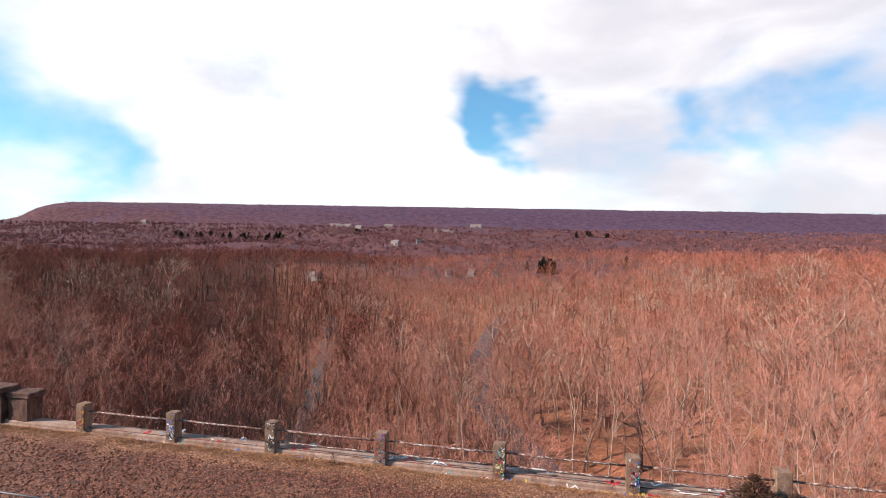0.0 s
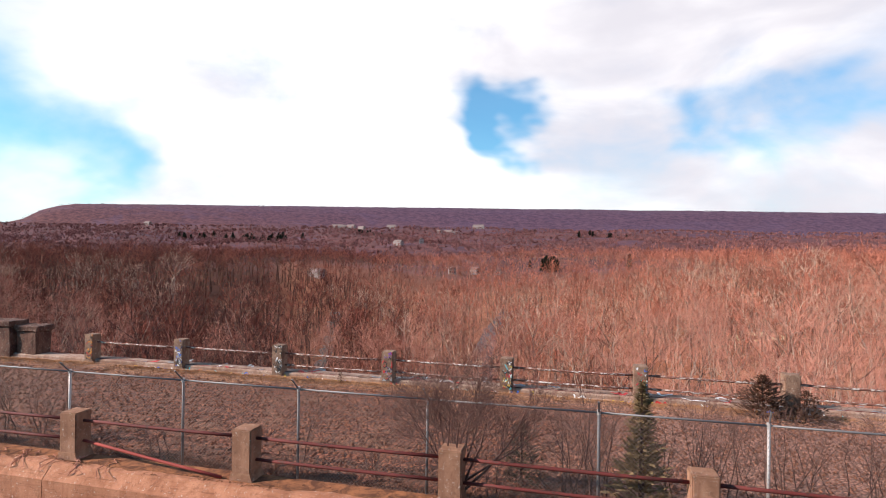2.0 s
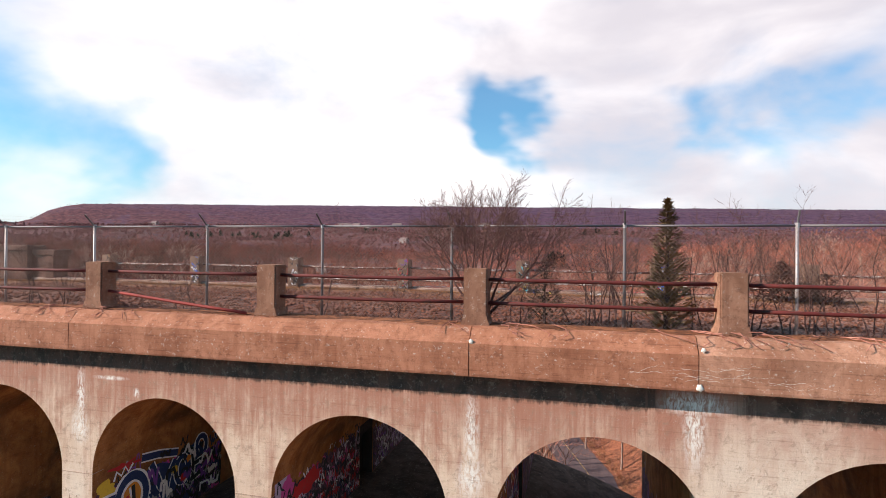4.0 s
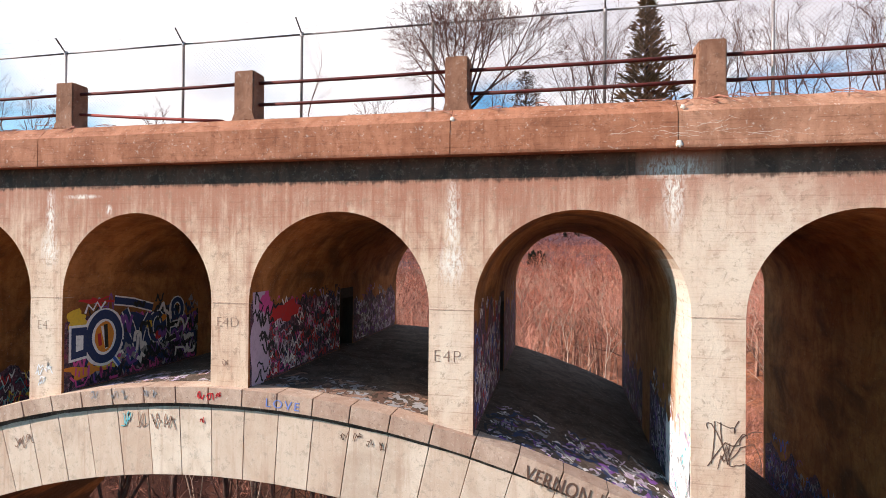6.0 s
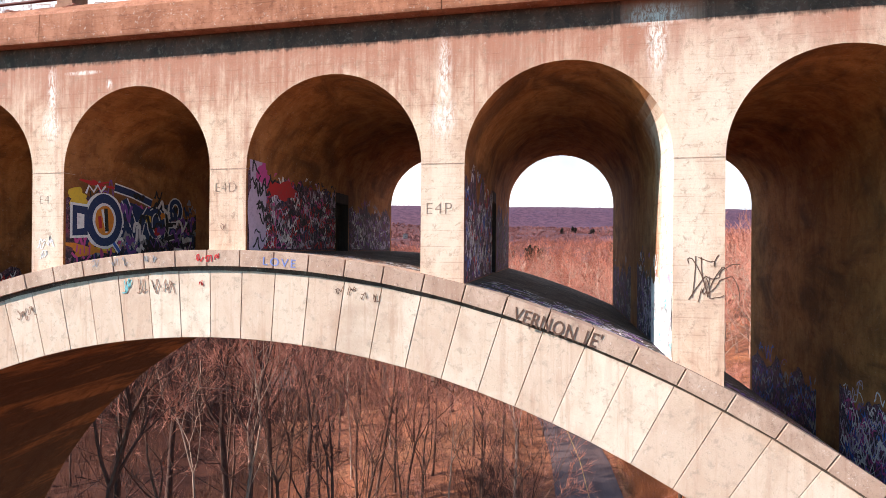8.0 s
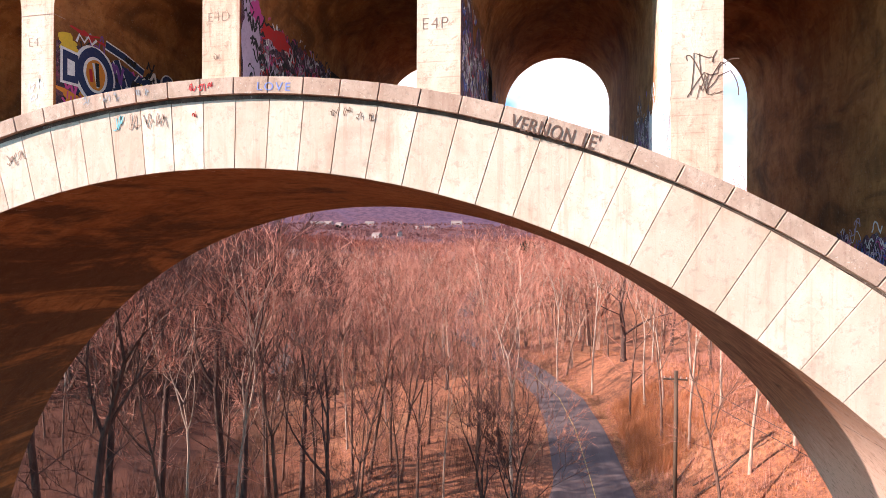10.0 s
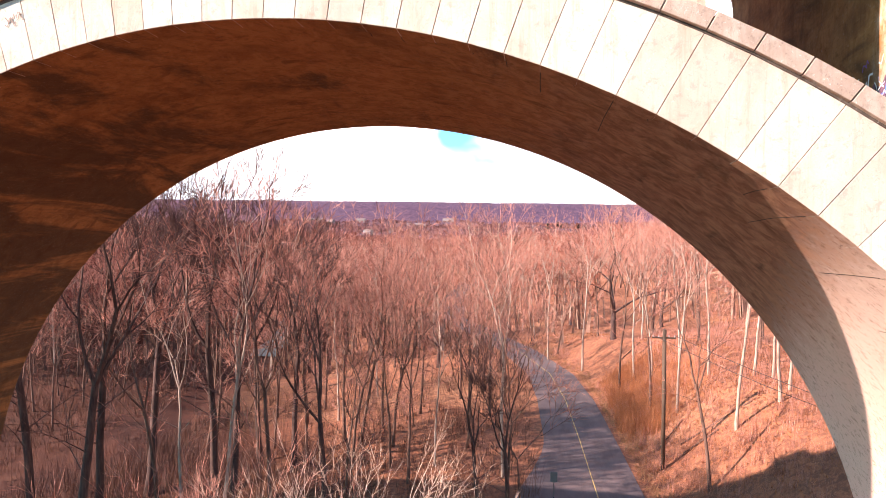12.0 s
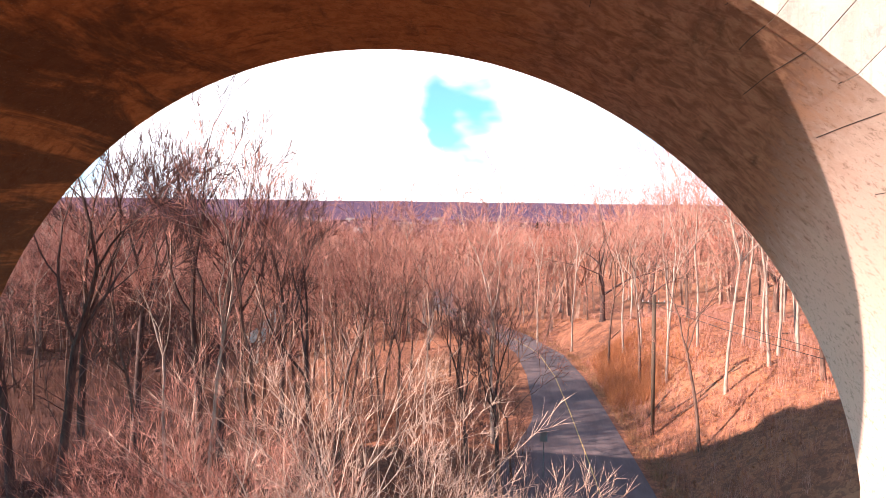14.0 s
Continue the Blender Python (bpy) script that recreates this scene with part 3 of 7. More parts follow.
def barrel(name, shift=0.0):
    """The great arch itself, solid between its inner and outer curve."""
    n = 96
    prof = []
    for i in range(n + 1):
        a = math.pi * i / n
        prof.append((AX - (AR + 0.035) * math.cos(a) + shift, AZ + (AR + 0.035) * math.sin(a)))
    a0 = math.acos(min(1, (AR + 1.2) / ER))
    top = []
    for i in range(n + 1):
        a = a0 + (math.pi - 2 * a0) * i / n
        top.append((EX - ER * math.cos(a) + shift, EZ + ER * math.sin(a)))
    verts, faces = [], []
    for y in (0.02, DEPTH):
        verts += [(x, y, z) for x, z in prof] + [(x, y, z) for x, z in top]
    m = n + 1
    for i in range(n):
        faces.append((i, i + 1, m + i + 1, m + i))                                  # front
        faces.append((2 * m + i + 1, 2 * m + i, 3 * m + i, 3 * m + i + 1))          # back
        faces.append((i + 1, i, 2 * m + i, 2 * m + i + 1))                          # underside
        faces.append((m + i, m + i + 1, 3 * m + i + 1, 3 * m + i))                  # top
    return verts, faces


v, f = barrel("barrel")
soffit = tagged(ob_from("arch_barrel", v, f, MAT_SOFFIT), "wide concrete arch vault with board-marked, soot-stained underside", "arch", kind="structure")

# the barrel's top, floor of the cells, is coloured dark for its shade
soffit.data.materials.append(MAT_FLOOR)
for p in soffit.data.polygons:
    if p.index % 4 == 3:
        p.material_index = 1

# neighbouring spans, of the same shape, beyond the two tall piers
SPAN = 2 * AR + 5.2
for s in (-SPAN, SPAN):
    b = part("wall_spandrel", spandrel("wall", s), MAT_WALL)
    tagged(b, "stained concrete upper wall of the neighbouring span", "wall", kind="structure")
    v, f = barrel("barrel", s)
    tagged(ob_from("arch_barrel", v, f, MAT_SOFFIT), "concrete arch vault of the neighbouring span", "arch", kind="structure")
    e = empty("cross_walls", (0, 0, 0), label="concrete cross walls of the neighbouring span", category="cross wall", kind="structure")
    for p in PIERS[1:-1]:
        v, f = prism([(p - HALF + s, outer(p - HALF) - 0.4), (p + HALF + s, outer(p + HALF) - 0.4), (p + HALF + s, SPRING - 0.002), (p - HALF + s, SPRING - 0.002)], 0, DEPTH)
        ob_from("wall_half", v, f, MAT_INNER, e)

# tall piers
for cx in (AX - AR - 2.6, AX + AR + 2.6, AX - AR - 2.6 - SPAN, AX + AR + 2.6 + SPAN):
    e = empty("pier", (cx, 0, -33), label="tall concrete pier with a battered foot", category="pier", group="piers", kind="structure")
    bm = bevelled_box(-2.6, 2.6, -0.25, DEPTH + 0.25, 0, 33 + SPRING - 0.1, 0.04)
    part("shaft", bm, MAT_RING, e)
    bm = bevelled_box(-3.1, 3.1, -0.7, DEPTH + 0.7, -1.5, 3.4, 0.06)
    part("foot", bm, MAT_RING, e)

# ---- ring stones ----

JOINT = [-17.13, -14.80, -12.50, -10.20, -7.92, -5.65, -3.42, -1.20, 1.02, 3.26, 5.48, 7.76, 10.10, 12.50, 14.87, 17.23, 19.60, 21.95, 24.36, 26.82, 29.40, 32.0, 34.60, 37.23]


def joint(k):
    """The angle of the k-th joint of the ring, in radians: the stones lengthen a little to one side."""
    if k < -8:
        return radians(JOINT[0] + 2.34 * (k + 8))
    if k > 15:
        return radians(JOINT[-1] + 2.63 * (k - 15))
    return radians(JOINT[k + 8])


ring = empty("arch_ring", (0, 0, 0), label="pale concrete ring of scored voussoirs along the arch", category="arch ring", kind="structure")


def on_inner(a, r=0.0):
    return AX + (AR + r) * math.sin(a), AZ + (AR + r) * math.cos(a)


def to_outer(a, inset=0.0):
    """The point on the outer curve on the ray from the inner curve's centre."""
    d = Vector((math.sin(a), math.cos(a)))
    o = Vector((AX - EX, AZ - EZ))
    b = o.dot(d)
    t = -b + math.sqrt(b * b - o.dot(o) + (ER - inset) ** 2)
    return AX + t * d.x, AZ + t * d.y


def voussoir(a0, a1, mat, inner, outset, y0, y1, name, bevel=0.012):
    g = 0.0
    p = [inner(a0), inner(a1), outset(a1), outset(a0)]
    c = Vector((sum(q[0] for q in p) / 4, sum(q[1] for q in p) / 4))
    gap = 0.013
    q = []
    for x, z in p:
        d = Vector((x, z)) - c
        q.append(Vector((x, z)) - d.normalized() * gap)
    face = [w + (c - w).normalized() * bevel for w in q]
    v = [(w.x, y0, w.y) for w in face] + [(w.x, y0 + bevel, w.y) for w in q] + [(w.x, y1, w.y) for w in q]
    fs = [(0, 1, 2, 3)] + [(i, i + 4, (i + 1) % 4 + 4, (i + 1) % 4) for i in range(4)] + [(i + 4, i + 8, (i + 1) % 4 + 8, (i + 1) % 4 + 4) for i in range(4)]
    fs.append((11, 10, 9, 8))
    ob = ob_from(name, v, fs, mat, ring)
    if name == "voussoir":
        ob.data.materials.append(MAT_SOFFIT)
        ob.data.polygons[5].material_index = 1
    return ob


for k in range(-34, 32):
    a0, a1 = joint(k), joint(k + 1)
    if abs(a1) > radians(73) or abs(a0) > radians(73):
        continue
    voussoir(a0, a1, MAT_RING, lambda a: on_inner(a), lambda a: to_outer(a, 0.36), -0.055 + 0.006 * random.random(), 0.40, "voussoir")
    voussoir(a0, a1, MAT_COPING, lambda a: to_outer(a, 0.335), lambda a: to_outer(a, -0.02), -0.160 + 0.008 * random.random(), 0.34, "coping_stone", 0.008)
rs = random.Random(12)
for k in range(4, 24):
    a, y1 = joint(k), 0.40 + rs.uniform(0.1, 0.5) + (rs.uniform(0.8, 3.2) if k > 8 and rs.random() < 0.7 else 0)
    bow = rs.uniform(-0.004, 0.004)
    v = []
    for y, da in ((0.4, 0.0), ((y1 + 0.4) / 2, bow), (y1, bow * 0.5)):
        for w in (-0.0005, 0.0005):
            x, z = on_inner(a + da + w, 0.031)
            v.append((x, y, z))
    ob_from("seam", v, [(0, 1, 3, 2), (2, 3, 5, 4)], MAT_SOOT, ring, "black open seam in the vault")
# strip of black dirt and painted shade under the coping, where water drips off
pr = [to_outer(radians(d), 0.425 + 0.010 * math.sin(d * 1.7) - 0.05 * float(np.clip((d - 8) / 22, 0, 1))) for d in range(-72, 73, 2)] + [to_outer(radians(d), 0.330) for d in range(72, -73, -2)]
v, f = [], []
half = len(pr) // 2
for y in (-0.060, 0.2):
    v += [(x, y, z) for x, z in pr]
m = len(pr)
for i in range(half - 1):
    j = m - 1 - i
    f.append((i, i + 1, j - 1, j))
    f.append((i + 1, i, i + m, i + 1 + m))
ob_from("drip_groove", v, f, MAT_FLOOR, ring, "dark strip of dirt and painted shade under the coping stones")

# ---- cornice ----
CORN = [(-0.297, -0.905), (-0.310, -0.86), (-0.300, -0.29), (-0.275, -0.262), (-0.06, -0.03), (0.02, -0.012), (0.62, -0.012), (0.66, -0.06), (0.66, -0.56), (0.02, -0.60), (0.0, -0.66), (-0.02, -0.905)]


def cornice_block(x0, x1, near=True):
    pr = CORN
    nx = max(2, int((x1 - x0) / 0.5))
    v, f = [], []
    k = len(pr)
    for i in range(nx + 1):
        x = x0 + (x1 - x0) * i / nx
        for y, z in pr:
            wob = 0.002 * noise.noise((x * 1.7, z * 3, 5)) if 0 < i < nx else 0
            v.append((x, (y if near else DEPTH - y) + wob, z + wob))
    for i in range(nx):
        for j in range(k):
            f.append((i * k + j, i * k + (j + 1) % k, (i + 1) * k + (j + 1) % k, (i + 1) * k + j))
    f.append(tuple(range(k))[::-1])
    f.append(tuple(nx * k + j for j in range(k)))
    me = bpy.data.meshes.new("cornice_block")
    me.from_pydata(v, [], f)
    me.materials.append(MAT_KERB if not near else MAT_CORNICE_PALE if 1.9 < x0 < 12 else MAT_CORNICE)
    bm = bmesh.new()
    bm.from_mesh(me)
    bmesh.ops.recalc_face_normals(bm, faces=bm.faces)
    bm.to_mesh(me)
    bm.free()
    ob = new("cornice_block", me)
    ob.parent = cornice
    return ob


cornice = empty("cornice", (0, 0, 0), label="red-brown weathered concrete cornice with vertical joints", category="cornice", kind="structure")
JOINTS = [-66, -52, -38.5, -29.5, -20.5, -11.22, -1.97, 1.975, 11.2, 20.4, 32, 46, 60]
for a, b in zip(JOINTS, JOINTS[1:]):
    cornice_block(a + 0.008, b - 0.008)
    cornice_block(a + 0.008, b - 0.008, near=False)

# ---- deck ----
def deck_height(x, y):
    h = -0.20 + 0.05 * noise.noise((x * 0.35, y * 0.5, 1)) + 0.025 * noise.noise((x * 1.9, y * 1.9, 3))
    return h + 0.10 * math.exp(-((y - 4.6) / 2.4) ** 2) + 0.10 * math.exp(-((y - 8.9) / 0.7) ** 2)


nx, ny = 300, 48
v = [(-66 + 126 * i / nx, 0.60 + (DEPTH - 1.2) * j / ny, deck_height(-66 + 126 * i / nx, 0.60 + (DEPTH - 1.2) * j / ny)) for j in range(ny + 1) for i in range(nx + 1)]
f = [(j * (nx + 1) + i, j * (nx + 1) + i + 1, (j + 1) * (nx + 1) + i + 1, (j + 1) * (nx + 1) + i) for j in range(ny) for i in range(nx)]
deck = tagged(ob_from("deck", v, f, MAT_BALLAST, smooth=True), "abandoned railway deck of coarse brown ballast", "track bed", kind="structure")
bm = bevelled_box(-66, 60, 0.1, DEPTH - 0.1, DECK_UNDER + 0.004, -0.36, 0)
tagged(part("deck_slab", bm, MAT_INNER), "concrete slab under the ballast", "slab", kind="structure")

# ---- parapets ----
POSTS_NEAR = [-15.85, -11.06, -6.51, -1.95, 2.63, 7.22, 11.8, -20.4]
POSTS_FAR = [-20.4, -15.80, -11.18, -6.52, -1.97, 2.65, 7.3, 11.9]


def parapet_post(height, mat, flare=True):
    """A square concrete post: chamfered cap, plain shaft, base splayed along the rail."""
    e = empty("parapet_post", (0, 0, 0), label="red-brown square concrete parapet post on the cornice", category="post", group="near parapet posts")
    w, d = 0.23, 0.22
    bm = bevelled_box(-w, w, -d, d, 0.10, height, 0.022, 2)
    part("shaft", bm, mat, e)
    pr = [(-w - 0.05, -0.02), (w + 0.05, -0.02), (w + 0.045, 0.03), (w + 0.02, 0.08), (w + 0.004, 0.16), (-w - 0.004, 0.16), (-w - 0.02, 0.08), (-w - 0.045, 0.03)]
    v, f = prism(pr, -d - 0.012, d + 0.012)
    ob_from("splayed_base", v, f, mat, e)
    return e


first = parapet_post(1.085, MAT_POST)
for i, x in enumerate(POSTS_NEAR):
    m = pose(x, 0.395, 0, 0, 0, 0.8 * math.sin(i * 2.1))
    if i == 0:
        first.matrix_basis = m
    else:
        copy_thing(first, m)
far_first = parapet_post(1.34, MAT_POST_FAR)
tagged(far_first, "dark sprayed concrete parapet post along the far edge", "post", "far parapet posts")
fars = []
for i, x in enumerate(POSTS_FAR):
    m = pose(x, 9.82, -0.27, 0, 0, 0.6 * math.sin(i * 1.7))
    if i == 0:
        far_first.matrix_basis = m
        fars.append(far_first)
    else:
        fars.append(copy_thing(far_first, m))
# raised kerb between the far posts
v, f = prism([(-30, -0.36), (18, -0.36), (18, -0.16), (-30, -0.16)], 9.50, 10.2)
kerb = tagged(ob_from("kerb", v, f, MAT_KERB), "low concrete kerb sprayed with faded colours", "kerb", kind="structure")


def rail(p0, p1, r, mat, label, group, sag=0.0):
    e = part("pipe_rail", pipe(p0, p1, r, 10, sag, 4 if sag else 1), mat, None, "", True)
    return tagged(e, label, "rail", group)


near_sorted = sorted(POSTS_NEAR)
for a, b in zip(near_sorted, near_sorted[1:]):
    x0, x1 = a + 0.20, b - 0.20
    rail((x0, 0.40, 0.865), (x1, 0.40, 0.870), 0.036, MAT_RAIL, "rusty red steel pipe rail between two concrete posts", "near rails", 0.012)
    if abs(a + 11.06) < 0.1:
        rail((x0, 0.40, 0.40), (x1 - 0.28, 0.18, 0.035), 0.034, MAT_RAIL_FALLEN, "fallen bright red pipe rail, one end on the cornice", "near rails", 0.01)
    else:
        rail((x0, 0.40, 0.405), (x1, 0.40, 0.410), 0.036, MAT_RAIL, "rusty red steel pipe rail between two concrete posts", "near rails", 0.012)
far_sorted = sorted(POSTS_FAR)
for k, (a, b) in enumerate(zip(far_sorted, far_sorted[1:])):
    x0, x1 = a + 0.2, b - 0.2
    rail((x0, 9.85, 0.72), (x1, 9.85, 0.70), 0.040, MAT_RAIL_FAR, "rusty pipe rail with peeling pale paint", "far rails", 0.02)
    if k not in (0, 1):
        rail((x0, 9.85, 0.26), (x1, 9.85, 0.24), 0.036, MAT_RAIL_FAR, "rusty pipe rail with peeling pale paint", "far rails", 0.02)
    rail((x0, 9.85, -0.02), (x1, 9.85, -0.03), 0.028, MAT_RAIL, "thin rusty pipe close above the kerb", "far rails")

MAT_BLOCK = concrete("dark_parapet_concrete", (0.15, 0.066, 0.046), (0.075, 0.033, 0.024), (0.05, 0.021, 0.015), streak=0.5, dirt=0.5, fleck=0.5)
# solid parapet blocks over the tall pier
for x0, x1, h, yy in ((-26.9, -24.75, 1.48, 9.55), (-24.6, -23.45, 1.28, 9.75)):
    e = empty("parapet_block", ((x0 + x1) / 2, yy, -0.36), label="dark red-brown weathered concrete parapet block over the pier", category="parapet", group="parapet blocks")
    w = (x1 - x0) / 2
    for name, a, b, y0, y1 in (("body", -w, w, 0.0, 0.75), ("cap", -w - 0.06, w + 0.10, -0.07, 0.82)):
        z0, z1 = (0.0, h + 0.10) if name == "body" else (h + 0.10, h + 0.36)
        bm = bevelled_box(a, b, y0, y1, z0, z1, 0.03)
        bmesh.ops.subdivide_edges(bm, edges=bm.edges[:], cuts=4, use_grid_fill=True)
        for q in bm.verts:
            wear = noise.noise_vector(Vector((q.co.x + x0, q.co.y, q.co.z)) * 2.3) * 0.045 + noise.noise_vector(Vector((q.co.x + x0, q.co.y, q.co.z)) * 6.0) * 0.015
            q.co += wear if q.co.z > 0.1 else Vector((wear.x, wear.y, 0))
        part(name, bm, MAT_BLOCK, e)

# ---- chain link fence ----
FENCE_X = [-20.2, -17.2, -14.27, -11.48, -8.30, -5.41, -2.52, 0.84, 3.74, 6.85, 9.9]
FY, FTOP, FBOT = 0.61, 1.93, -0.14
fence = empty("chain_link_fence", (0, FY, FBOT), label="tall galvanised chain-link fence with slanting barbed-wire arms", category="fence")
for i, x in enumerate(FENCE_X):
    mat = MAT_GALV_DARK if i in (4, 5, 6, 7) else MAT_GALV
    p = part("fence_post", pipe((x, 0, -0.15), (x, 0, FTOP - FBOT + 0.02), 0.030, 8), mat, fence, "", True)
    lean = -0.25 if i < 8 else 0.06
    part("arm", pipe((x, 0, FTOP - FBOT), (x + 0.08 * lean, -0.26 if i < 8 else -0.1, FTOP - FBOT + 0.27), 0.018, 6), MAT_GALV_DARK, p, "dark angled arm")
    part("cap", pipe((x, 0, FTOP - FBOT - 0.04), (x, 0, FTOP - FBOT + 0.05), 0.040, 8), MAT_GALV, p)


def lattice(x0, x1, z0, z1, y, pitch, r):
    """Woven diagonal wires of one panel, as verts and faces."""
    v, f = [], []
    h = z1 - z0
    for s, dy in ((1, -r), (-1, r)):
        k0 = int((x0 - h) / pitch) - 1
        for k in range(k0, int((x1 + h) / pitch) + 2):
            xb = k * pitch
            a, b = (xb, z0), (xb + s * h, z1)
            ta, tb = 0.0, 1.0
            dx = b[0] - a[0]
            for lo, sign in ((x0, 1), (x1, -1)):
                da, db = sign * (a[0] - lo), sign * (b[0] - lo)
                if da < 0 and db < 0:
                    ta, tb = 1, 0
                elif da < 0:
                    ta = max(ta, da / (da - db))
                elif db < 0:
                    tb = min(tb, da / (da - db))
            if tb - ta < 0.01:
                continue
            pa = (a[0] + dx * ta, z0 + h * ta)
            pb = (a[0] + dx * tb, z0 + h * tb)
            n = len(v)
            for px, pz in (pa, pb):
                v += [(px - r, y + dy, pz + s * r), (px + r, y + dy, pz - s * r), (px, y + dy + 1.5 * r, pz)]
            f += [(n, n + 1, n + 4, n + 3), (n + 1, n + 2, n + 5, n + 4), (n + 2, n, n + 3, n + 5)]
    return v, f


for a, b in zip(FENCE_X, FENCE_X[1:]):
    v, f = lattice(a, b, 0.02, FTOP - FBOT - 0.02, -0.03, 0.082, 0.0016)
    ob_from("wire_mesh", v, f, MAT_WIRE, fence, "woven diamond wire")
    part("top_rail", pipe((a, 0.0, FTOP - FBOT), (b, 0.0, FTOP - FBOT), 0.021, 8), MAT_GALV_DARK, fence, "", True)
    part("tension_wire", pipe((a, -0.03, 0.03), (b, -0.03, 0.03), 0.006, 5), MAT_GALV, fence)
    for k in range(3):
        t = (k + 1) / 3
        part("barbed_wire", pipe((a, -0.26 * t, FTOP - FBOT + 0.27 * t), (b, -0.26 * t, FTOP - FBOT + 0.27 * t), 0.0012, 4, 0.03, 4), MAT_GALV_DARK, fence)

# ---- bare plants: branching generator ----
def grow(rng, height, trunk_r, fork, spread, levels, kids, bare=0.35, lean=0.0, wiggle=0.12, stems=1, sides=5, twig=1.0):
    """Verts and faces of each stem, of the limbs, and of the twigs."""
    trunks, lv, lf, bv, bf = [], [], [], [], []

    def tube(v, f, pts, radii, n):
        d = (pts[-1] - pts[0]).normalized()
        a = d.orthogonal().normalized()
        b = d.cross(a)
        k = len(v)
        for c, r in zip(pts, radii):
            for i in range(n):
                w = 2 * math.pi * i / n
                u = c + r * (math.cos(w) * a + math.sin(w) * b)
                v.append((u.x, u.y, u.z))
        for s in range(len(pts) - 1):
            for i in range(n):
                p, q = k + s * n + i, k + s * n + (i + 1) % n
                f.append((p, q, q + n, p + n))

    def turned(d, ang, around):
        side = d.orthogonal().normalized()
        side.rotate(Matrix.Rotation(around, 3, d))
        return (d * math.cos(ang) + side * math.sin(ang)).normalized()

    def limb(p, d, length, r, level):
        if level >= levels:
            q = p + (d + Vector((rng.gauss(0, 0.15), rng.gauss(0, 0.15), 0.12))) * length * 0.78
            a = d.orthogonal().normalized() * r
            a.rotate(Matrix.Rotation(rng.uniform(0, math.pi), 3, d))
            k = len(bv)
            bv.extend((tuple(p + a), tuple(p - a), tuple(q)))
            bf.append((k, k + 1, k + 2))
            return
        n = 6 if level == 0 else 4 - level
        pts = [p.copy()]
        for i in range(n):
            d = (d + Vector((rng.gauss(0, wiggle), rng.gauss(0, wiggle), rng.gauss(0, wiggle * 0.5) + (0.07 if level else 0.04)))).normalized()
            pts.append(pts[-1] + d * (length / n))
        radii = [r * (1 - 0.78 * i / n) for i in range(n + 1)]
        if level == 0:
            tv, tf = [], []
            radii[0] *= 1.25
            tube(tv, tf, pts, radii, sides + 2)
            trunks.append((tv, tf))
        else:
            tube(lv, lf, pts, radii, 4 if level == 1 else 3)
        cnt = kids[min(level, len(kids) - 1)]
        low = bare if level == 0 else 0.22
        for c in range(cnt):
            t = min(low + (1 - low) * (c + rng.random() * 0.8) / cnt, 0.99)
            i = min(int(t * n), n - 1)
            at = pts[i].lerp(pts[i + 1], t * n - i)
            d2 = (pts[i + 1] - pts[i]).normalized()
            dd = turned(d2, spread * rng.uniform(0.7, 1.25), rng.uniform(0, 2 * math.pi))
            ln = length * fork * (1.05 - 0.55 * t) * rng.uniform(0.7, 1.2)
            limb(at, dd, ln, max(r * (1 - 0.72 * t) * 0.5, 0.006 * twig), level + 1)

    for s in range(stems):
        base = Vector((rng.gauss(0, 0.12), rng.gauss(0, 0.12), 0)) if stems > 1 else Vector((0, 0, 0))
        tilt = rng.uniform(0, 2 * math.pi) if stems == 1 else 2 * math.pi * (s + rng.random() * 0.6) / stems
        ln = lean if stems == 1 else lean * rng.uniform(0.4, 1.2)
        d = Vector((math.cos(tilt) * ln, math.sin(tilt) * ln, 1)).normalized()
        limb(base, d, height * rng.uniform(0.85, 1.05) * (0.95 if levels > 1 else 1), trunk_r, 0)
    return trunks, lv, lf, bv, bf


def bare_tree(seed, trunk_mat, twig_mat, name, label, category, group, **kw):
    rng = random.Random(seed)
    trunks, lv, lf, bv, bf = grow(rng, **kw)
    e = empty(name, (0, 0, 0), label=label, category=category, group=group)
    for tv, tf in trunks:
        ob_from("trunk" if len(trunks) == 1 else "stem", tv, tf, trunk_mat, e, "", True)
    tagged(ob_from("branchwork", lv, lf, trunk_mat, e), kind="stuff")
    tagged(ob_from("crown", bv, bf, twig_mat, e), kind="stuff")
    return e


# plants on the deck
bush = bare_tree(5, MAT_TWIG_DARK, MAT_TWIG_DARK, "bare_shrub", "leafless many-twigged shrub growing round a parapet post", "shrub", "deck shrubs",
                 height=2.35, trunk_r=0.030, fork=0.62, spread=0.70, levels=3, kids=(10, 8, 9), bare=0.50, lean=0.95, wiggle=0.09, stems=14, sides=4, twig=0.6)
bush.matrix_basis = pose(-1.92, 0.74, 0.05)
bush.scale = (1.05, 0.45, 1.05)
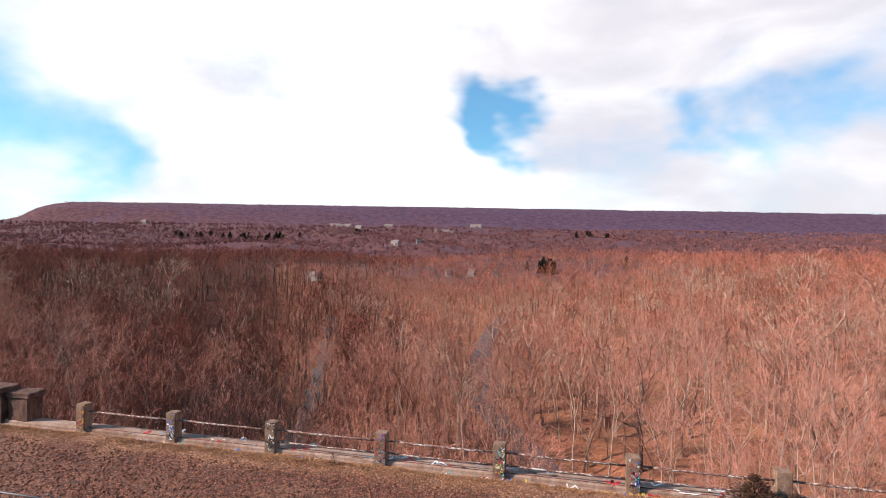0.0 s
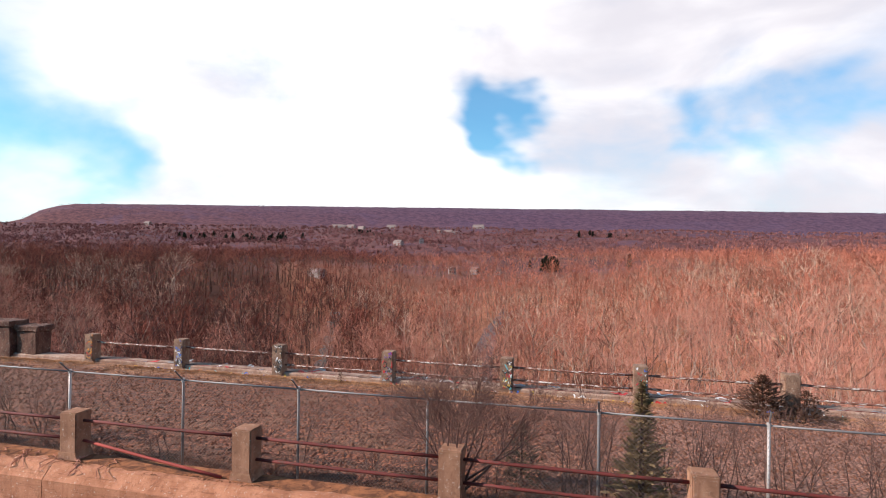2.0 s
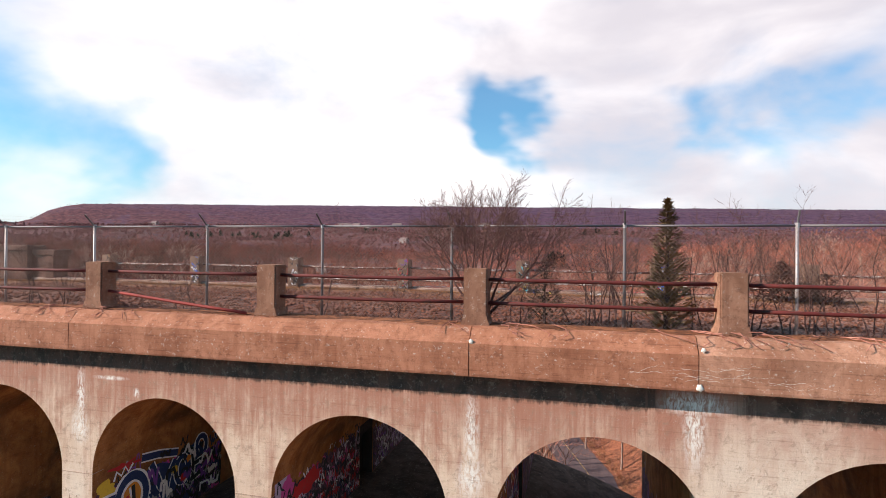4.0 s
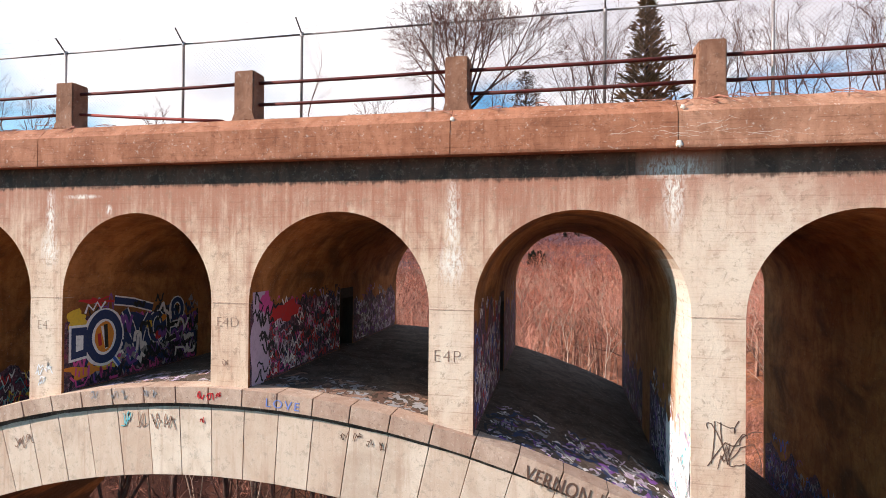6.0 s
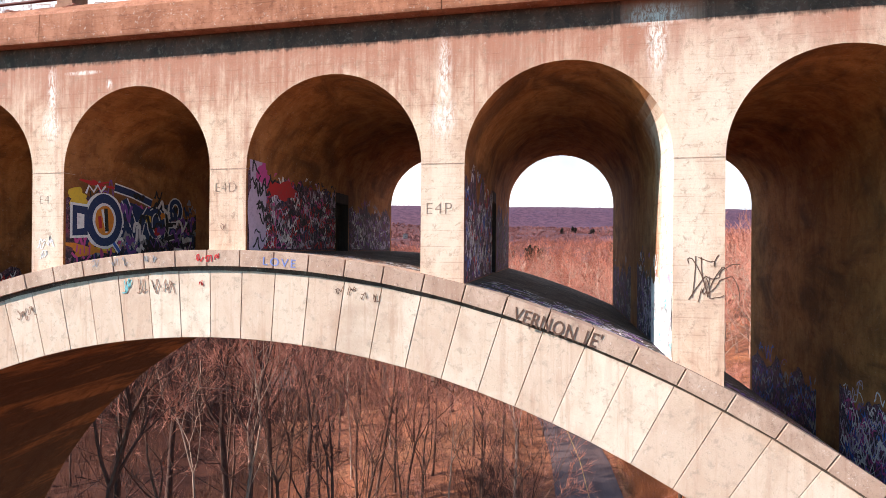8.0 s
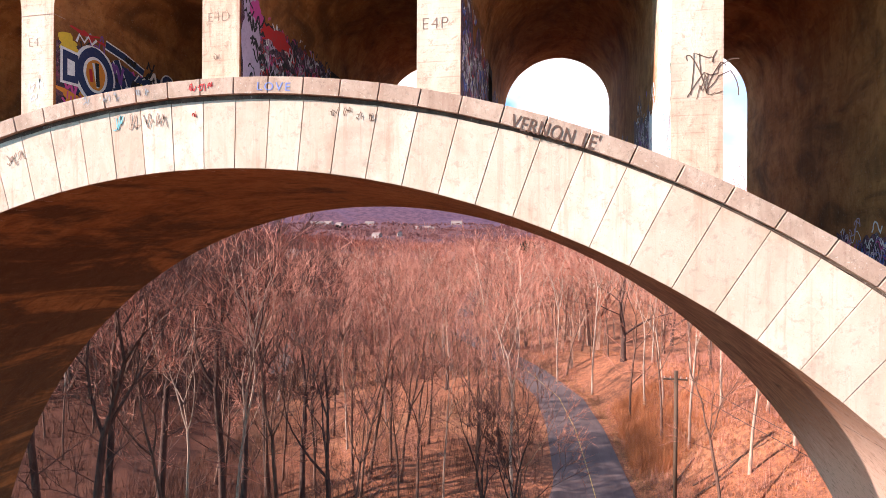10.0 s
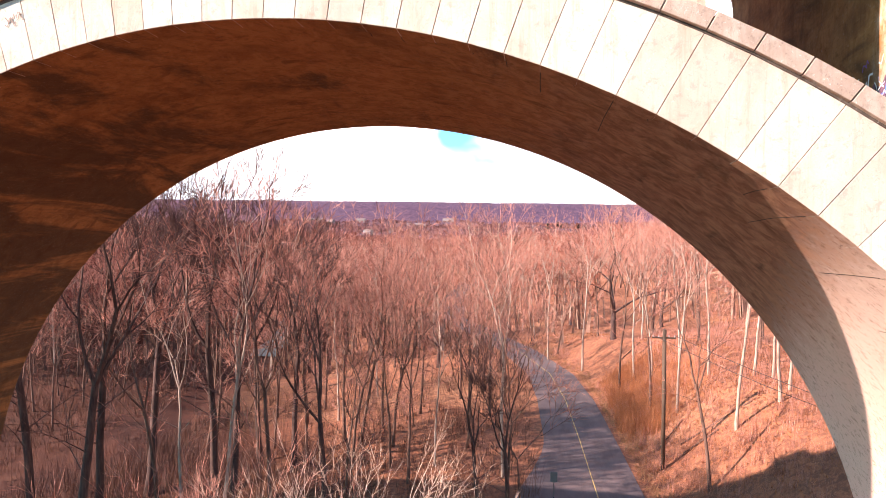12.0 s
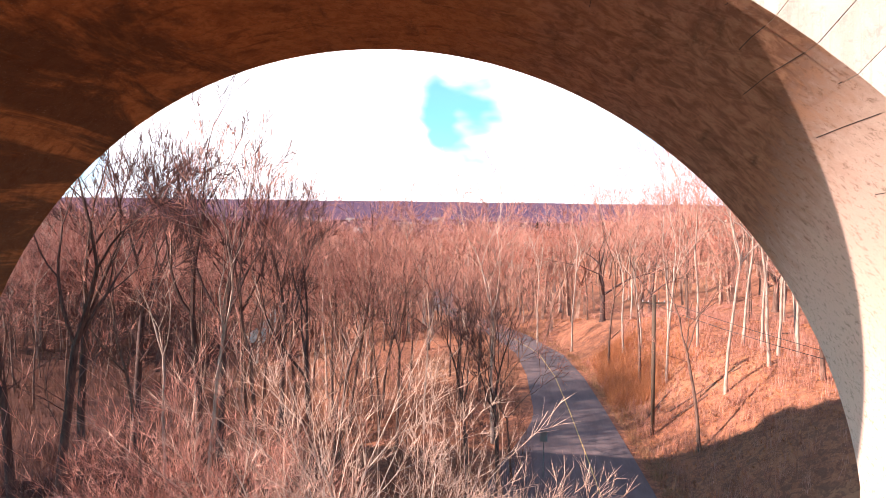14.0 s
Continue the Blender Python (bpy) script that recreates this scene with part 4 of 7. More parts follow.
SAPLINGS = [(-13.3, 1.4, 1.6, 1), (-12.6, 1.6, 1.2, 2), (-5.75, 1.3, 2.3, 3), (-9.3, 1.1, 1.0, 4), (0.35, 1.25, 2.2, 5), (0.75, 1.0, 2.45, 6), (1.05, 1.6, 2.3, 7), (2.9, 1.3, 2.2, 8),
            (3.3, 1.6, 1.9, 9), (4.4, 1.4, 2.3, 10), (4.9, 1.9, 2.0, 11), (-4.0, 1.5, 1.0, 12), (5.9, 1.3, 2.2, 13), (0.1, 1.9, 1.7, 14), (2.3, 1.15, 2.3, 15), (-1.3, 1.2, 1.3, 16), (0.6, 1.9, 2.5, 17), (3.9, 1.2, 2.4, 18), (5.4, 1.5, 2.3, 19), (6.4, 1.2, 2.2, 20), (-14.2, 1.3, 2.0, 21), (2.8, 2.0, 2.4, 22)]
for x, y, h, s in SAPLINGS:
    t = bare_tree(40 + s, MAT_TWIG_DARK, MAT_TWIG_DARK, "bare_sapling", "thin leafless sapling growing out of the ballast", "sapling", "deck saplings",
                  height=h * 0.98, trunk_r=0.016, fork=0.58, spread=0.62, levels=3, kids=(7, 5, 5), bare=0.22, lean=0.24, wiggle=0.13, stems=3 if s != 3 else 1, sides=3, twig=0.5)
    t.matrix_basis = pose(x, y, -0.2)


def conifer(seed, height, width, mat, name, label, group, dense=900, spray=1.0, blob=False):
    """A conifer as a trunk and whorls of drooping needle sprays."""
    rng = random.Random(seed)
    e = empty(name, (0, 0, 0), label=label, category="conifer", group=group)
    bm = bmesh.new()
    add_pipe(bm, (0, 0, -0.3), (0, 0, height * 0.96), 0.03 * height, 0.004 * height, 6)
    part("trunk", bm, MAT_BARK_DARK, e)
    v, f = [], []
    for k in range(dense):
        t = rng.random() ** 0.8
        z = height * (0.06 + 0.94 * t)
        a = rng.uniform(0, 2 * math.pi)
        r = width * (1 - t) ** (0.55 if blob else 0.85) * rng.uniform(0.25, 1.0) * (0.78 + 0.26 * math.sin(11 * t * math.pi + seed + 1.5 * math.sin(a)) + 0.12 * math.sin(3 * a + seed))
        ln = (0.10 + 0.14 * (1 - t)) * height * rng.uniform(0.35, 0.8) * spray
        c = Vector((r * math.cos(a), r * math.sin(a), z))
        d = Vector((math.cos(a), math.sin(a), rng.uniform(-0.1, 0.9))).normalized()
        s = Vector((-math.sin(a), math.cos(a), rng.uniform(-0.4, 0.4))).normalized() * ln * 0.22
        n = len(v)
        for q in (c - d * ln * 0.2 - s * 0.4, c + d * ln * 0.3 - s, c + d * ln, c + d * ln * 0.3 + s):
            v.append(tuple(q))
        f.append((n, n + 1, n + 2, n + 3))
    ob_from("crown", v, f, mat, e)
    return e


conifer(3, 2.66, 0.70, MAT_CEDAR, "cedar_tree", "small brown-green red cedar standing in the ballast", "deck cedars", 1700, spray=0.58).matrix_basis = pose(1.66, 1.02, -0.2)
conifer(8, 1.45, 0.72, MAT_DARK_CEDAR, "cedar_tree", "knee-high dark green cedar in the ballast", "deck cedars", 1300, spray=0.55, blob=True).matrix_basis = pose(-0.72, 1.9, -0.2)
j = conifer(11, 1.35, 1.15, MAT_JUNIPER, "juniper_bush", "low rusty-brown juniper bush by the far kerb", "deck cedars", 1500, blob=True)
j.matrix_basis = pose(6.2, 8.9, -0.2)
j = conifer(12, 1.0, 0.9, MAT_JUNIPER, "juniper_bush", "low rusty-brown juniper bush by the far kerb", "deck cedars", 900, blob=True)
j.matrix_basis = pose(7.3, 8.6, -0.2)
j = conifer(13, 0.5, 0.22, MAT_JUNIPER, "juniper_bush", "tiny brown juniper seedling beside the kerb", "deck cedars", 250, blob=True)
j.matrix_basis = pose(-8.2, 9.1, -0.2)

# dry grass along the edges of the ballast
def tufts(name, spots_, mat, label, h0, h1, blades, seed, spread=0.09, w=0.006):
    rng = np.random.RandomState(seed)
    v, f = [], []
    for x, y, z in spots_:
        k = blades
        a = rng.uniform(0, 2 * np.pi, k)
        r = spread * rng.rand(k)
        ln = rng.uniform(h0, h1, k)
        out = rng.uniform(0.2, 1.1, k)
        for i in range(k):
            bx, by = x + r[i] * math.cos(a[i]), y + r[i] * math.sin(a[i])
            dx, dy = math.cos(a[i]) * out[i] * ln[i], math.sin(a[i]) * out[i] * ln[i]
            n = len(v)
            v += [(bx - w * math.sin(a[i]), by + w * math.cos(a[i]), z), (bx + w * math.sin(a[i]), by - w * math.cos(a[i]), z), (bx + dx, by + dy, z + ln[i] * 0.8)]
            f.append((n, n + 1, n + 2))
    return tagged(ob_from(name, v, f, mat), label, "grass", kind="stuff")


rng = np.random.RandomState(4)
sp = []
while len(sp) < 4200:
    x, y = rng.uniform(-30, 13), 9.45 - abs(rng.normal(0, 0.55))
    if noise.noise((x * 0.5, y, 0)) > -0.25:
        sp.append((x, y, deck_height(x, y) - 0.01))
tufts("dry_grass", sp, MAT_GRASS, "straw-coloured dry grass along the far kerb", 0.03, 0.11, 9, 1, 0.16, 0.009)
sp = []
while len(sp) < 1700:
    x, y = rng.uniform(-24, 11), 0.72 + abs(rng.normal(0, 0.35))
    sp.append((x, y, deck_height(x, y) - 0.01))
tufts("weeds", sp, MAT_WEED, "brown dead weeds along the foot of the fence", 0.06, 0.30, 8, 2, 0.14, 0.005)

# earth washed over the top of the cornice, with a ragged edge
v, f, m = [], [], 420
for i in range(m + 1):
    x = -24.0 + 35.0 * i / m
    front = 0.13 + 0.16 * noise.noise((x * 0.8, 3, 0)) + 0.10 * noise.noise((x * 3.1, 7, 0))
    v += [(x, max(front, 0.03), -0.0105), (x, max(front, 0.03) + 0.08, -0.002), (x, 0.60, 0.004)]
f = [q for i in range(m) for q in ((3 * i, 3 * i + 3, 3 * i + 4, 3 * i + 1), (3 * i + 1, 3 * i + 4, 3 * i + 5, 3 * i + 2))]
tagged(ob_from("soil", v, f, MAT_SOIL), "thin brown earth washed over the top of the cornice", "soil", kind="stuff")
# dead leaves and dirt blown along the top of the cornice
rng = np.random.RandomState(23)
v, f = [], []
while len(v) < 4 * 2600:
    x, y = rng.uniform(-24, 11), rng.uniform(-0.03, 0.62)
    if noise.noise((x * 0.9, y * 2.5, 8)) + 0.5 * y < 0.10:
        continue
    a, h, lift = rng.uniform(0, 6.28), rng.uniform(0.018, 0.045), rng.uniform(0.002, 0.02)
    for da, k in ((0, 1.0), (1.4, 0.6), (3.14, 1.0), (4.6, 0.6)):
        v.append((x + h * k * math.cos(a + da), y + h * k * math.sin(a + da), -0.008 + (lift if da in (0, 1.4) else 0.001)))
f = [(4 * i, 4 * i + 1, 4 * i + 2, 4 * i + 3) for i in range(len(v) // 4)]
tagged(ob_from("dead_leaves", v, f, MAT_LEAF), "dry brown leaves drifted along the top of the cornice", "leaves", kind="stuff")

# loose stones lying on the ballast bed
rng = np.random.RandomState(15)
ns = 10000
sx, sy = rng.uniform(-24, 11, ns), 0.75 + 7.6 * rng.uniform(0, 1, ns)
sz = np.array([deck_height(float(a), float(b)) for a, b in zip(sx, sy)])
size = rng.uniform(0.028, 0.062, ns)
octa = np.array([(1, 0, 0), (0, 1, 0), (-1, 0, 0), (0, -1, 0), (0, 0, 0.75), (0, 0, -0.5)])
sv = octa[None] * (1 + rng.uniform(-0.35, 0.35, (ns, 6, 1))) * size[:, None, None]
ang = rng.uniform(0, 6.28, ns)
ca, sa = np.cos(ang)[:, None], np.sin(ang)[:, None]
sv = np.stack([sv[..., 0] * ca - sv[..., 1] * sa + sx[:, None], sv[..., 0] * sa + sv[..., 1] * ca + sy[:, None], sv[..., 2] + sz[:, None] + 0.012], -1)
faces = [(0, 1, 4), (1, 2, 4), (2, 3, 4), (3, 0, 4), (1, 0, 5), (2, 1, 5), (3, 2, 5), (0, 3, 5)]
sf = (6 * np.arange(ns)[:, None, None] + np.array(faces)[None]).reshape(-1, 3)
MAT_STONE = bark("loose_ballast_stone", (0.36, 0.135, 0.080), (0.10, 0.037, 0.023))
tagged(ob_from("ballast_stones", sv.reshape(-1, 3).tolist(), sf.tolist(), MAT_STONE), "loose angular red-brown ballast stones", "gravel", kind="stuff")

# vines and dead stems that hang over the cornice
def vine(points, r, mat, label):
    e = bmesh.new()
    for a, b in zip(points, points[1:]):
        add_pipe(e, a, b, r, r * 0.85, 5)
    return tagged(part("vine", e, mat), label, "vine", "dead vines")


rr = random.Random(9)
for x0, n, ln in ((-12.4, 5, 0.7), (-11.0, 5, 0.8), (-9.6, 2, 0.5), (2.0, 4, 0.7), (2.9, 6, 0.9), (4.2, 5, 0.9), (5.2, 3, 0.7), (-1.8, 4, 0.7), (-0.9, 3, 0.6)):
    for k in range(n):
        x = x0 + rr.uniform(-0.6, 0.6)
        pts = [Vector((x, 0.45, 0.02))]
        for s in range(6):
            q = pts[-1] + Vector((rr.uniform(-0.18, 0.18) + 0.05, -0.13 if s < 5 else -0.02, rr.uniform(-0.01, 0.03) if s < 3 else -0.075 * rr.uniform(0.3, 1.2)))
            q.z = max(q.z, 0.004 if q.y > -0.06 else -0.03 - 0.93 * (-q.y - 0.06) + 0.012)
            pts.append(q)
        vine(pts, 0.008, MAT_TWIG, "dead brown vine trailing over the cornice")
# strings of cracks and lime on the cornice front
def crack(points, y, mat, name, label, w):
    v, f = [], []
    for (x, z) in points:
        v += [(x, y, z - w), (x, y, z + w)]
    for i in range(len(points) - 1):
        f.append((2 * i, 2 * i + 2, 2 * i + 3, 2 * i + 1))
    return tagged(ob_from(name, v, f, mat), label, "stain", "cornice stains")


MAT_LIME = plain("lime_crust", (0.78, 0.70, 0.60), 0.95, 0, 0.3, 14)
rv = random.Random(17)
for k in range(15):
    x = 1.95 + rv.gauss(0.25, 0.75)
    z = -0.62 + rv.gauss(0, 0.10)
    pts, lean_ = [], rv.uniform(-0.12, 0.12)
    for _ in range(rv.randint(5, 13)):
        pts.append((x, min(max(z, -0.84), -0.32)))
        x += rv.uniform(0.03, 0.09)
        z += 0.06 * lean_ + rv.uniform(-0.03, 0.03)
    crack(pts, -0.3125, MAT_LIME, "lime_vein", "thin white lime vein in a crack of the cornice", rv.uniform(0.0010, 0.0024))
for cx, cz, yy, s in ((1.99, -0.84, -0.316, 0.07), (2.05, -0.21, -0.285, 0.045), (-1.93, -0.255, -0.30, 0.055)):
    bm = bmesh.new()
    bmesh.ops.create_icosphere(bm, subdivisions=3, radius=1)
    for w in bm.verts:
        k = 0.75 + 0.4 * noise.noise(w.co * 1.9 + Vector((cx, cz, 0))) + 0.2 * noise.noise(w.co * 5)
        w.co = Vector((w.co.x * s * k, w.co.y * 0.014, w.co.z * s * 1.1 * k))
    o = part("lime_lump", bm, MAT_LIME, None, "", True)
    o.location = (cx, yy, cz)
    tagged(o, "crusted white lime lump on the concrete", "lime", "lime lumps")

# ---- land ----
EYE0 = (0.4, -10.0)
AHEAD, ACROSS = (-0.227, 0.974), (0.974, 0.227)
FAR_S = [-400, 0, 150, 300, 600, 1000, 1500, 2000, 2500, 2900, 3080, 3200, 3420, 3560, 4200]
FAR_Z = [-31, -31, -31, -28, -19, -4, 14, 50, 88, 116, 126, 195, 272, 282, 276]
LOW_Z = [-31, -31, -31, -28, -19, -4, 14, 50, 88, 116, 126, 132, 148, 152, 150]
ROAD = [(5.2, -60), (5.0, 0), (4.8, 25), (4.55, 32), (4.05, 44), (3.3, 58), (1.6, 72), (-4.0, 90), (-13.0, 110), (-23.0, 132), (-29.5, 176), (-33, 225), (-34, 300)]


def smooth(t):
    t = np.clip(t, 0, 1)
    return t * t * (3 - 2 * t)


def road_x(y):
    return np.interp(y, [p[1] for p in ROAD], [p[0] for p in ROAD])


STREAM = [(-44, 40), (-50, 75), (-58, 100), (-70, 132), (-85, 168), (-108, 222), (-130, 280)]


def stream_x(y):
    return np.interp(y, [p[1] for p in STREAM], [p[0] for p in STREAM])


def ground(x, y):
    x, y = np.asarray(x, float), np.asarray(y, float)
    s = AHEAD[0] * (x - EYE0[0]) + AHEAD[1] * (y - EYE0[1])
    l = ACROSS[0] * (x - EYE0[0]) + ACROSS[1] * (y - EYE0[1])
    high, low = np.interp(s, FAR_S, FAR_Z), np.interp(s, FAR_S, LOW_Z)
    k = smooth((l + 2590 + 40 * np.sin(s * 0.01)) / 190)
    z = low + (high - low) * k
    u = x - road_x(y)
    fade = 1 - smooth((s - 380) / 420)
    right = 17 * smooth((u - 8) / 130) * smooth((y - 5) / 90)
    right = right + 6.5 * smooth((u - 3.8) / 13) * smooth((y + 5) / 25) * (1 - smooth((y - 60) / 60))
    left = 17 * smooth((-u - 55) / 150) * smooth((y - 5) / 80) - 3.0 * smooth((-u - 8) / 30) * smooth((y + 5) / 30)
    z = z + (right + left) * fade
    near = smooth((np.abs(u) - 8) / 14)
    z = z + near * (0.5 * np.sin(x * 0.21 + 1.3 * np.sin(y * 0.11)) * np.sin(y * 0.17) + 0.22 * np.sin(x * 0.7 + y * 0.31))
    bed = (1 - smooth((np.abs(x - stream_x(y)) - 2.0) / 4.0)) * smooth((y - 42) / 15) * (1 - smooth((y - 235) / 30))
    z = z - 1.3 * bed
    roll = smooth((s - 350) / 600) * (1 - 0.93 * smooth((s - 2600) / 500))
    z = z + roll * (9 * np.sin(x * 0.0061 + 2.1 * np.sin(y * 0.0037)) + 6 * np.sin(x * 0.013 + y * 0.009 + 1.1) + 3 * np.sin(x * 0.031 - y * 0.027))
    return z


def build_ground():
    rad = np.concatenate([[0.0], np.geomspace(4, 4750, 150)])
    na = 300
    ang = np.linspace(0, 2 * np.pi, na, endpoint=False)
    R, A = np.meshgrid(rad[1:], ang, indexing="ij")
    X, Y = 3 + R * np.cos(A), 30 + R * np.sin(A)
    Z = ground(X, Y)
    verts = [(3.0, 30.0, float(ground(3.0, 30.0)))] + list(zip(X.ravel().tolist(), Y.ravel().tolist(), Z.ravel().tolist()))
    faces = [(0, 1 + i, 1 + (i + 1) % na) for i in range(na)]
    for r in range(len(rad) - 2):
        for i in range(na):
            a, b = 1 + r * na + i, 1 + r * na + (i + 1) % na
            faces.append((a, a + na, b + na, b))
    return tagged(ob_from("ground", verts, faces, MAT_LITTER, smooth=True), "wooded valley floor of red-brown leaf litter rising to a long ridge", "ground", kind="structure")


build_ground()


def strip(name, left, right, mat, lift, ys):
    v, f = [], []
    for y in ys:
        for o in (left(y), right(y)):
            x = float(road_x(y)) + o
            v.append((x, y, float(ground(float(road_x(y)), y)) + lift))
    for i in range(len(ys) - 1):
        f.append((2 * i, 2 * i + 1, 2 * i + 3, 2 * i + 2))
    return ob_from(name, v, f, mat)


ys = list(np.arange(-60, 290, 2.0))
# the road widens to a lay-by on its left near the bridge
lay = lambda y: -3.45 - 4.2 * float(1 - smooth((y - 22) / 22))
road = tagged(strip("road", lay, lambda y: 3.5, MAT_ROAD, 0.06, ys), "narrow worn grey asphalt road with tree shadows", "road", kind="structure")
line = tagged(strip("centre_line", lambda y: -0.045, lambda y: 0.035, MAT_YELLOW, 0.075, ys), "faded yellow centre line painted on the road", "road marking", kind="structure")

# a shallow stream runs down the wooded side of the valley
v, f = [], []
for y in range(92, 262, 3):
    x = float(stream_x(y))
    for o in (-2.9, 2.9):
        v.append((x + o + 0.5 * math.sin(y * 0.31), y, float(ground(x, y)) + 0.42))
for i in range(len(v) // 2 - 1):
    f.append((2 * i, 2 * i + 1, 2 * i + 3, 2 * i + 2))
tagged(ob_from("water_stream", v, f, MAT_WATER), "shallow slate-grey stream between leafless trees", "stream", kind="structure")


# ---- trees near the bridge ----
def turned(rng, d, ang, around):
    side = d.orthogonal().normalized()
    side.rotate(Matrix.Rotation(around, 3, d))
    return (d * math.cos(ang) + side * math.sin(ang)).normalized()


def branching(rng, height, r0, clear, depth, angle, rise=0.06, twigs=3, wander=0.09, first=0.36, ratio=0.80, stems=1, lean=0.03, twig_len=0.055, twig_w=0.013, low=0, three=0.25):
    """A bare tree that forks again and again, as chains (level, points, radii) and twigs (foot, tip, half width)."""
    chains, slivers = [], []

    def spray(p, d, count, back):
        for _ in range(count):
            ln = height * twig_len * rng.uniform(0.45, 1.25)
            dd = turned(rng, d, rng.uniform(0.10, 0.75), rng.uniform(0, 2 * math.pi))
            dd = (dd + Vector((0, 0, 0.12))).normalized()
            foot = p - d * back * rng.random()
            slivers.append((foot, foot + dd * ln, twig_w))

    def branch(p, d, ln, r, k):
        n = 6 if k == 0 else 3 if k < 3 else 2
        pts = [p.copy()]
        w = wander * (0.35 if k == 0 else 1.0)
        for _ in range(n):
            d = (d + Vector((rng.gauss(0, w), rng.gauss(0, w), rng.gauss(0, w * 0.4) + (rise if k else 0.02)))).normalized()
            pts.append(pts[-1] + d * ln / n)
        end = r * (0.70 if k == 0 else 0.74)
        radii = [r + (end - r) * i / n for i in range(n + 1)]
        if k == 0:
            radii[0] *= 1.35
        chains.append((k, pts, radii))
        if k >= depth:
            spray(pts[-1], d, twigs, ln)
            return
        if k == 0:
            for c in range(low):
                t = rng.uniform(0.45, 0.98)
                i = min(int(t * n), n - 1)
                branch(pts[i].lerp(pts[i + 1], t * n - i), turned(rng, d, rng.uniform(0.75, 1.15), rng.uniform(0, 2 * math.pi)), height * rng.uniform(0.05, 0.13), r * 0.16, max(depth - 2, 1))
        elif k >= depth - 3:
            spray(pts[-1], d, max(1, twigs - 1), ln)
        m = 3 if rng.random() < three or k == 0 else 2
        turn = rng.uniform(0, 2 * math.pi)
        for c in range(m):
            ang = angle * (rng.uniform(0.25, 0.65) if c == 0 else rng.uniform(0.85, 1.45))
            ln2 = (height * (1 - clear) * first if k == 0 else ln * ratio) * (rng.uniform(0.9, 1.15) if c == 0 else rng.uniform(0.62, 0.98))
            branch(pts[-1], turned(rng, d, ang, turn + 2 * math.pi * c / m + rng.gauss(0, 0.3)), ln2, end * (0.84 if c == 0 else 0.62), k + 1)

    for s in range(stems):
        a = 2 * math.pi * (s + 0.6 * rng.random()) / stems
        ln = lean * rng.uniform(0.5, 1.3)
        base = Vector((0.25 * math.cos(a), 0.25 * math.sin(a), 0)) if stems > 1 else Vector((0, 0, 0))
        branch(base, Vector((math.cos(a) * ln, math.sin(a) * ln, 1)).normalized(), height * clear * rng.uniform(0.85, 1.1) if stems > 1 else height * clear, r0 * (rng.uniform(0.6, 1.0) if stems > 1 else 1), 0)
    top = max(q.z for _, q, _ in slivers)
    f = height / top
    chains = [(k, [p * f for p in pts], radii) for k, pts, radii in chains]
    return chains, [(p * f, q * f, w) for p, q, w in slivers]


def forked_tree(seed, trunk_mat, twig_mat, name, label, group, fine=1.0, **kw):
    """One tree as a thing: each stem, its limbs and its twigs."""
    rng = random.Random(seed)
    chains, slivers = branching(rng, **kw)
    e = empty(name, (0, 0, 0), label=label, category="tree", group=group)
    lv, lf, bv, bf = [], [], [], []

    def tube(v, f, pts, radii, n):
        d = (pts[-1] - pts[0]).normalized()
        a = d.orthogonal().normalized()
        b = d.cross(a)
        k = len(v)
        for c, r in zip(pts, radii):
            for i in range(n):
                w = 2 * math.pi * i / n
                v.append(tuple(c + r * (math.cos(w) * a + math.sin(w) * b)))
        for s in range(len(pts) - 1):
            for i in range(n):
                p, q = k + s * n + i, k + s * n + (i + 1) % n
                f.append((p, q, q + n, p + n))
    stems = sum(1 for k, _, _ in chains if k == 0)
    for k, pts, radii in chains:
        if k == 0:
            tv, tf = [], []
            tube(tv, tf, pts, radii, 8)
            ob_from("trunk" if stems == 1 else "stem", tv, tf, trunk_mat, e, "", True)
        elif k <= 2:
            tube(lv, lf, pts, radii, 5)
        elif k <= 4:
            tube(lv, lf, pts, [max(r, 0.014 * fine) for r in radii], 3)
        else:
            tube(bv, bf, [pts[0], pts[-1]], [max(radii[0], 0.013 * fine), max(radii[-1], 0.010 * fine)], 3)
    for p, q, w in slivers:
        a = (q - p).orthogonal().normalized() * w
        a.rotate(Matrix.Rotation(rng.uniform(0, math.pi), 3, (q - p).normalized()))
        n = len(bv)
        bv += [tuple(p + a), tuple(p - a), tuple(q)]
        bf.append((n, n + 1, n + 2))
    tagged(ob_from("branchwork", lv, lf, trunk_mat, e), kind="stuff")
    tagged(ob_from("crown", bv, bf, twig_mat, e), kind="stuff")
    return e


kinds = []
for s in range(5):
    kinds.append(forked_tree(100 + s, MAT_BARK, MAT_TWIG, "bare_tree", "tall leafless brown tree in the woods below the bridge", "woodland trees",
                             height=22 + s * 0.8, r0=0.15, clear=0.42, depth=6, angle=0.52, rise=0.045, wander=0.10, twigs=3, low=3))
for s in range(3):
    kinds.append(forked_tree(120 + s, MAT_BARK_DARK, MAT_TWIG_DARK, "bare_tree", "dark leafless tree with a dense branching crown", "woodland trees",
                             height=20 + s, r0=0.20, clear=0.46, depth=7, angle=0.44, rise=0.05, wander=0.08, twigs=3, first=0.32, low=5, twig_len=0.045, three=0.15))
for s in range(3):
    kinds.append(forked_tree(140 + s, MAT_BARK_PALE, MAT_TWIG, "bare_tree", "pale-barked leafless sycamore with a bare straight trunk", "woodland trees",
                             height=24 + s, r0=0.135, clear=0.50, depth=6, angle=0.52, rise=0.04, wander=0.11, twigs=3, low=2))
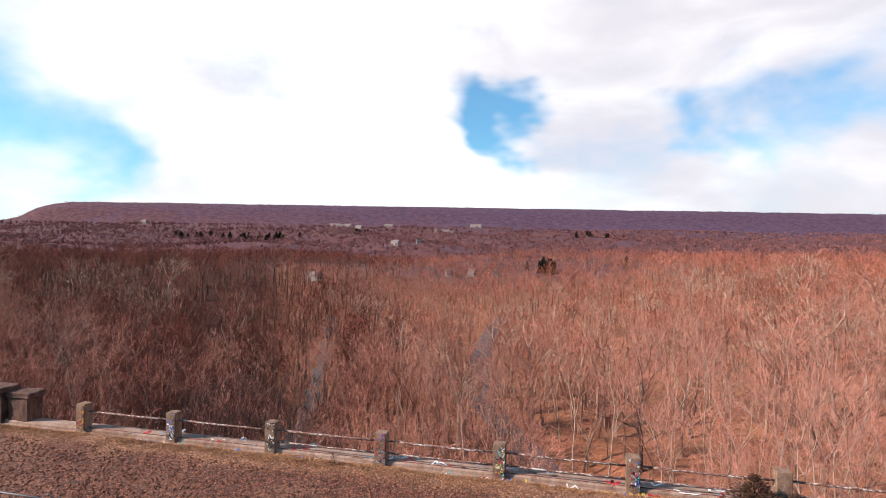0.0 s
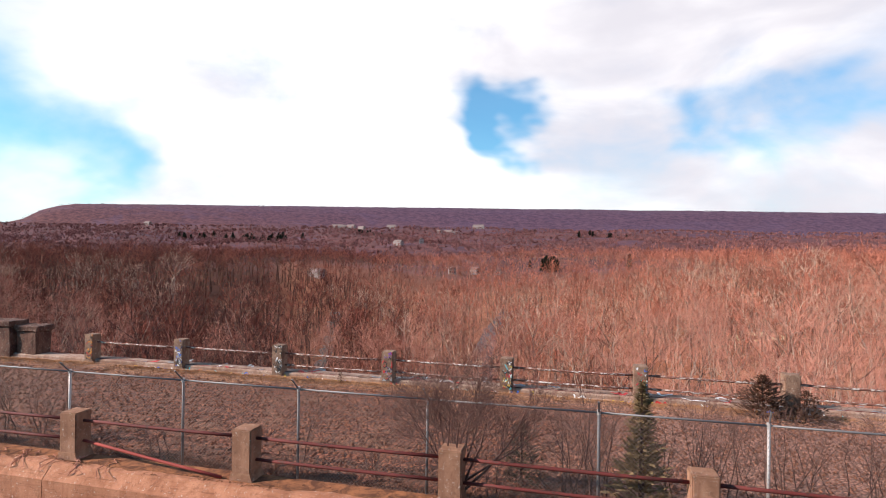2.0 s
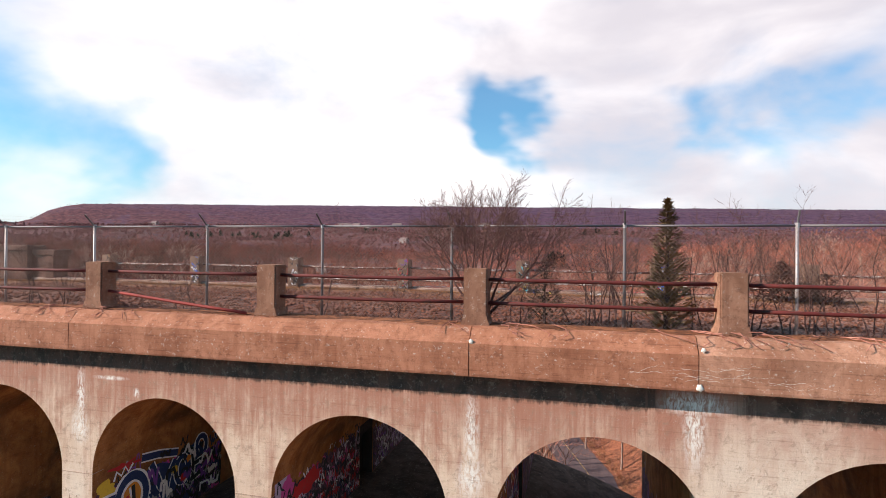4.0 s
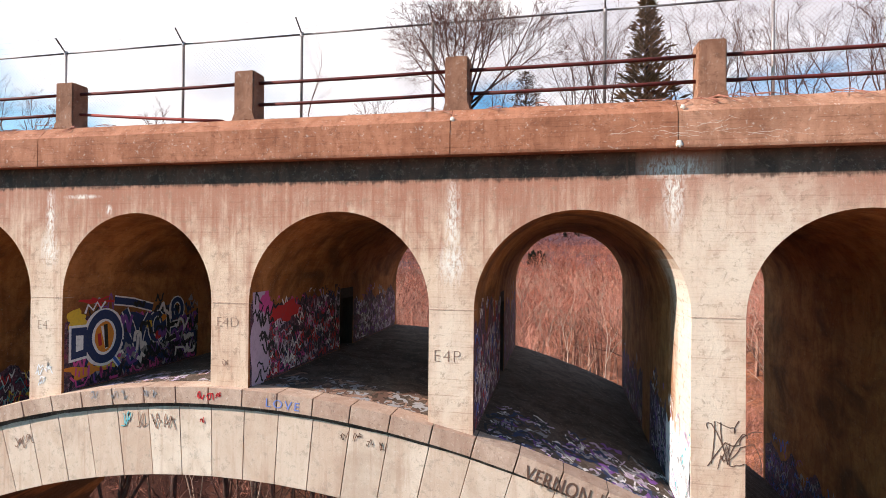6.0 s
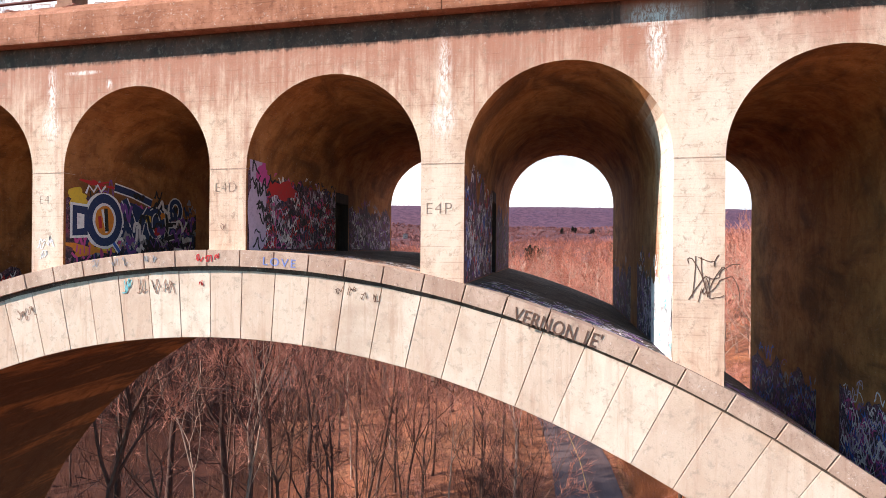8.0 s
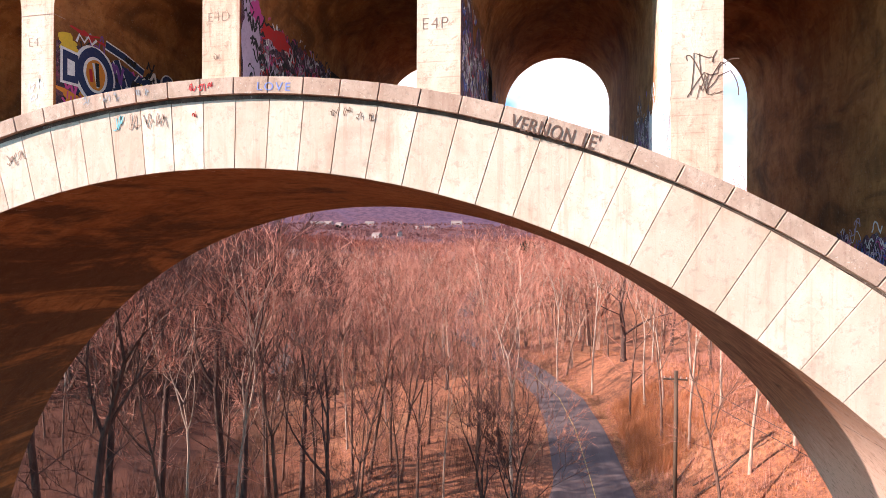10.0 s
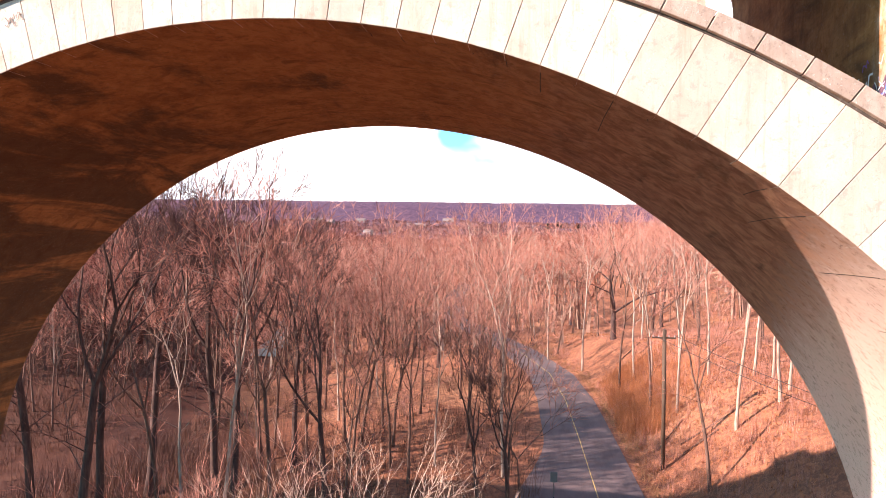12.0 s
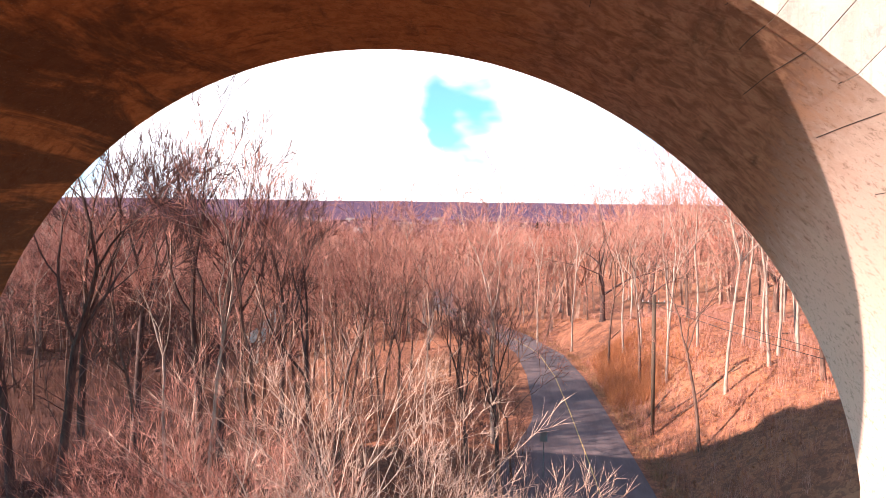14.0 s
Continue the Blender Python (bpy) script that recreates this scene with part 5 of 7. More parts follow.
for s in range(3):
    kinds.append(forked_tree(160 + s, MAT_BARK, MAT_TWIG, "bare_tree", "thin leafless understorey tree among taller ones", "woodland trees",
                             height=12 + s, r0=0.085, clear=0.32, depth=5, angle=0.60, rise=0.03, wander=0.13, twigs=3, low=3, twig_len=0.08))
for s in range(2):
    kinds.append(forked_tree(180 + s, MAT_BARK if s else MAT_BARK_DARK, MAT_TWIG, "bare_tree", "broad open-grown leafless tree with wide low limbs", "woodland trees",
                             height=18 + s, r0=0.36, clear=0.22, depth=7, angle=0.62, rise=0.03, twigs=3, wander=0.12, first=0.34, low=2, three=0.15))
used = set()


def plant(kind, x, y, turn=0.0, size=1.0, tilt=(0, 0), z=None):
    z = float(ground(x, y)) - 0.15 if z is None else z
    m = pose(x, y, z, tilt[0], tilt[1], turn)
    e = kinds[kind]
    if kind not in used:
        used.add(kind)
        e.matrix_basis = m
        e.scale = (size, size, size)
        return e
    c = copy_thing(e, m)
    c.scale = (size, size, size)
    return c


# trees of the open view under the arch, stand by stand: kind, x, y, turn, size, lean
# dark branching trees of the low side
DARK_STAND = [(6, -12.4, 20.5, 20, 1.05, 0), (5, -3.6, 24.0, 80, 0.8, 0), (5, -1.7, 25.0, 200, 0.78, 3), (7, -29.4, 19.6, 40, 1.5, 9), (7, -34.3, 21.8, 160, 1.56, 12),
    (6, -33.2, 26.0, 250, 1.56, 4), (6, -24.5, 30.0, 330, 1.52, 2), (5, -28.0, 33.0, 190, 1.74, 0), (5, -33.0, 31.0, 70, 1.74, 5), (6, -27.0, 39.0, 140, 1.5, 2),
    (5, -22.0, 36.0, 20, 1.4, 0)]
# paler trees between them
LEFT_STAND = [(10, -21.5, 24.0, 10, 1.1, 3), (2, -19.0, 26.0, 100, 1.2, 0), (1, -14.8, 30.0, 50, 0.8, 0), (0, -2.0, 29.0, 320, 0.78, 0), (12, -0.9, 27.0, 120, 1.0, 2),
    (1, -16.4, 36.0, 10, 0.95, 0)]
# trees at the bend of the road
BEND_STAND = [(8, -2.7, 34.0, 10, 1.05, -1), (9, -8.8, 36.0, 50, 0.7, 0), (3, -6.5, 40.0, 120, 0.8, 0), (8, 1.5, 82.0, 0, 1.15, 0), (0, -4.2, 58.0, 0, 0.85, 0),
    (11, -2.6, 62.0, 60, 1.1, 0), (12, -6.0, 61.0, 20, 1.1, 0), (3, -5.0, 67.0, 90, 0.85, 0), (13, -3.6, 70.0, 10, 1.0, 0), (11, -7.5, 66.0, 200, 1.2, 0),
    (2, -8.5, 72.0, 30, 0.9, 0), (12, -1.2, 66.0, 130, 1.0, 0)]
# straight pale trees on the bank
BANK_STAND = [(9, 15.9, 37.0, 140, 1.0, -3), (8, 19.6, 38.0, 70, 0.95, -2), (10, 20.6, 46.5, 220, 0.95, -3), (8, 21.5, 41.0, 260, 0.92, 1), (9, 24.0, 43.0, 20, 0.95, -2),
    (4, 12.2, 86.0, 30, 1.1, 0), (8, 15.4, 76.0, 300, 1.0, 0), (4, 10.0, 60.0, 0, 1.0, 0), (4, 26.0, 60.0, 90, 1.1, 0), (3, 33.0, 52.0, 200, 1.0, 0),
    (9, 13.5, 46.0, 30, 0.95, 1), (8, 17.5, 50.0, 130, 1.0, -1), (10, 22.5, 47.0, 230, 0.95, 2), (9, 26.5, 49.0, 330, 0.95, -2), (10, 17.0, 60.0, 80, 1.0, 0),
    (8, 12.0, 62.0, 10, 1.0, 0), (9, 25.0, 36.0, 60, 0.95, -3)]
# broad open-grown trees
BROAD_STAND = [(14, 36.0, 46.0, 190, 1.15, 0), (15, 20.0, 92.0, 100, 1.1, 0), (14, 48.0, 58.0, 250, 1.1, 0),
    (15, 42.0, 88.0, 40, 1.2, 0), (14, 24.0, 104.0, 90, 1.15, 0), (15, 60.0, 80.0, 200, 1.2, 0), (14, -16.0, 76.0, 30, 1.0, 0), (15, -34.0, 70.0, 300, 1.0, 0),
    (9, 6.5, 74.0, 40, 1.12, 0), (14, 12.0, 82.0, 150, 1.3, 0), (15, 34.0, 72.0, 220, 1.25, 0), (10, -37.0, 192.0, 80, 1.05, 0), (8, -98.0, 78.0, 200, 1.0, 2), (9, -42.0, 126.0, 20, 1.0, 0),
    (14, 39.0, 172.0, 10, 1.25, 0), (8, 70.0, 148.0, 90, 1.0, -2), (15, 52.0, 120.0, 330, 1.3, 0), (9, 24.0, 128.0, 10, 1.0, 0), (14, -70.0, 150.0, 60, 1.2, 0), (8, -60.0, 112.0, 250, 1.0, 0),
    (14, -120.0, 170.0, 200, 1.3, 0), (15, -96.0, 130.0, 20, 1.2, 0), (8, -130.0, 110.0, 300, 1.0, 0), (10, 84.0, 110.0, 130, 1.0, 0), (15, 66.0, 96.0, 300, 1.25, 0)]
spots_near = []
for stand in (DARK_STAND, LEFT_STAND, BEND_STAND, BANK_STAND, BROAD_STAND):
    for kind, x, y, turn, size, lean in stand:
        plant(kind, x, y, turn, size, (0, lean))
        spots_near.append((x, y))
rt = random.Random(21)
n = 0
while n < 250:
    s = 24 + 120 * rt.random() ** 0.75
    k = rt.uniform(-0.95, 0.95)
    x = EYE0[0] + s * (AHEAD[0] + k * ACROSS[0])
    y = EYE0[1] + s * (AHEAD[1] + k * ACROSS[1])
    u = x - float(road_x(y))
    if y < 25 or abs(x - float(stream_x(y))) < 4.2 or -4.6 < u < 5.4 or (y < 40 and -8.5 < u < 7.5):
        continue
    if any((x - a) ** 2 + (y - b) ** 2 < 50 for _, a, b, _, _, _ in BROAD_STAND):
        continue
    if any((x - a) ** 2 + (y - b) ** 2 < (14 if u > 0 and y < 72 else 9 if y < 60 else 4.5) for a, b in spots_near):
        continue
    if u > 0 and rt.random() < 0.30:
        n += 0.5
        continue
    spots_near.append((x, y))
    if u > 0:
        kind = rt.choice((8, 0, 1, 9, 2, 11, 3)) if y < 72 else rt.choice((8, 9, 0, 1, 2, 11, 12, 3, 4, 0))
    else:
        kind = rt.choice((0, 1, 2, 3, 4, 4, 0, 11, 12, 13, 8, 3))
    plant(kind, x, y, rt.uniform(0, 360), rt.uniform(0.82, 1.15), (rt.gauss(0, 2.5), rt.gauss(0, 2.5)))
    n += 1

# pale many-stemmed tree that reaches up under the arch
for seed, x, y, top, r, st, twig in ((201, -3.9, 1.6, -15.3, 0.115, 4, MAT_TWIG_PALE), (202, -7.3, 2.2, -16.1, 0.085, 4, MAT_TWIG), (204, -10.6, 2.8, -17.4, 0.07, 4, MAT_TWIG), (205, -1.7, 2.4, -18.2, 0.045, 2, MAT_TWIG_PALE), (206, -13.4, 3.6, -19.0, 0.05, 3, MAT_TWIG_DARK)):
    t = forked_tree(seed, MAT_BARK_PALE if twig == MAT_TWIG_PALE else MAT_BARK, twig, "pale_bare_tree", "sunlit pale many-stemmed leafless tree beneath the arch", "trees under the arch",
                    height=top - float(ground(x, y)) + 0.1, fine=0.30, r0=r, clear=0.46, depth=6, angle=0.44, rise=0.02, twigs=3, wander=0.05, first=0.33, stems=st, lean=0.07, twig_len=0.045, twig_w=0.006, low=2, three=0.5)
    t.matrix_basis = pose(x, y, float(ground(x, y)) - 0.1)

# ---- woods further off: many small trees in a few meshes ----
def woods(name, pts, rng, height, twigs, width, mat, trunk_mat, label, bushy=0.23, trunk_w=0.11):
    """Bare trees as a thin trunk and a crown of slivers."""
    n = len(pts)
    P = np.asarray(pts)
    H = height * rng.uniform(0.7, 1.18, n)
    lean = rng.normal(0, 0.03, (n, 2))
    # limbs reach from the trunk to the crown's skin, branch, and branch again
    limbs, subs, spray = twigs
    shape = (n, limbs)
    rc = H[:, None] * bushy * rng.uniform(0.7, 1.3, (n, 1))
    az = 2 * np.pi * (np.arange(limbs)[None, :] * 0.381966 + rng.uniform(0, 1, (n, 1))) + rng.normal(0, 0.3, shape)
    up = np.clip((np.arange(limbs)[None, :] + rng.uniform(0, 1, shape)) / limbs, 0, 1)
    el = -0.25 + 1.65 * up
    q = rng.uniform(0.78, 1.08, shape)
    axis = np.stack([lean[:, 0] * H, lean[:, 1] * H], -1)
    E = np.stack([rc * np.cos(el) * np.cos(az) * q, rc * np.cos(el) * np.sin(az) * q, H[:, None] * (0.60 + 0.38 * np.sin(el) * q)], -1)
    hz = np.maximum(E[..., 2] - np.hypot(E[..., 0], E[..., 1]) * rng.uniform(0.3, 0.9, shape) - 0.06 * H[:, None], H[:, None] * rng.uniform(0.22, 0.38, shape))
    B = np.stack([np.zeros(shape), np.zeros(shape), np.minimum(hz, E[..., 2] - 0.5)], -1)
    for M in (B, E):
        f_ = M[..., 2] / H[:, None]
        M[..., 0] += P[:, 0:1] + axis[:, None, 0] * f_
        M[..., 1] += P[:, 1:2] + axis[:, None, 1] * f_
        M[..., 2] += P[:, 2:3]

    def spikes(a, d, ln, w):
        sd = np.cross(d, rng.normal(0, 1, d.shape))
        sd /= np.linalg.norm(sd, axis=-1, keepdims=True) + 1e-9
        return np.stack([a - sd * w, a + sd * w, a + d * ln], -2).reshape(-1, 3)

    def offshoots(a, d, ln, m, low, wild, share, upward):
        t = low + (1.02 - low) * rng.uniform(0, 1, a.shape[:-1] + (m, 1))
        a2 = a[..., None, :] + d[..., None, :] * ln[..., None, :] * t
        d2 = d[..., None, :] + rng.normal(0, wild, a2.shape)
        d2[..., 2] += upward
        d2 /= np.linalg.norm(d2, axis=-1, keepdims=True)
        l2 = ln[..., None, :] * share * (1.25 - 0.6 * t) * rng.uniform(0.55, 1.3, t.shape)
        return a2, d2, l2
    D = E - B
    LN = np.linalg.norm(D, axis=-1, keepdims=True)
    D = D / LN
    a1, d1, l1 = offshoots(B, D, LN, subs, 0.30, 0.52, 0.56, 0.08)
    a2, d2, l2 = offshoots(a1, d1, l1, spray, 0.15, 0.52, 0.62, 0.08)
    tri = np.concatenate([spikes(B, D, LN, width * 3.0), spikes(a1, d1, l1, width * 1.4), spikes(a2, d2, l2, width)])
    twigs = limbs + limbs * subs + limbs * subs * spray
    nt = n * twigs
    me = bpy.data.meshes.new(name)
    tr = np.zeros((n, 6, 3))
    for k in range(3):
        w = 2 * np.pi * k / 3
        tr[:, k, 0] = P[:, 0] + trunk_w * np.cos(w)
        tr[:, k, 1] = P[:, 1] + trunk_w * np.sin(w)
        tr[:, k, 2] = P[:, 2] - 0.3
        tr[:, k + 3, 0] = P[:, 0] + lean[:, 0] * H + 0.25 * trunk_w * np.cos(w)
        tr[:, k + 3, 1] = P[:, 1] + lean[:, 1] * H + 0.25 * trunk_w * np.sin(w)
        tr[:, k + 3, 2] = P[:, 2] + H * 0.8
    verts = np.concatenate([tri, tr.reshape(-1, 3)])
    f3 = np.arange(nt * 3).reshape(-1, 3)
    base = nt * 3 + 6 * np.arange(n)[:, None]
    f4 = np.concatenate([base + np.array([[0, 1, 4, 3]]), base + np.array([[1, 2, 5, 4]]), base + np.array([[2, 0, 3, 5]])])
    me.vertices.add(len(verts))
    me.vertices.foreach_set("co", verts.ravel())
    loops = np.concatenate([f3.ravel(), f4.ravel()])
    me.loops.add(len(loops))
    me.loops.foreach_set("vertex_index", loops.astype(np.int32))
    me.polygons.add(len(f3) + len(f4))
    starts = np.concatenate([np.arange(len(f3)) * 3, len(f3) * 3 + np.arange(len(f4)) * 4])
    me.polygons.foreach_set("loop_start", starts.astype(np.int32))
    me.materials.append(mat)
    me.materials.append(trunk_mat)
    me.polygons.foreach_set("material_index", np.concatenate([(np.arange(len(f3)) < n * limbs).astype(np.int32), np.ones(len(f4), np.int32)]))
    me.update(calc_edges=True)
    me.validate()
    return tagged(new(name, me), label, "woods", kind="stuff")


def pattern(seed, twig_w, min_w, **kw):
    """One tree of the woods as triangles, of height 1, and whether each is bark or twig."""
    rng = random.Random(seed)
    chains, slivers = branching(rng, 1.0, twig_w=twig_w, **kw)
    depth, tris, bark_ = kw["depth"], [], []

    def side(d, w):
        a = d.orthogonal().normalized()
        a.rotate(Matrix.Rotation(rng.uniform(0, math.pi), 3, d.normalized()))
        return a * w
    for k, pts, radii in chains:
        p, q = pts[0], pts[-1]
        r0_, r1_ = max(radii[0], min_w), max(radii[-1], min_w * 0.8)
        if k == 0:
            for c in range(3):
                u = [Vector((math.cos(2.094 * (c + i)), math.sin(2.094 * (c + i)), 0)) for i in (0, 1)]
                a, b, c_, e_ = p + u[0] * r0_, p + u[1] * r0_, q + u[1] * r1_, q + u[0] * r1_
                tris += [(a, b, c_), (a, c_, e_)]
                bark_ += [1, 1]
        elif k < depth - 1:
            a = side(q - p, 1.0)
            tris += [(p + a * r0_, p - a * r0_, q - a * r1_), (p + a * r0_, q - a * r1_, q + a * r1_)]
            bark_ += [1, 1]
        else:
            a = side(q - p, r0_)
            tris.append((p + a, p - a, q))
            bark_.append(0)
    for p, q, w in slivers:
        a = side(q - p, w)
        tris.append((p + a, p - a, q))
        bark_.append(0)
    return np.array([[tuple(v) for v in t] for t in tris]), np.array(bark_, np.int32)


def thicket(name, pts, rng, height, patterns, mat, trunk_mat, label):
    """Many trees of a few patterns, each turned, scaled and leaning in its own way, in one mesh."""
    P = np.asarray(pts)
    pick = rng.randint(0, len(patterns), len(P))
    all_v, all_m = [], []
    for i, (tri, flag) in enumerate(patterns):
        q = P[pick == i]
        n = len(q)
        h = height * np.clip(rng.normal(1.0, 0.20, n), 0.55, 1.45)
        wide = h * rng.uniform(0.85, 1.25, n)
        a = rng.uniform(0, 2 * np.pi, n)
        ca, sa = np.cos(a)[:, None], np.sin(a)[:, None]
        t = tri.reshape(-1, 3)
        lx, ly = rng.normal(0, 0.05, (n, 1)), rng.normal(0, 0.05, (n, 1))
        z = t[None, :, 2] * h[:, None]
        x = (t[None, :, 0] * ca - t[None, :, 1] * sa) * wide[:, None] + lx * z + q[:, 0:1]
        y = (t[None, :, 0] * sa + t[None, :, 1] * ca) * wide[:, None] + ly * z + q[:, 1:2]
        all_v.append(np.stack([x, y, z + q[:, 2:3] - 0.2], -1).reshape(-1, 3))
        all_m.append(np.tile(flag, n))
    verts, m = np.concatenate(all_v), np.concatenate(all_m)
    me = bpy.data.meshes.new(name)
    me.vertices.add(len(verts))
    me.vertices.foreach_set("co", verts.ravel())
    me.loops.add(len(verts))
    me.loops.foreach_set("vertex_index", np.arange(len(verts), dtype=np.int32))
    me.polygons.add(len(verts) // 3)
    me.polygons.foreach_set("loop_start", (3 * np.arange(len(verts) // 3)).astype(np.int32))
    me.materials.append(mat)
    me.materials.append(trunk_mat)
    me.polygons.foreach_set("material_index", m.astype(np.int32))
    me.update(calc_edges=True)
    me.validate()
    return tagged(new(name, me), label, "woods", kind="stuff")


LONE = [(x, y) for _, x, y, _, _, _ in BROAD_STAND]


def scatter(rng, count, s0, s1, k1, power, accept=None, clump=0.0):
    out = []
    while len(out) < count:
        m = count
        s = s0 + (s1 - s0) * rng.uniform(0, 1, m) ** power
        k = rng.uniform(-k1, k1, m)
        x = EYE0[0] + s * (AHEAD[0] + k * ACROSS[0])
        y = EYE0[1] + s * (AHEAD[1] + k * ACROSS[1])
        u = x - road_x(y)
        ok = (y > 14) & ((np.abs(u) > 4.6) | (y > 240)) & ((np.abs(x - stream_x(y)) > 4.0) | (y > 235))
        for bx, by in LONE:
            ok &= (x - bx) ** 2 + (y - by) ** 2 > 55
        if clump:
            wave = np.sin(x * 0.21 + 2.0 * np.sin(y * 0.083)) * np.sin(y * 0.17 + 1.7 * np.sin(x * 0.061))
            ok &= wave > -clump * rng.uniform(0, 1, m)
        if accept is not None:
            ok &= accept(x, y, s, k, u)
        z = ground(x, y)
        out += [p for p, o in zip(zip(x.tolist(), y.tolist(), z.tolist()), ok.tolist()) if o]
    return out[:count]


rw = np.random.RandomState(7)
OPEN = lambda x, y, s, k, u: ~((u > 34) & (u < 46) & (s > 110) & (s < 190))
left_side = lambda x, y, s, k, u: (k < -0.09 + 0.05 * np.sin(s * 0.05)) & OPEN(x, y, s, k, u)
right_side = lambda x, y, s, k, u: (k > -0.09 + 0.05 * np.sin(s * 0.05)) & OPEN(x, y, s, k, u)
VASE = dict(clear=0.34, angle=0.60, rise=0.05, wander=0.10, first=0.38)
POLE_LIKE = dict(clear=0.48, angle=0.52, rise=0.05, wander=0.10, first=0.40)
near_patterns = [pattern(300 + i, 0.0018, 0.0017, r0=0.016, depth=5, twigs=4, low=1, twig_len=0.048, three=0.15, **(VASE if i % 3 else POLE_LIKE)) for i in range(9)]
mid_patterns = [pattern(340 + i, 0.0030, 0.0030, r0=0.015, depth=4, twigs=3, low=0, twig_len=0.055, three=0.2, **(VASE if i % 3 else POLE_LIKE)) for i in range(8)]
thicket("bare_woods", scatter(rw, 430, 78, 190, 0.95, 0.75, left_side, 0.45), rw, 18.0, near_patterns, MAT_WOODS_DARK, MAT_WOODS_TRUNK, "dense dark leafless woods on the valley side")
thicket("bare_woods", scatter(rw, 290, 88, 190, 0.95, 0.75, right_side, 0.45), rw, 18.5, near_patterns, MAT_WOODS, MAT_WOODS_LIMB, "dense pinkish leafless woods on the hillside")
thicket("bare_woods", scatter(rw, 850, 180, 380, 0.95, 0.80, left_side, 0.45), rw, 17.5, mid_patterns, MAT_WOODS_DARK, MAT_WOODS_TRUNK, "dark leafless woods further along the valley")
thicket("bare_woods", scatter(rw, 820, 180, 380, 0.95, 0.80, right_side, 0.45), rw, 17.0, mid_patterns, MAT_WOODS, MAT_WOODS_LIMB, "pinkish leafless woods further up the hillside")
thicket("bare_woods", scatter(rw, 150, 85, 280, 0.95, 0.8), rw, 20.0, near_patterns, MAT_TWIG_PALE, MAT_BARK_PALE, "scattered pale-barked trees in the woods")
far_patterns = [pattern(380 + i, 0.0085, 0.0060, r0=0.012, depth=3, twigs=2, low=0, twig_len=0.10, three=0.2, **VASE) for i in range(8)]
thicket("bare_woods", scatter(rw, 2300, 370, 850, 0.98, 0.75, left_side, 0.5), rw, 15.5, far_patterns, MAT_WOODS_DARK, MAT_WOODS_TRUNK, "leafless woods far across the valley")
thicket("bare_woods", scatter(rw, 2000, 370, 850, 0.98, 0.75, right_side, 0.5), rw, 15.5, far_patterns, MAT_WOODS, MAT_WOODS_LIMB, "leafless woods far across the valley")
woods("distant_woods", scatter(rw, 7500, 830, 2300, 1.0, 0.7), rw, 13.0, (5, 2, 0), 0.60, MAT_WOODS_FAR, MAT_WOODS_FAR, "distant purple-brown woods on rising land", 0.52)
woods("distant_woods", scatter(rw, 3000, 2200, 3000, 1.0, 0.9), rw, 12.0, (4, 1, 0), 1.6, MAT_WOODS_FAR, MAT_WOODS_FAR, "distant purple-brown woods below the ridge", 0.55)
woods("distant_woods", scatter(rw, 4000, 3000, 3560, 1.0, 0.9), rw, 3.0, (4, 1, 0), 1.0, MAT_WOODS_RIDGE, MAT_WOODS_RIDGE, "woods on the flat-topped ridge, coloured purple for haze", 0.7)


def brush(name, pts, rng, height, stems, mat, label, width=0.012, out=0.5):
    v, f = [], []
    for x, y, z in pts:
        for k in range(stems):
            a = rng.uniform(0, 6.28)
            h = height * rng.uniform(0.4, 1.2)
            o = out * h * rng.uniform(0.2, 1)
            n = len(v)
            bx, by = x + 0.3 * rng.uniform(-1, 1), y + 0.3 * rng.uniform(-1, 1)
            v += [(bx - width * math.sin(a), by + width * math.cos(a), z - 0.05), (bx + width * math.sin(a), by - width * math.cos(a), z - 0.05), (bx + o * math.cos(a), by + o * math.sin(a), z + h)]
            f.append((n, n + 1, n + 2))
    return tagged(ob_from(name, v, f, mat), label, "brush", kind="stuff")


brush("undergrowth", scatter(rw, 2200, 26, 95, 0.95, 0.75, lambda x, y, s, k, u: u > 0), rw, 1.5, 9, MAT_TWIG, "thin brown undergrowth between the trees", 0.012, 0.6)
brush("undergrowth", scatter(rw, 3600, 26, 110, 0.95, 0.75, lambda x, y, s, k, u: u < 0), rw, 2.3, 10, MAT_WEED, "dark brown thicket between the trees of the low side", 0.013, 0.6)
# dense dark brush, added to darken the low ground that lies in shade
low = [(x, y, float(ground(x, y))) for x, y in zip(rw.uniform(-46, -15, 1500), rw.uniform(6, 42, 1500))]
brush("dark_brush", low, rw, 2.4, 9, MAT_TWIG_DARK, "dark leafless brush added for the shade on the low ground by the bridge", 0.014, 0.7)
red = [(x, y, float(ground(x, y))) for x, y in ((8.2 + rw.gamma(2.2, 1.5), rw.uniform(44, 66)) for _ in range(620))]
brush("red_brush", red, rw, 1.9, 22, MAT_SHRUB, "rust-red dry brush on the bank beside the road", 0.011, 1.0)
gr = [(x, y, float(ground(x, y))) for x, y in ((float(road_x(yy)) + 4.0 + abs(rw.normal(0, 0.9)), yy) for yy in rw.uniform(20, 100, 900))]
brush("verge_grass", gr, rw, 0.5, 8, MAT_GRASS, "tall straw-coloured grass along the road", 0.012, 0.7)

brush("leaf_drifts", scatter(rw, 9000, 30, 110, 0.95, 0.8, lambda x, y, s, k, u: u > 5), rw, 0.13, 5, MAT_SHRUB, "drifts of dry curled oak leaves on the bank", 0.05, 3.2)
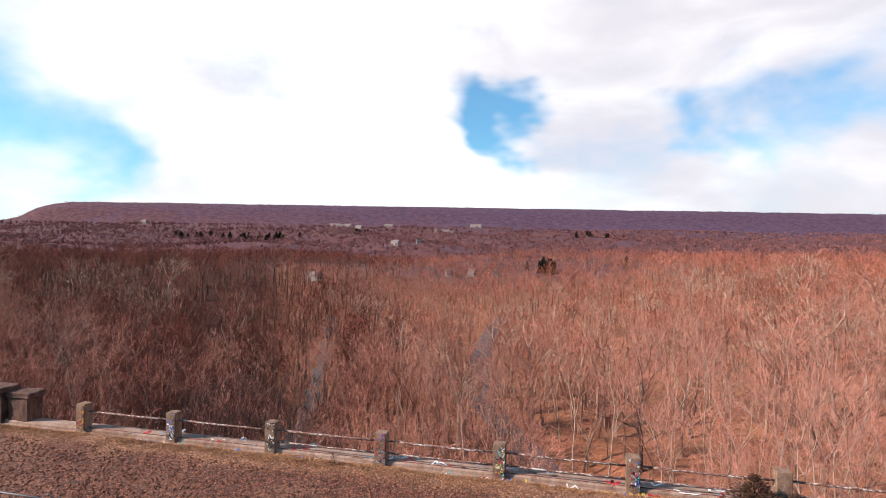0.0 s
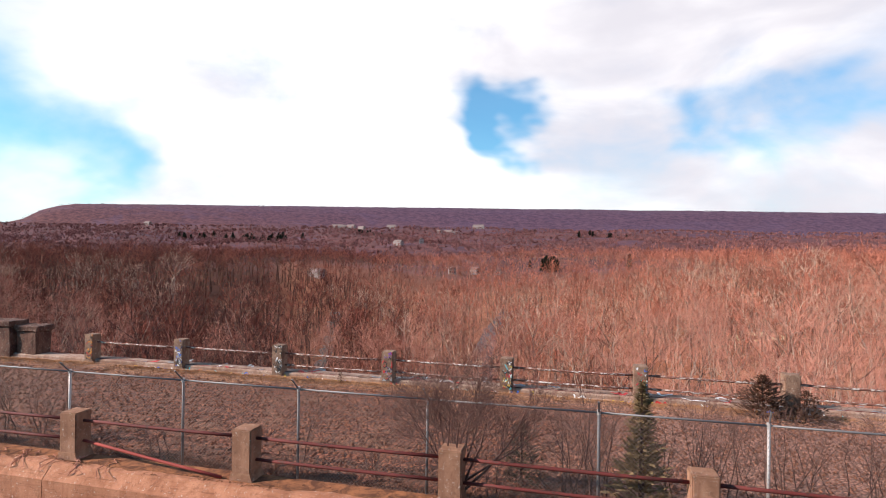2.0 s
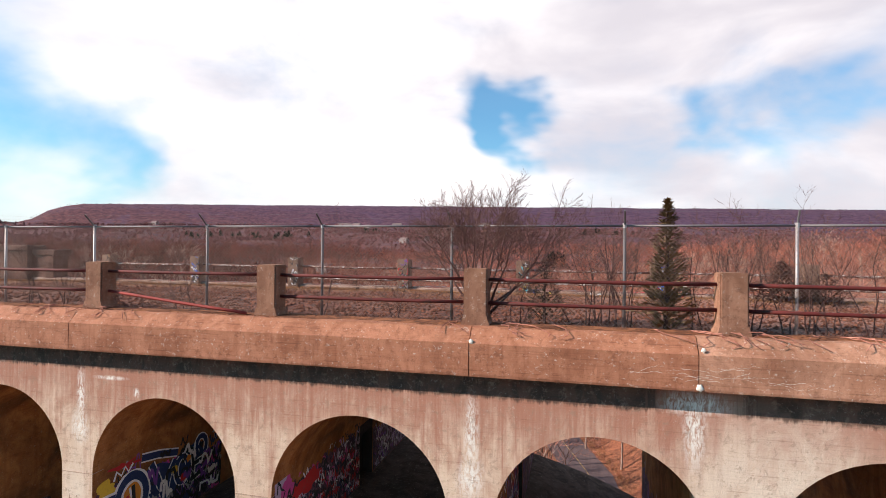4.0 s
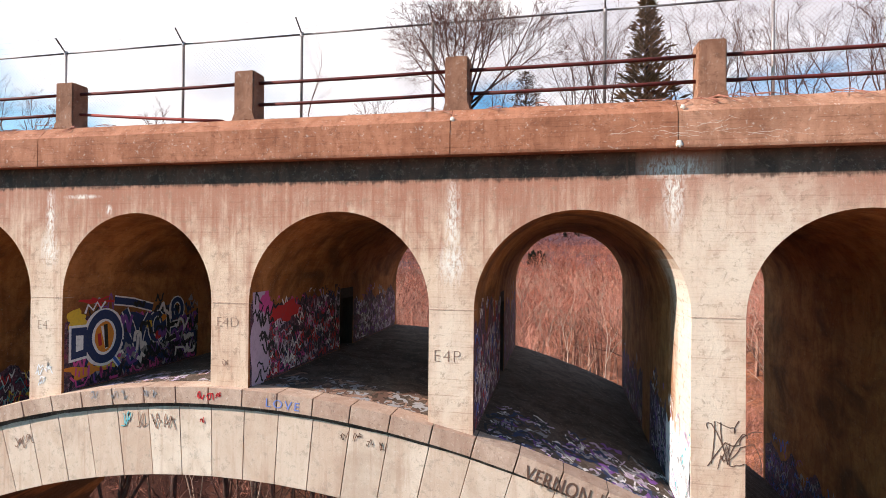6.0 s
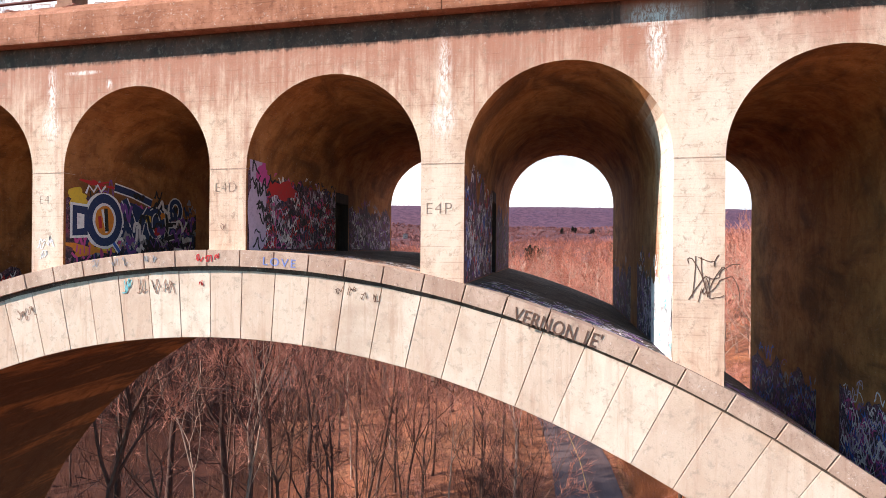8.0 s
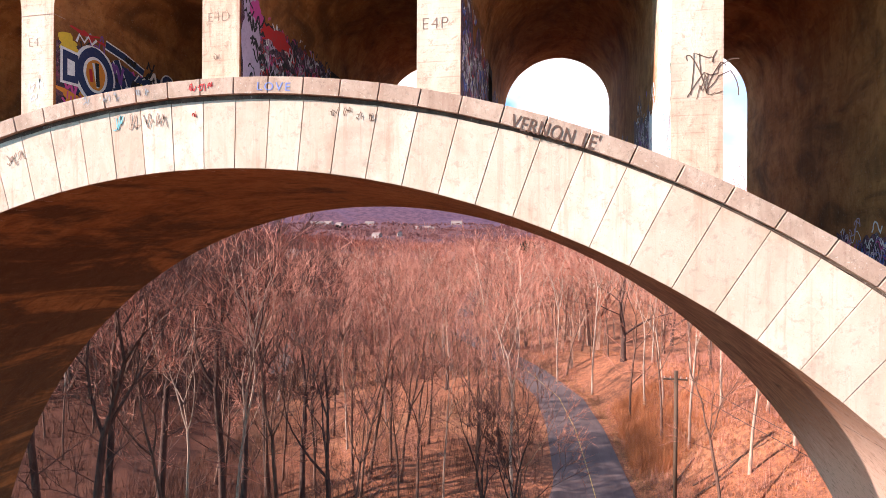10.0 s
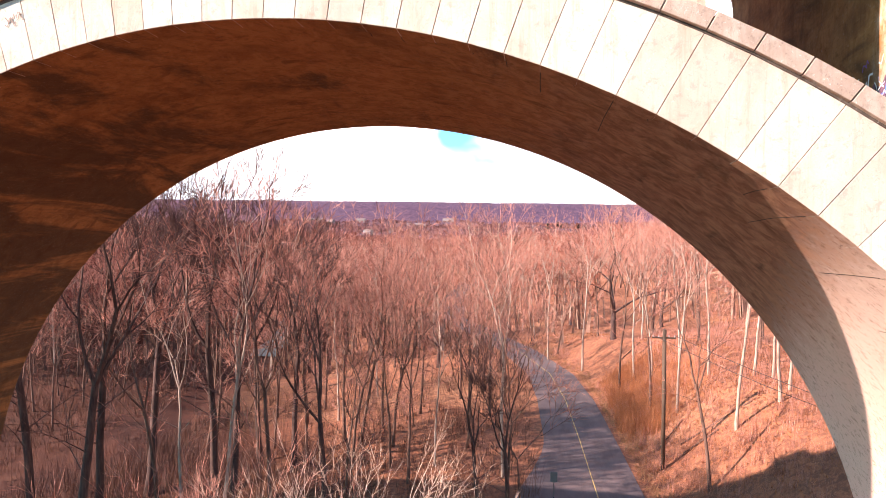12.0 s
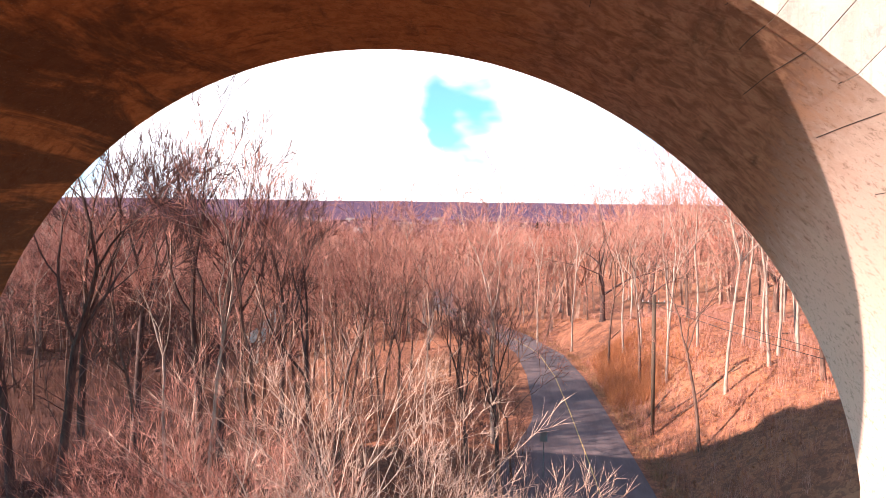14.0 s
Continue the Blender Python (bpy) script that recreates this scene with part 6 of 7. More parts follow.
# leafy litter and fallen sticks on the slope beside the road
for k in range(26):
    x = rt.uniform(9, 34)
    y = rt.uniform(28, 75)
    a = rt.uniform(-0.5, 0.5) + 0.4
    ln = rt.uniform(2, 6)
    z0, z1 = float(ground(x, y)) + 0.1, float(ground(x + ln * math.cos(a), y + ln * math.sin(a))) + 0.1
    o = part("fallen_branch", pipe((x, y, z0), (x + ln * math.cos(a), y + ln * math.sin(a), z1), 0.07, 5), MAT_BARK)
    tagged(o, "fallen grey branch lying on the leaf litter", "branch", "fallen branches")


# ---- conifers, houses and fields in the distance ----
def seen(k, s):
    return EYE0[0] + s * (AHEAD[0] + k * ACROSS[0]), EYE0[1] + s * (AHEAD[1] + k * ACROSS[1])


far_pine = conifer(31, 20.0, 5.4, MAT_PINE, "pine_tree", "tall dark green pine in a small group across the valley", "distant pines", 900, blob=True)
ready = False
for k, s, h in ((0.178, 580, 0.70), (0.183, 590, 0.75), (0.189, 575, 0.72), (0.195, 586, 0.78), (0.201, 577, 0.70), (0.206, 583, 0.66), (0.186, 600, 0.78), (0.199, 596, 0.75), (0.155, 620, 0.5), (0.338, 560, 0.7),
                (0.26, 1000, 0.8), (0.268, 1010, 0.8), (0.275, 990, 0.8), (0.245, 1020, 0.75), (0.234, 1005, 0.75)):
    x, y = seen(k, s)
    m = pose(x, y, float(ground(x, y)), 0, 0, 60 * k * 17)
    if not ready:
        far_pine.matrix_basis, ready, p = m, True, far_pine
    else:
        p = copy_thing(far_pine, m)
    p.scale = (h, h, h)
for i in range(60):
    k, s = rt.choice(((-0.34, 1750), (-0.30, 1800), (-0.395, 1700), (-0.45, 1950), (-0.15, 2100), (0.30, 2000), (-0.36, 1600)))
    x, y = seen(k + rt.gauss(0, 0.022), s + rt.gauss(0, 60))
    h = rt.uniform(0.8, 1.2)
    p = copy_thing(far_pine, pose(x, y, float(ground(x, y)), 0, 0, rt.uniform(0, 360)))
    p.scale = (1.5 * h, 1.5 * h, h)


def house(x, y, w, d, h, turn):
    e = empty("house", (x, y, float(ground(x, y)) - 0.3), label="small pale house with a gabled roof among the woods", category="house", group="distant houses")
    part("wall", bevelled_box(-w / 2, w / 2, -d / 2, d / 2, 0, h, 0), MAT_HOUSE, e)
    v, f = prism([(-w / 2 - 0.4, h), (w / 2 + 0.4, h), (0, h + w * 0.38)], -d / 2 - 0.4, d / 2 + 0.4)
    ob_from("roof", v, f, MAT_ROOF, e)
    for k in range(3):
        xx = -w / 2 + w * (k + 0.5) / 3
        part("window", bevelled_box(xx - 0.5, xx + 0.5, -d / 2 - 0.05, -d / 2 + 0.05, h * 0.4, h * 0.4 + 1.4, 0), MAT_GLASS, e)
    e.rotation_euler = (0, 0, radians(turn))
    return e


for k, s, w, d, h, turn in ((-0.236, 400, 8, 12, 4.2, 75), (0.012, 560, 7, 9, 5.5, 20), (0.055, 570, 7, 9, 5.5, 60), (0.098, 565, 7, 9, 5.0, 10), (-0.087, 1200, 11, 20, 9, 70), (-0.045, 1250, 10, 16, 9, 20),
                            (-0.175, 2500, 20, 40, 11, 80), (-0.155, 2520, 16, 34, 10, 70), (-0.19, 2480, 14, 26, 10, 100), (0.005, 2450, 18, 40, 11, 80), (0.016, 2440, 14, 26, 10, 95), (-0.012, 2460, 14, 26, 10, 60),
                            (-0.55, 2900, 20, 40, 18, 80), (-0.20, 2900, 20, 60, 16, 85), (0.06, 2900, 18, 60, 16, 85), (-0.10, 2950, 18, 50, 16, 90)  ):
    x, y = seen(k, s)
    house(x, y, w, d, h, turn)
x, y = seen(0.575, 165)
v, f, nseg = [], [], 10
for i in range(nseg + 1):
    for j in (-1, 1):
        px, py = x + (i / nseg - 0.5) * 12, y + j * 6.6
        v.append((px, py, float(ground(px, py)) + 0.15))
for i in range(nseg):
    f.append((2 * i, 2 * i + 2, 2 * i + 3, 2 * i + 1))
tagged(ob_from("clearing", v, f, MAT_FIELD), "small straw-coloured clearing in the woods", "field", kind="structure")

# ---- utility pole and road sign ----
e = empty("utility_pole", (10.3, 37.0, float(ground(10.3, 37.0))), label="weathered brown wooden utility pole with one crossarm", category="utility pole")
part("shaft", pipe((0, 0, -0.4), (0.05, 0, 11.6), 0.16, 10), MAT_POLE, e, "", True)
part("crossarm", bevelled_box(-0.95, 0.95, -0.06, 0.06, 10.85, 10.98, 0.012), MAT_POLE, e)
for x in (-0.85, -0.4, 0.4, 0.85):
    part("insulator", pipe((x, 0, 10.98), (x, 0, 11.14), 0.045, 8), MAT_GALV, e, "grey insulator")
for x in (-0.85, 0.85):
    part("cable", pipe((x, 0, 11.12), (14 + x, -34, 9.6), 0.02, 5, 0.9, 8), MAT_CABLE, e, "thin dark cable")
e = empty("road_sign", (1.2, 27.8, float(ground(4.6, 28.0)) + 0.06), label="small road sign seen from behind on a steel post", category="road sign")
part("post", pipe((0, 0, -0.3), (0, 0, 3.1), 0.04, 8), MAT_GALV_DARK, e)
part("plate", bevelled_box(-0.24, 0.24, -0.060, -0.040, 2.50, 3.20, 0.008), MAT_SIGN, e)

# ---- sprayed writing and tags ----
RED, BLUE, BLACK = paint("red", (0.55, 0.03, 0.03)), paint("blue", (0.06, 0.14, 0.50)), paint("black", (0.02, 0.017, 0.017))
WHITE, PINK, TEAL = paint("white", (0.78, 0.75, 0.74)), paint("pink", (0.60, 0.08, 0.28)), paint("teal", (0.10, 0.42, 0.46))
NAVY, ORANGE, YELLOW = paint("navy", (0.02, 0.035, 0.10)), paint("orange", (0.70, 0.24, 0.03)), paint("yellow", (0.75, 0.48, 0.05))
PURPLE, GREY, BROWN = paint("purple", (0.20, 0.07, 0.30)), paint("grey", (0.30, 0.29, 0.30)), paint("brown", (0.12, 0.06, 0.04))
LILAC = paint("lilac", (0.50, 0.38, 0.50))
FADED_BLUE, FADED = paint("faded_blue", (0.17, 0.22, 0.48)), paint("faded_brown", (0.27, 0.155, 0.11))


def layered_build(n):
    co = n.add("ShaderNodeNewGeometry").outputs["Position"]
    a = n.noise(co, 3.5, 7, 0.7, 1.6)
    b = n.noise(co, 6.5, 7, 0.72, 2.0)
    d = n.noise(n.scaled(co, (7, 7, 2.2)), 2.2, 6, 0.7, 1.2)
    c = n.mix(n.ramp(a, 0.44, 0.56), (0.035, 0.026, 0.040), (0.13, 0.055, 0.075))
    c = n.mix(n.math("MULTIPLY", n.ramp(b, 0.55, 0.60), 0.75), c, (0.30, 0.22, 0.26))
    c = n.mix(n.math("MULTIPLY", n.ramp(d, 0.57, 0.63), 0.65), c, (0.34, 0.05, 0.10))
    return principled(n, c, 0.75, 0, b, 0.003, 0.4)


LAYERED = material("layered_old_spray_paint", layered_build)


class Wall:
    """A plane to paint on: origin, the way along it, the way up it, and outward."""

    def __init__(self, o, u, v):
        self.o, self.u, self.v = Vector(o), Vector(u).normalized(), Vector(v).normalized()
        self.n = self.u.cross(self.v)

    def at(self, a, b, off):
        return tuple(self.o + self.u * a + self.v * b + self.n * off)


def stroke(v, f, wall_, pts, w, off):
    k0 = len(v)
    for i, (a, b) in enumerate(pts):
        p, q = pts[max(i - 1, 0)], pts[min(i + 1, len(pts) - 1)]
        d = Vector((q[0] - p[0], q[1] - p[1]))
        d = d.normalized() if d.length > 1e-6 else Vector((1, 0))
        v.append(wall_.at(a - d.y * w, b + d.x * w, off))
        v.append(wall_.at(a + d.y * w, b - d.x * w, off))
    for i in range(len(pts) - 1):
        k = k0 + 2 * i
        f.append((k, k + 1, k + 3, k + 2))


def tag_marks(rng, a, b, size, n=7):
    """A scrawl that reads as hand lettering but spells nothing."""
    pts, x, y = [], a, b
    for i in range(n):
        x += size * rng.uniform(0.05, 0.32)
        y = b + size * rng.uniform(-0.5, 0.6)
        pts.append((x, y))
    out = []
    for p, q in zip(pts, pts[1:]):
        m = ((p[0] + q[0]) / 2 + size * rng.uniform(-0.12, 0.12), (p[1] + q[1]) / 2 + size * rng.uniform(-0.12, 0.12))
        for t in (0, 0.25, 0.5, 0.75):
            out.append(((1 - t) ** 2 * p[0] + 2 * t * (1 - t) * m[0] + t * t * q[0], (1 - t) ** 2 * p[1] + 2 * t * (1 - t) * m[1] + t * t * q[1]))
    out.append(pts[-1])
    return out


def scribbled(label, wall_, a0, a1, low, high, colours, count, seed, size=(0.15, 0.5), w=(0.008, 0.022), off=0.004, ground_paint=None):
    """Layers of tags on one stretch of wall; low and high are functions of the place along it."""
    rng = random.Random(seed)
    e = empty("graffiti", tuple(wall_.o), label=label, category="graffiti", group="graffiti")
    per = max(1, count // len(colours))
    base = Wall((0, 0, 0), wall_.u, wall_.v)
    if ground_paint:
        # old paint under the tags: a ragged field; the white one stands in for sunlight
        v, f, m = [], [], 46
        for i in range(m + 1):
            a = a0 + (a1 - a0) * i / m
            top = low(a) + (high(a) - low(a)) * (0.80 + 0.30 * noise.noise((a * 1.3, seed, 0)) + 0.16 * noise.noise((a * 5.0, seed, 2)))
            v += [base.at(a, low(a) - 0.04, off - 0.0012), base.at(a, top, off - 0.0012)]
        f = [(2 * i, 2 * i + 2, 2 * i + 3, 2 * i + 1) for i in range(m)]
        tagged(ob_from("old_paint", v, f, ground_paint, e), kind="stuff")
    for ci, mat in enumerate(colours):
        v, f = [], []
        for k in range(per):
            a = rng.uniform(a0, a1)
            lo, hi = low(a), high(a)
            b = lo + (hi - lo) * min(1, abs(rng.gauss(0.35, 0.3)))
            s = rng.uniform(*size)
            pts = [(min(max(p, a0), a1), max(q, lo + 0.02)) for p, q in tag_marks(rng, a, b, s, rng.randint(4, 8))]
            stroke(v, f, base, pts, rng.uniform(*w), off + 0.0006 * ci + 0.0004 * rng.random())
        tagged(ob_from("paint_layer", v, f, mat, e), kind="stuff")
    return e


def left_wall(k):
    """The face of cross wall k that looks to the right, by its depth into the bridge."""
    return Wall((PIERS[k] + HALF, 0, 0), (0, 1, 0), (0, 0, 1))


def right_wall(k):
    return Wall((PIERS[k] - HALF, 0, 0), (0, -1, 0), (0, 0, 1))


# opening with the large coloured piece
fl = lambda k: (lambda a: outer(PIERS[k] + HALF) + 0.05)
fr = lambda k: (lambda a: outer(PIERS[k] - HALF) + 0.05)
W2 = left_wall(3)
z2 = outer(PIERS[3] + HALF)
scribbled("layered dark spray tags round the large letters", W2, 0.06, 4.6, fl(3), lambda a: z2 + 2.0 - 0.12 * a, [NAVY, BLACK, GREY, PURPLE, BLACK, PINK, BLACK], 190, 3, (0.2, 0.55), (0.010, 0.035), ground_paint=LAYERED)
piece = empty("graffiti_piece", tuple(W2.o), label="large sprayed letters in navy and white over an orange ground", category="graffiti", group="graffiti")
B2 = Wall((0, 0, 0), (0, 1, 0), (0, 0, 1))


def blob(wall_, ca, cb, ra, rb, off, mat, parent, seed=0, rough=0.12, hole=0.0, n=28, a0=0.05):
    v, f = [], []
    for i in range(n):
        w = 2 * math.pi * i / n
        k = 1 + rough * noise.noise((math.cos(w) * 1.6 + seed * 3.1, math.sin(w) * 1.6, seed))
        v.append(wall_.at(max(ca + ra * k * math.cos(w), a0), cb + rb * k * math.sin(w), off))
        v.append(wall_.at(max(ca + ra * hole * math.cos(w), a0), cb + rb * hole * math.sin(w), off))
    for i in range(n):
        j = (i + 1) % n
        f.append((2 * i, 2 * j, 2 * j + 1, 2 * i + 1))
    return ob_from("paint_shape", v, f, mat, parent)


cz = -4.84
blob(B2, 0.34, -4.34, 0.28, 0.17, 0.008, YELLOW, piece, 1, 1.2)
blob(B2, 0.72, -5.52, 0.52, 0.17, 0.009, ORANGE, piece, 2, 1.4)
blob(B2, 1.30, -5.50, 0.30, 0.12, 0.010, YELLOW, piece, 3, 1.4)
blob(B2, 0.95, -3.96, 0.44, 0.13, 0.011, RED, piece, 4, 1.6)
blob(B2, 2.60, cz - 0.05, 1.10, 0.62, 0.0115, NAVY, piece, 5, 0.9)
rg = random.Random(6)
v, f = [], []
for k in range(16):
    a = rg.uniform(0.2, 1.5)
    b = rg.uniform(-5.62, -5.45)
    stroke(v, f, B2, [(a, b), (a + rg.uniform(-0.02, 0.02), b - rg.uniform(0.1, 0.28))], rg.uniform(0.008, 0.022), 0.0112)
tagged(ob_from("paint_layer", v, f, PINK, piece, "pink drips"), kind="stuff")


def outlined(strokes, w, off, fill):
    """Thick letter strokes with a white edge."""
    for mat, ww, o in ((WHITE, w + 0.038, off), (fill, w, off + 0.002)):
        v, f = [], []
        for i, p in enumerate(strokes):
            stroke(v, f, B2, p, ww, o + 0.0002 * i)
        ob_from("paint_shape", v, f, mat, piece)


arc = lambda ca, cb, ra, rb, t0, t1, n=12: [(ca + ra * math.cos(t0 + (t1 - t0) * i / n), cb + rb * math.sin(t0 + (t1 - t0) * i / n)) for i in range(n + 1)]
outlined([[(1.45, -3.98), (2.05, -4.08), (2.75, -4.28)], [(1.78, -4.25), (2.02, -4.75), (2.24, -5.36)], [(2.24, -5.36), (2.40, -4.8), (2.66, -4.45)]], 0.085, 0.013, NAVY)
outlined([arc(2.92, -4.82, 0.24, 0.36, 0.3, 5.9), arc(3.72, -4.42, 0.22, 0.28, -1.0, 4.0)], 0.07, 0.0145, NAVY)
outlined([[(3.32, -4.35), (3.38, -4.85), (3.34, -5.25)], [(3.38, -4.85), (3.80, -4.82)], [(3.36, -5.25), (3.95, -5.12)]], 0.06, 0.016, BLACK)
outlined([[(1.42, -5.38), (1.62, -5.62)], [(1.80, -5.30), (2.02, -5.66), (2.14, -5.30)]], 0.04, 0.0175, BLUE)
blob(B2, 1.14, cz, 0.62, 0.71, 0.0185, WHITE, piece, 6, 0.06, 0.45)
blob(B2, 1.14, cz, 0.55, 0.64, 0.0205, NAVY, piece, 7, 0.05, 0.55)
blob(B2, 1.14, cz, 0.36, 0.43, 0.0225, WHITE, piece, 8, 0.05, 0.75)
blob(B2, 1.14, cz, 0.29, 0.37, 0.0245, ORANGE, piece, 9, 0.08)
for mat, pts, w, o in ((RED, [(0.98, cz + 0.1), (1.02, cz - 0.2)], 0.05, 0.026), (WHITE, [(1.06, cz + 0.27), (1.20, cz - 0.30)], 0.035, 0.0265), (BLACK, [(1.17, cz + 0.30), (1.21, cz - 0.27)], 0.055, 0.027)):
    v, f = [], []
    stroke(v, f, B2, pts, w, o)
    ob_from("paint_shape", v, f, mat, piece)
for a, b, c, d, off, m in ((0.16, cz - 0.46, 0.70, cz + 0.38, 0.0165, WHITE), (0.22, cz - 0.40, 0.64, cz + 0.32, 0.0215, NAVY), (0.34, cz - 0.24, 0.54, cz + 0.14, 0.0235, WHITE)):
    ob_from("paint_shape", [B2.at(a, b, off), B2.at(c, b + 0.03, off), B2.at(c, d - 0.02, off), B2.at(a, d, off)], [(0, 1, 2, 3)], m, piece)
v, f = [], []
stroke(v, f, B2, [(0.58, -4.22), (0.66, -4.02), (0.80, -4.16), (0.92, -3.98), (1.02, -4.14), (1.16, -3.98)], 0.03, 0.0255)
ob_from("paint_shape", v, f, WHITE, piece)
blob(B2, 2.62, -4.72, 0.14, 0.10, 0.020, YELLOW, piece, 10, 0.6)
blob(B2, 2.95, -5.05, 0.12, 0.12, 0.021, RED, piece, 11, 0.6)
blob(B2, 3.18, -4.62, 0.10, 0.09, 0.020, ORANGE, piece, 12, 0.6)
blob(B2, 3.05, -5.28, 0.10, 0.14, 0.021, WHITE, piece, 13, 0.4, 0.7)

scribbled("thin dark and pale tags sprayed over the large letters", Wall((PIERS[3] + HALF + 0.024, 0, 0), (0, 1, 0), (0, 0, 1)), 1.5, 4.6, lambda a: -5.75, lambda a: -4.0, [BLACK, NAVY, BLACK, GREY, PURPLE, BLACK, WHITE], 84, 5, (0.18, 0.5), (0.012, 0.05))
zz = [outer(p) for p in PIERS]
scribbled("small white and yellow tags on the dark cell wall", left_wall(2), 0.1, 4.2, fl(2), lambda a: zz[2] + 1.6, [WHITE, YELLOW, RED, TEAL], 70, 11, (0.15, 0.5), ground_paint=LAYERED)
scribbled("dense red, pink and white spray tags on the cell wall", left_wall(4), 0.06, 4.75, fl(4), lambda a: zz[4] + 2.1, [NAVY, PINK, BLACK, RED, GREY, BLACK, RED, WHITE, BLACK, LILAC], 480, 12, (0.12, 0.40), ground_paint=LAYERED)
edge = empty("graffiti", tuple(left_wall(4).o), label="pale pink field with a thick black scrawl and a red patch", category="graffiti", group="graffiti")
blob(B2, 0.42, zz[4] + 1.05, 0.40, 1.05, 0.0120, LILAC, edge, 21, 0.7)
blob(B2, 1.50, zz[4] + 1.45, 0.55, 0.24, 0.0125, RED, edge, 22, 1.3)
blob(B2, 0.70, zz[4] + 1.70, 0.24, 0.28, 0.0130, PINK, edge, 23, 1.0)
v, f = [], []
rg = random.Random(8)
for k in range(11):
    stroke(v, f, B2, [(max(p, 0.06), q) for p, q in tag_marks(rg, rg.uniform(0.05, 0.5), zz[4] + rg.uniform(0.2, 1.9), rg.uniform(0.3, 0.5), 6)], rg.uniform(0.012, 0.03), 0.0135 + 0.0002 * k)
tagged(ob_from("paint_layer", v, f, BLACK, edge), kind="stuff")
scribbled("pale spray tags on the rear half of the cell wall", left_wall(4), 5.85, 10.2, fl(4), lambda a: zz[4] + 1.7, [WHITE, GREY, PURPLE, LILAC], 160, 13, (0.14, 0.4), ground_paint=LAYERED)
scribbled("dense purple and white spray tags on the cell wall", left_wall(5), 0.06, 4.75, fl(5), lambda a: zz[5] + 2.5, [PURPLE, WHITE, BLUE, RED, LILAC, BLACK, WHITE], 300, 14, (0.14, 0.45), ground_paint=LAYERED)
scribbled("dense dark spray tags on the rear of the cell wall", left_wall(5), 5.85, 10.2, fl(5), lambda a: zz[5] + 2.2, [PURPLE, NAVY, GREY, BLACK], 120, 15, (0.14, 0.45), ground_paint=LAYERED)
RW5 = right_wall(6)
# the white under these tags paints the sunlit strip of the reveal
scribbled("bright white, blue and pink tags over a white field painted for sunlight", RW5, -2.2, -0.05, lambda a: outer(PIERS[6] - HALF) + 0.05, lambda a: zz[6] + 2.0, [WHITE, TEAL, LILAC, WHITE, GREY], 90, 16, (0.14, 0.4), (0.008, 0.022), ground_paint=WHITE)
scribbled("dark purple and white tags on the shaded cell wall", RW5, -4.3, -2.2, lambda a: outer(PIERS[6] - HALF) + 0.05, lambda a: zz[6] + 2.1, [WHITE, PURPLE, NAVY, BLACK, LILAC], 150, 17, (0.14, 0.45), ground_paint=LAYERED)
scribbled("dark purple tags deep in the cell", RW5, -10.2, -5.5, lambda a: outer(PIERS[6] - HALF) + 0.05, lambda a: zz[6] + 1.9, [PURPLE, NAVY, BLACK, GREY], 120, 18, (0.14, 0.45), ground_paint=LAYERED)
RW6 = right_wall(7)
scribbled("blue, purple and white tags on the tall cell wall", RW6, -4.3, -0.1, lambda a: outer(PIERS[7] - HALF) + 0.05, lambda a: zz[7] + 2.3, [WHITE, PURPLE, BLUE, PINK, LILAC, WHITE], 300, 19, (0.14, 0.5), ground_paint=LAYERED)
scribbled("blue and dark tags deep in the tall cell", RW6, -10.2, -5.5, lambda a: outer(PIERS[7] - HALF) + 0.05, lambda a: zz[7] + 2.0, [BLUE, PURPLE, NAVY, GREY], 140, 20, (0.14, 0.5), ground_paint=LAYERED)


def floor_marks(label, k, colours, count, seed, y1):
    """Paint splashed over the curved floor of one cell."""
    rng = random.Random(seed)
    e = empty("floor_paint", ((PIERS[k] + PIERS[k + 1]) / 2, 0, outer(PIERS[k])), label=label, category="graffiti", group="graffiti")
    x0, x1 = PIERS[k] + HALF + 0.05, PIERS[k + 1] - HALF - 0.05
    for ci, mat in enumerate(colours):
        v, f = [], []
        for _ in range(count):
            x, y = rng.uniform(x0, x1), 0.35 + (y1 - 0.35) * rng.random() ** 1.6
            pts = [(min(max(p, x0), x1), max(q, 0.36)) for p, q in tag_marks(rng, x, y, rng.uniform(0.12, 0.5), 5)]
            w = rng.uniform(0.01, 0.05)
            k0 = len(v)
            for i, (a, b) in enumerate(pts):
                p, q = pts[max(i - 1, 0)], pts[min(i + 1, len(pts) - 1)]
                d = Vector((q[0] - p[0], q[1] - p[1]))
                d = d.normalized() if d.length > 1e-6 else Vector((1, 0))
                for s in (1, -1):
                    xx, yy = a - s * d.y * w, b + s * d.x * w
                    v.append((xx - e.location.x, yy, outer(xx) + 0.006 + 0.001 * ci - e.location.z))
            for i in range(len(pts) - 1):
                q = k0 + 2 * i
                f.append((q, q + 1, q + 3, q + 2))
        tagged(ob_from("paint_layer", v, f, mat, e), kind="stuff")
    return e


floor_marks("worn pale paint splashes on the cell floor", 3, [GREY, FADED, LILAC], 26, 31, 1.6)
floor_marks("worn mottled paint on the cell floor", 4, [GREY, FADED, FADED, GREY, BROWN], 24, 32, 1.5)
floor_marks("dense purple and white paint on the cell floor", 5, [WHITE, PURPLE, LILAC, GREY, NAVY, BLACK], 44, 33, 2.4)
floor_marks("faded paint on the cell floor", 6, [GREY, PURPLE, FADED], 40, 34, 3.0)


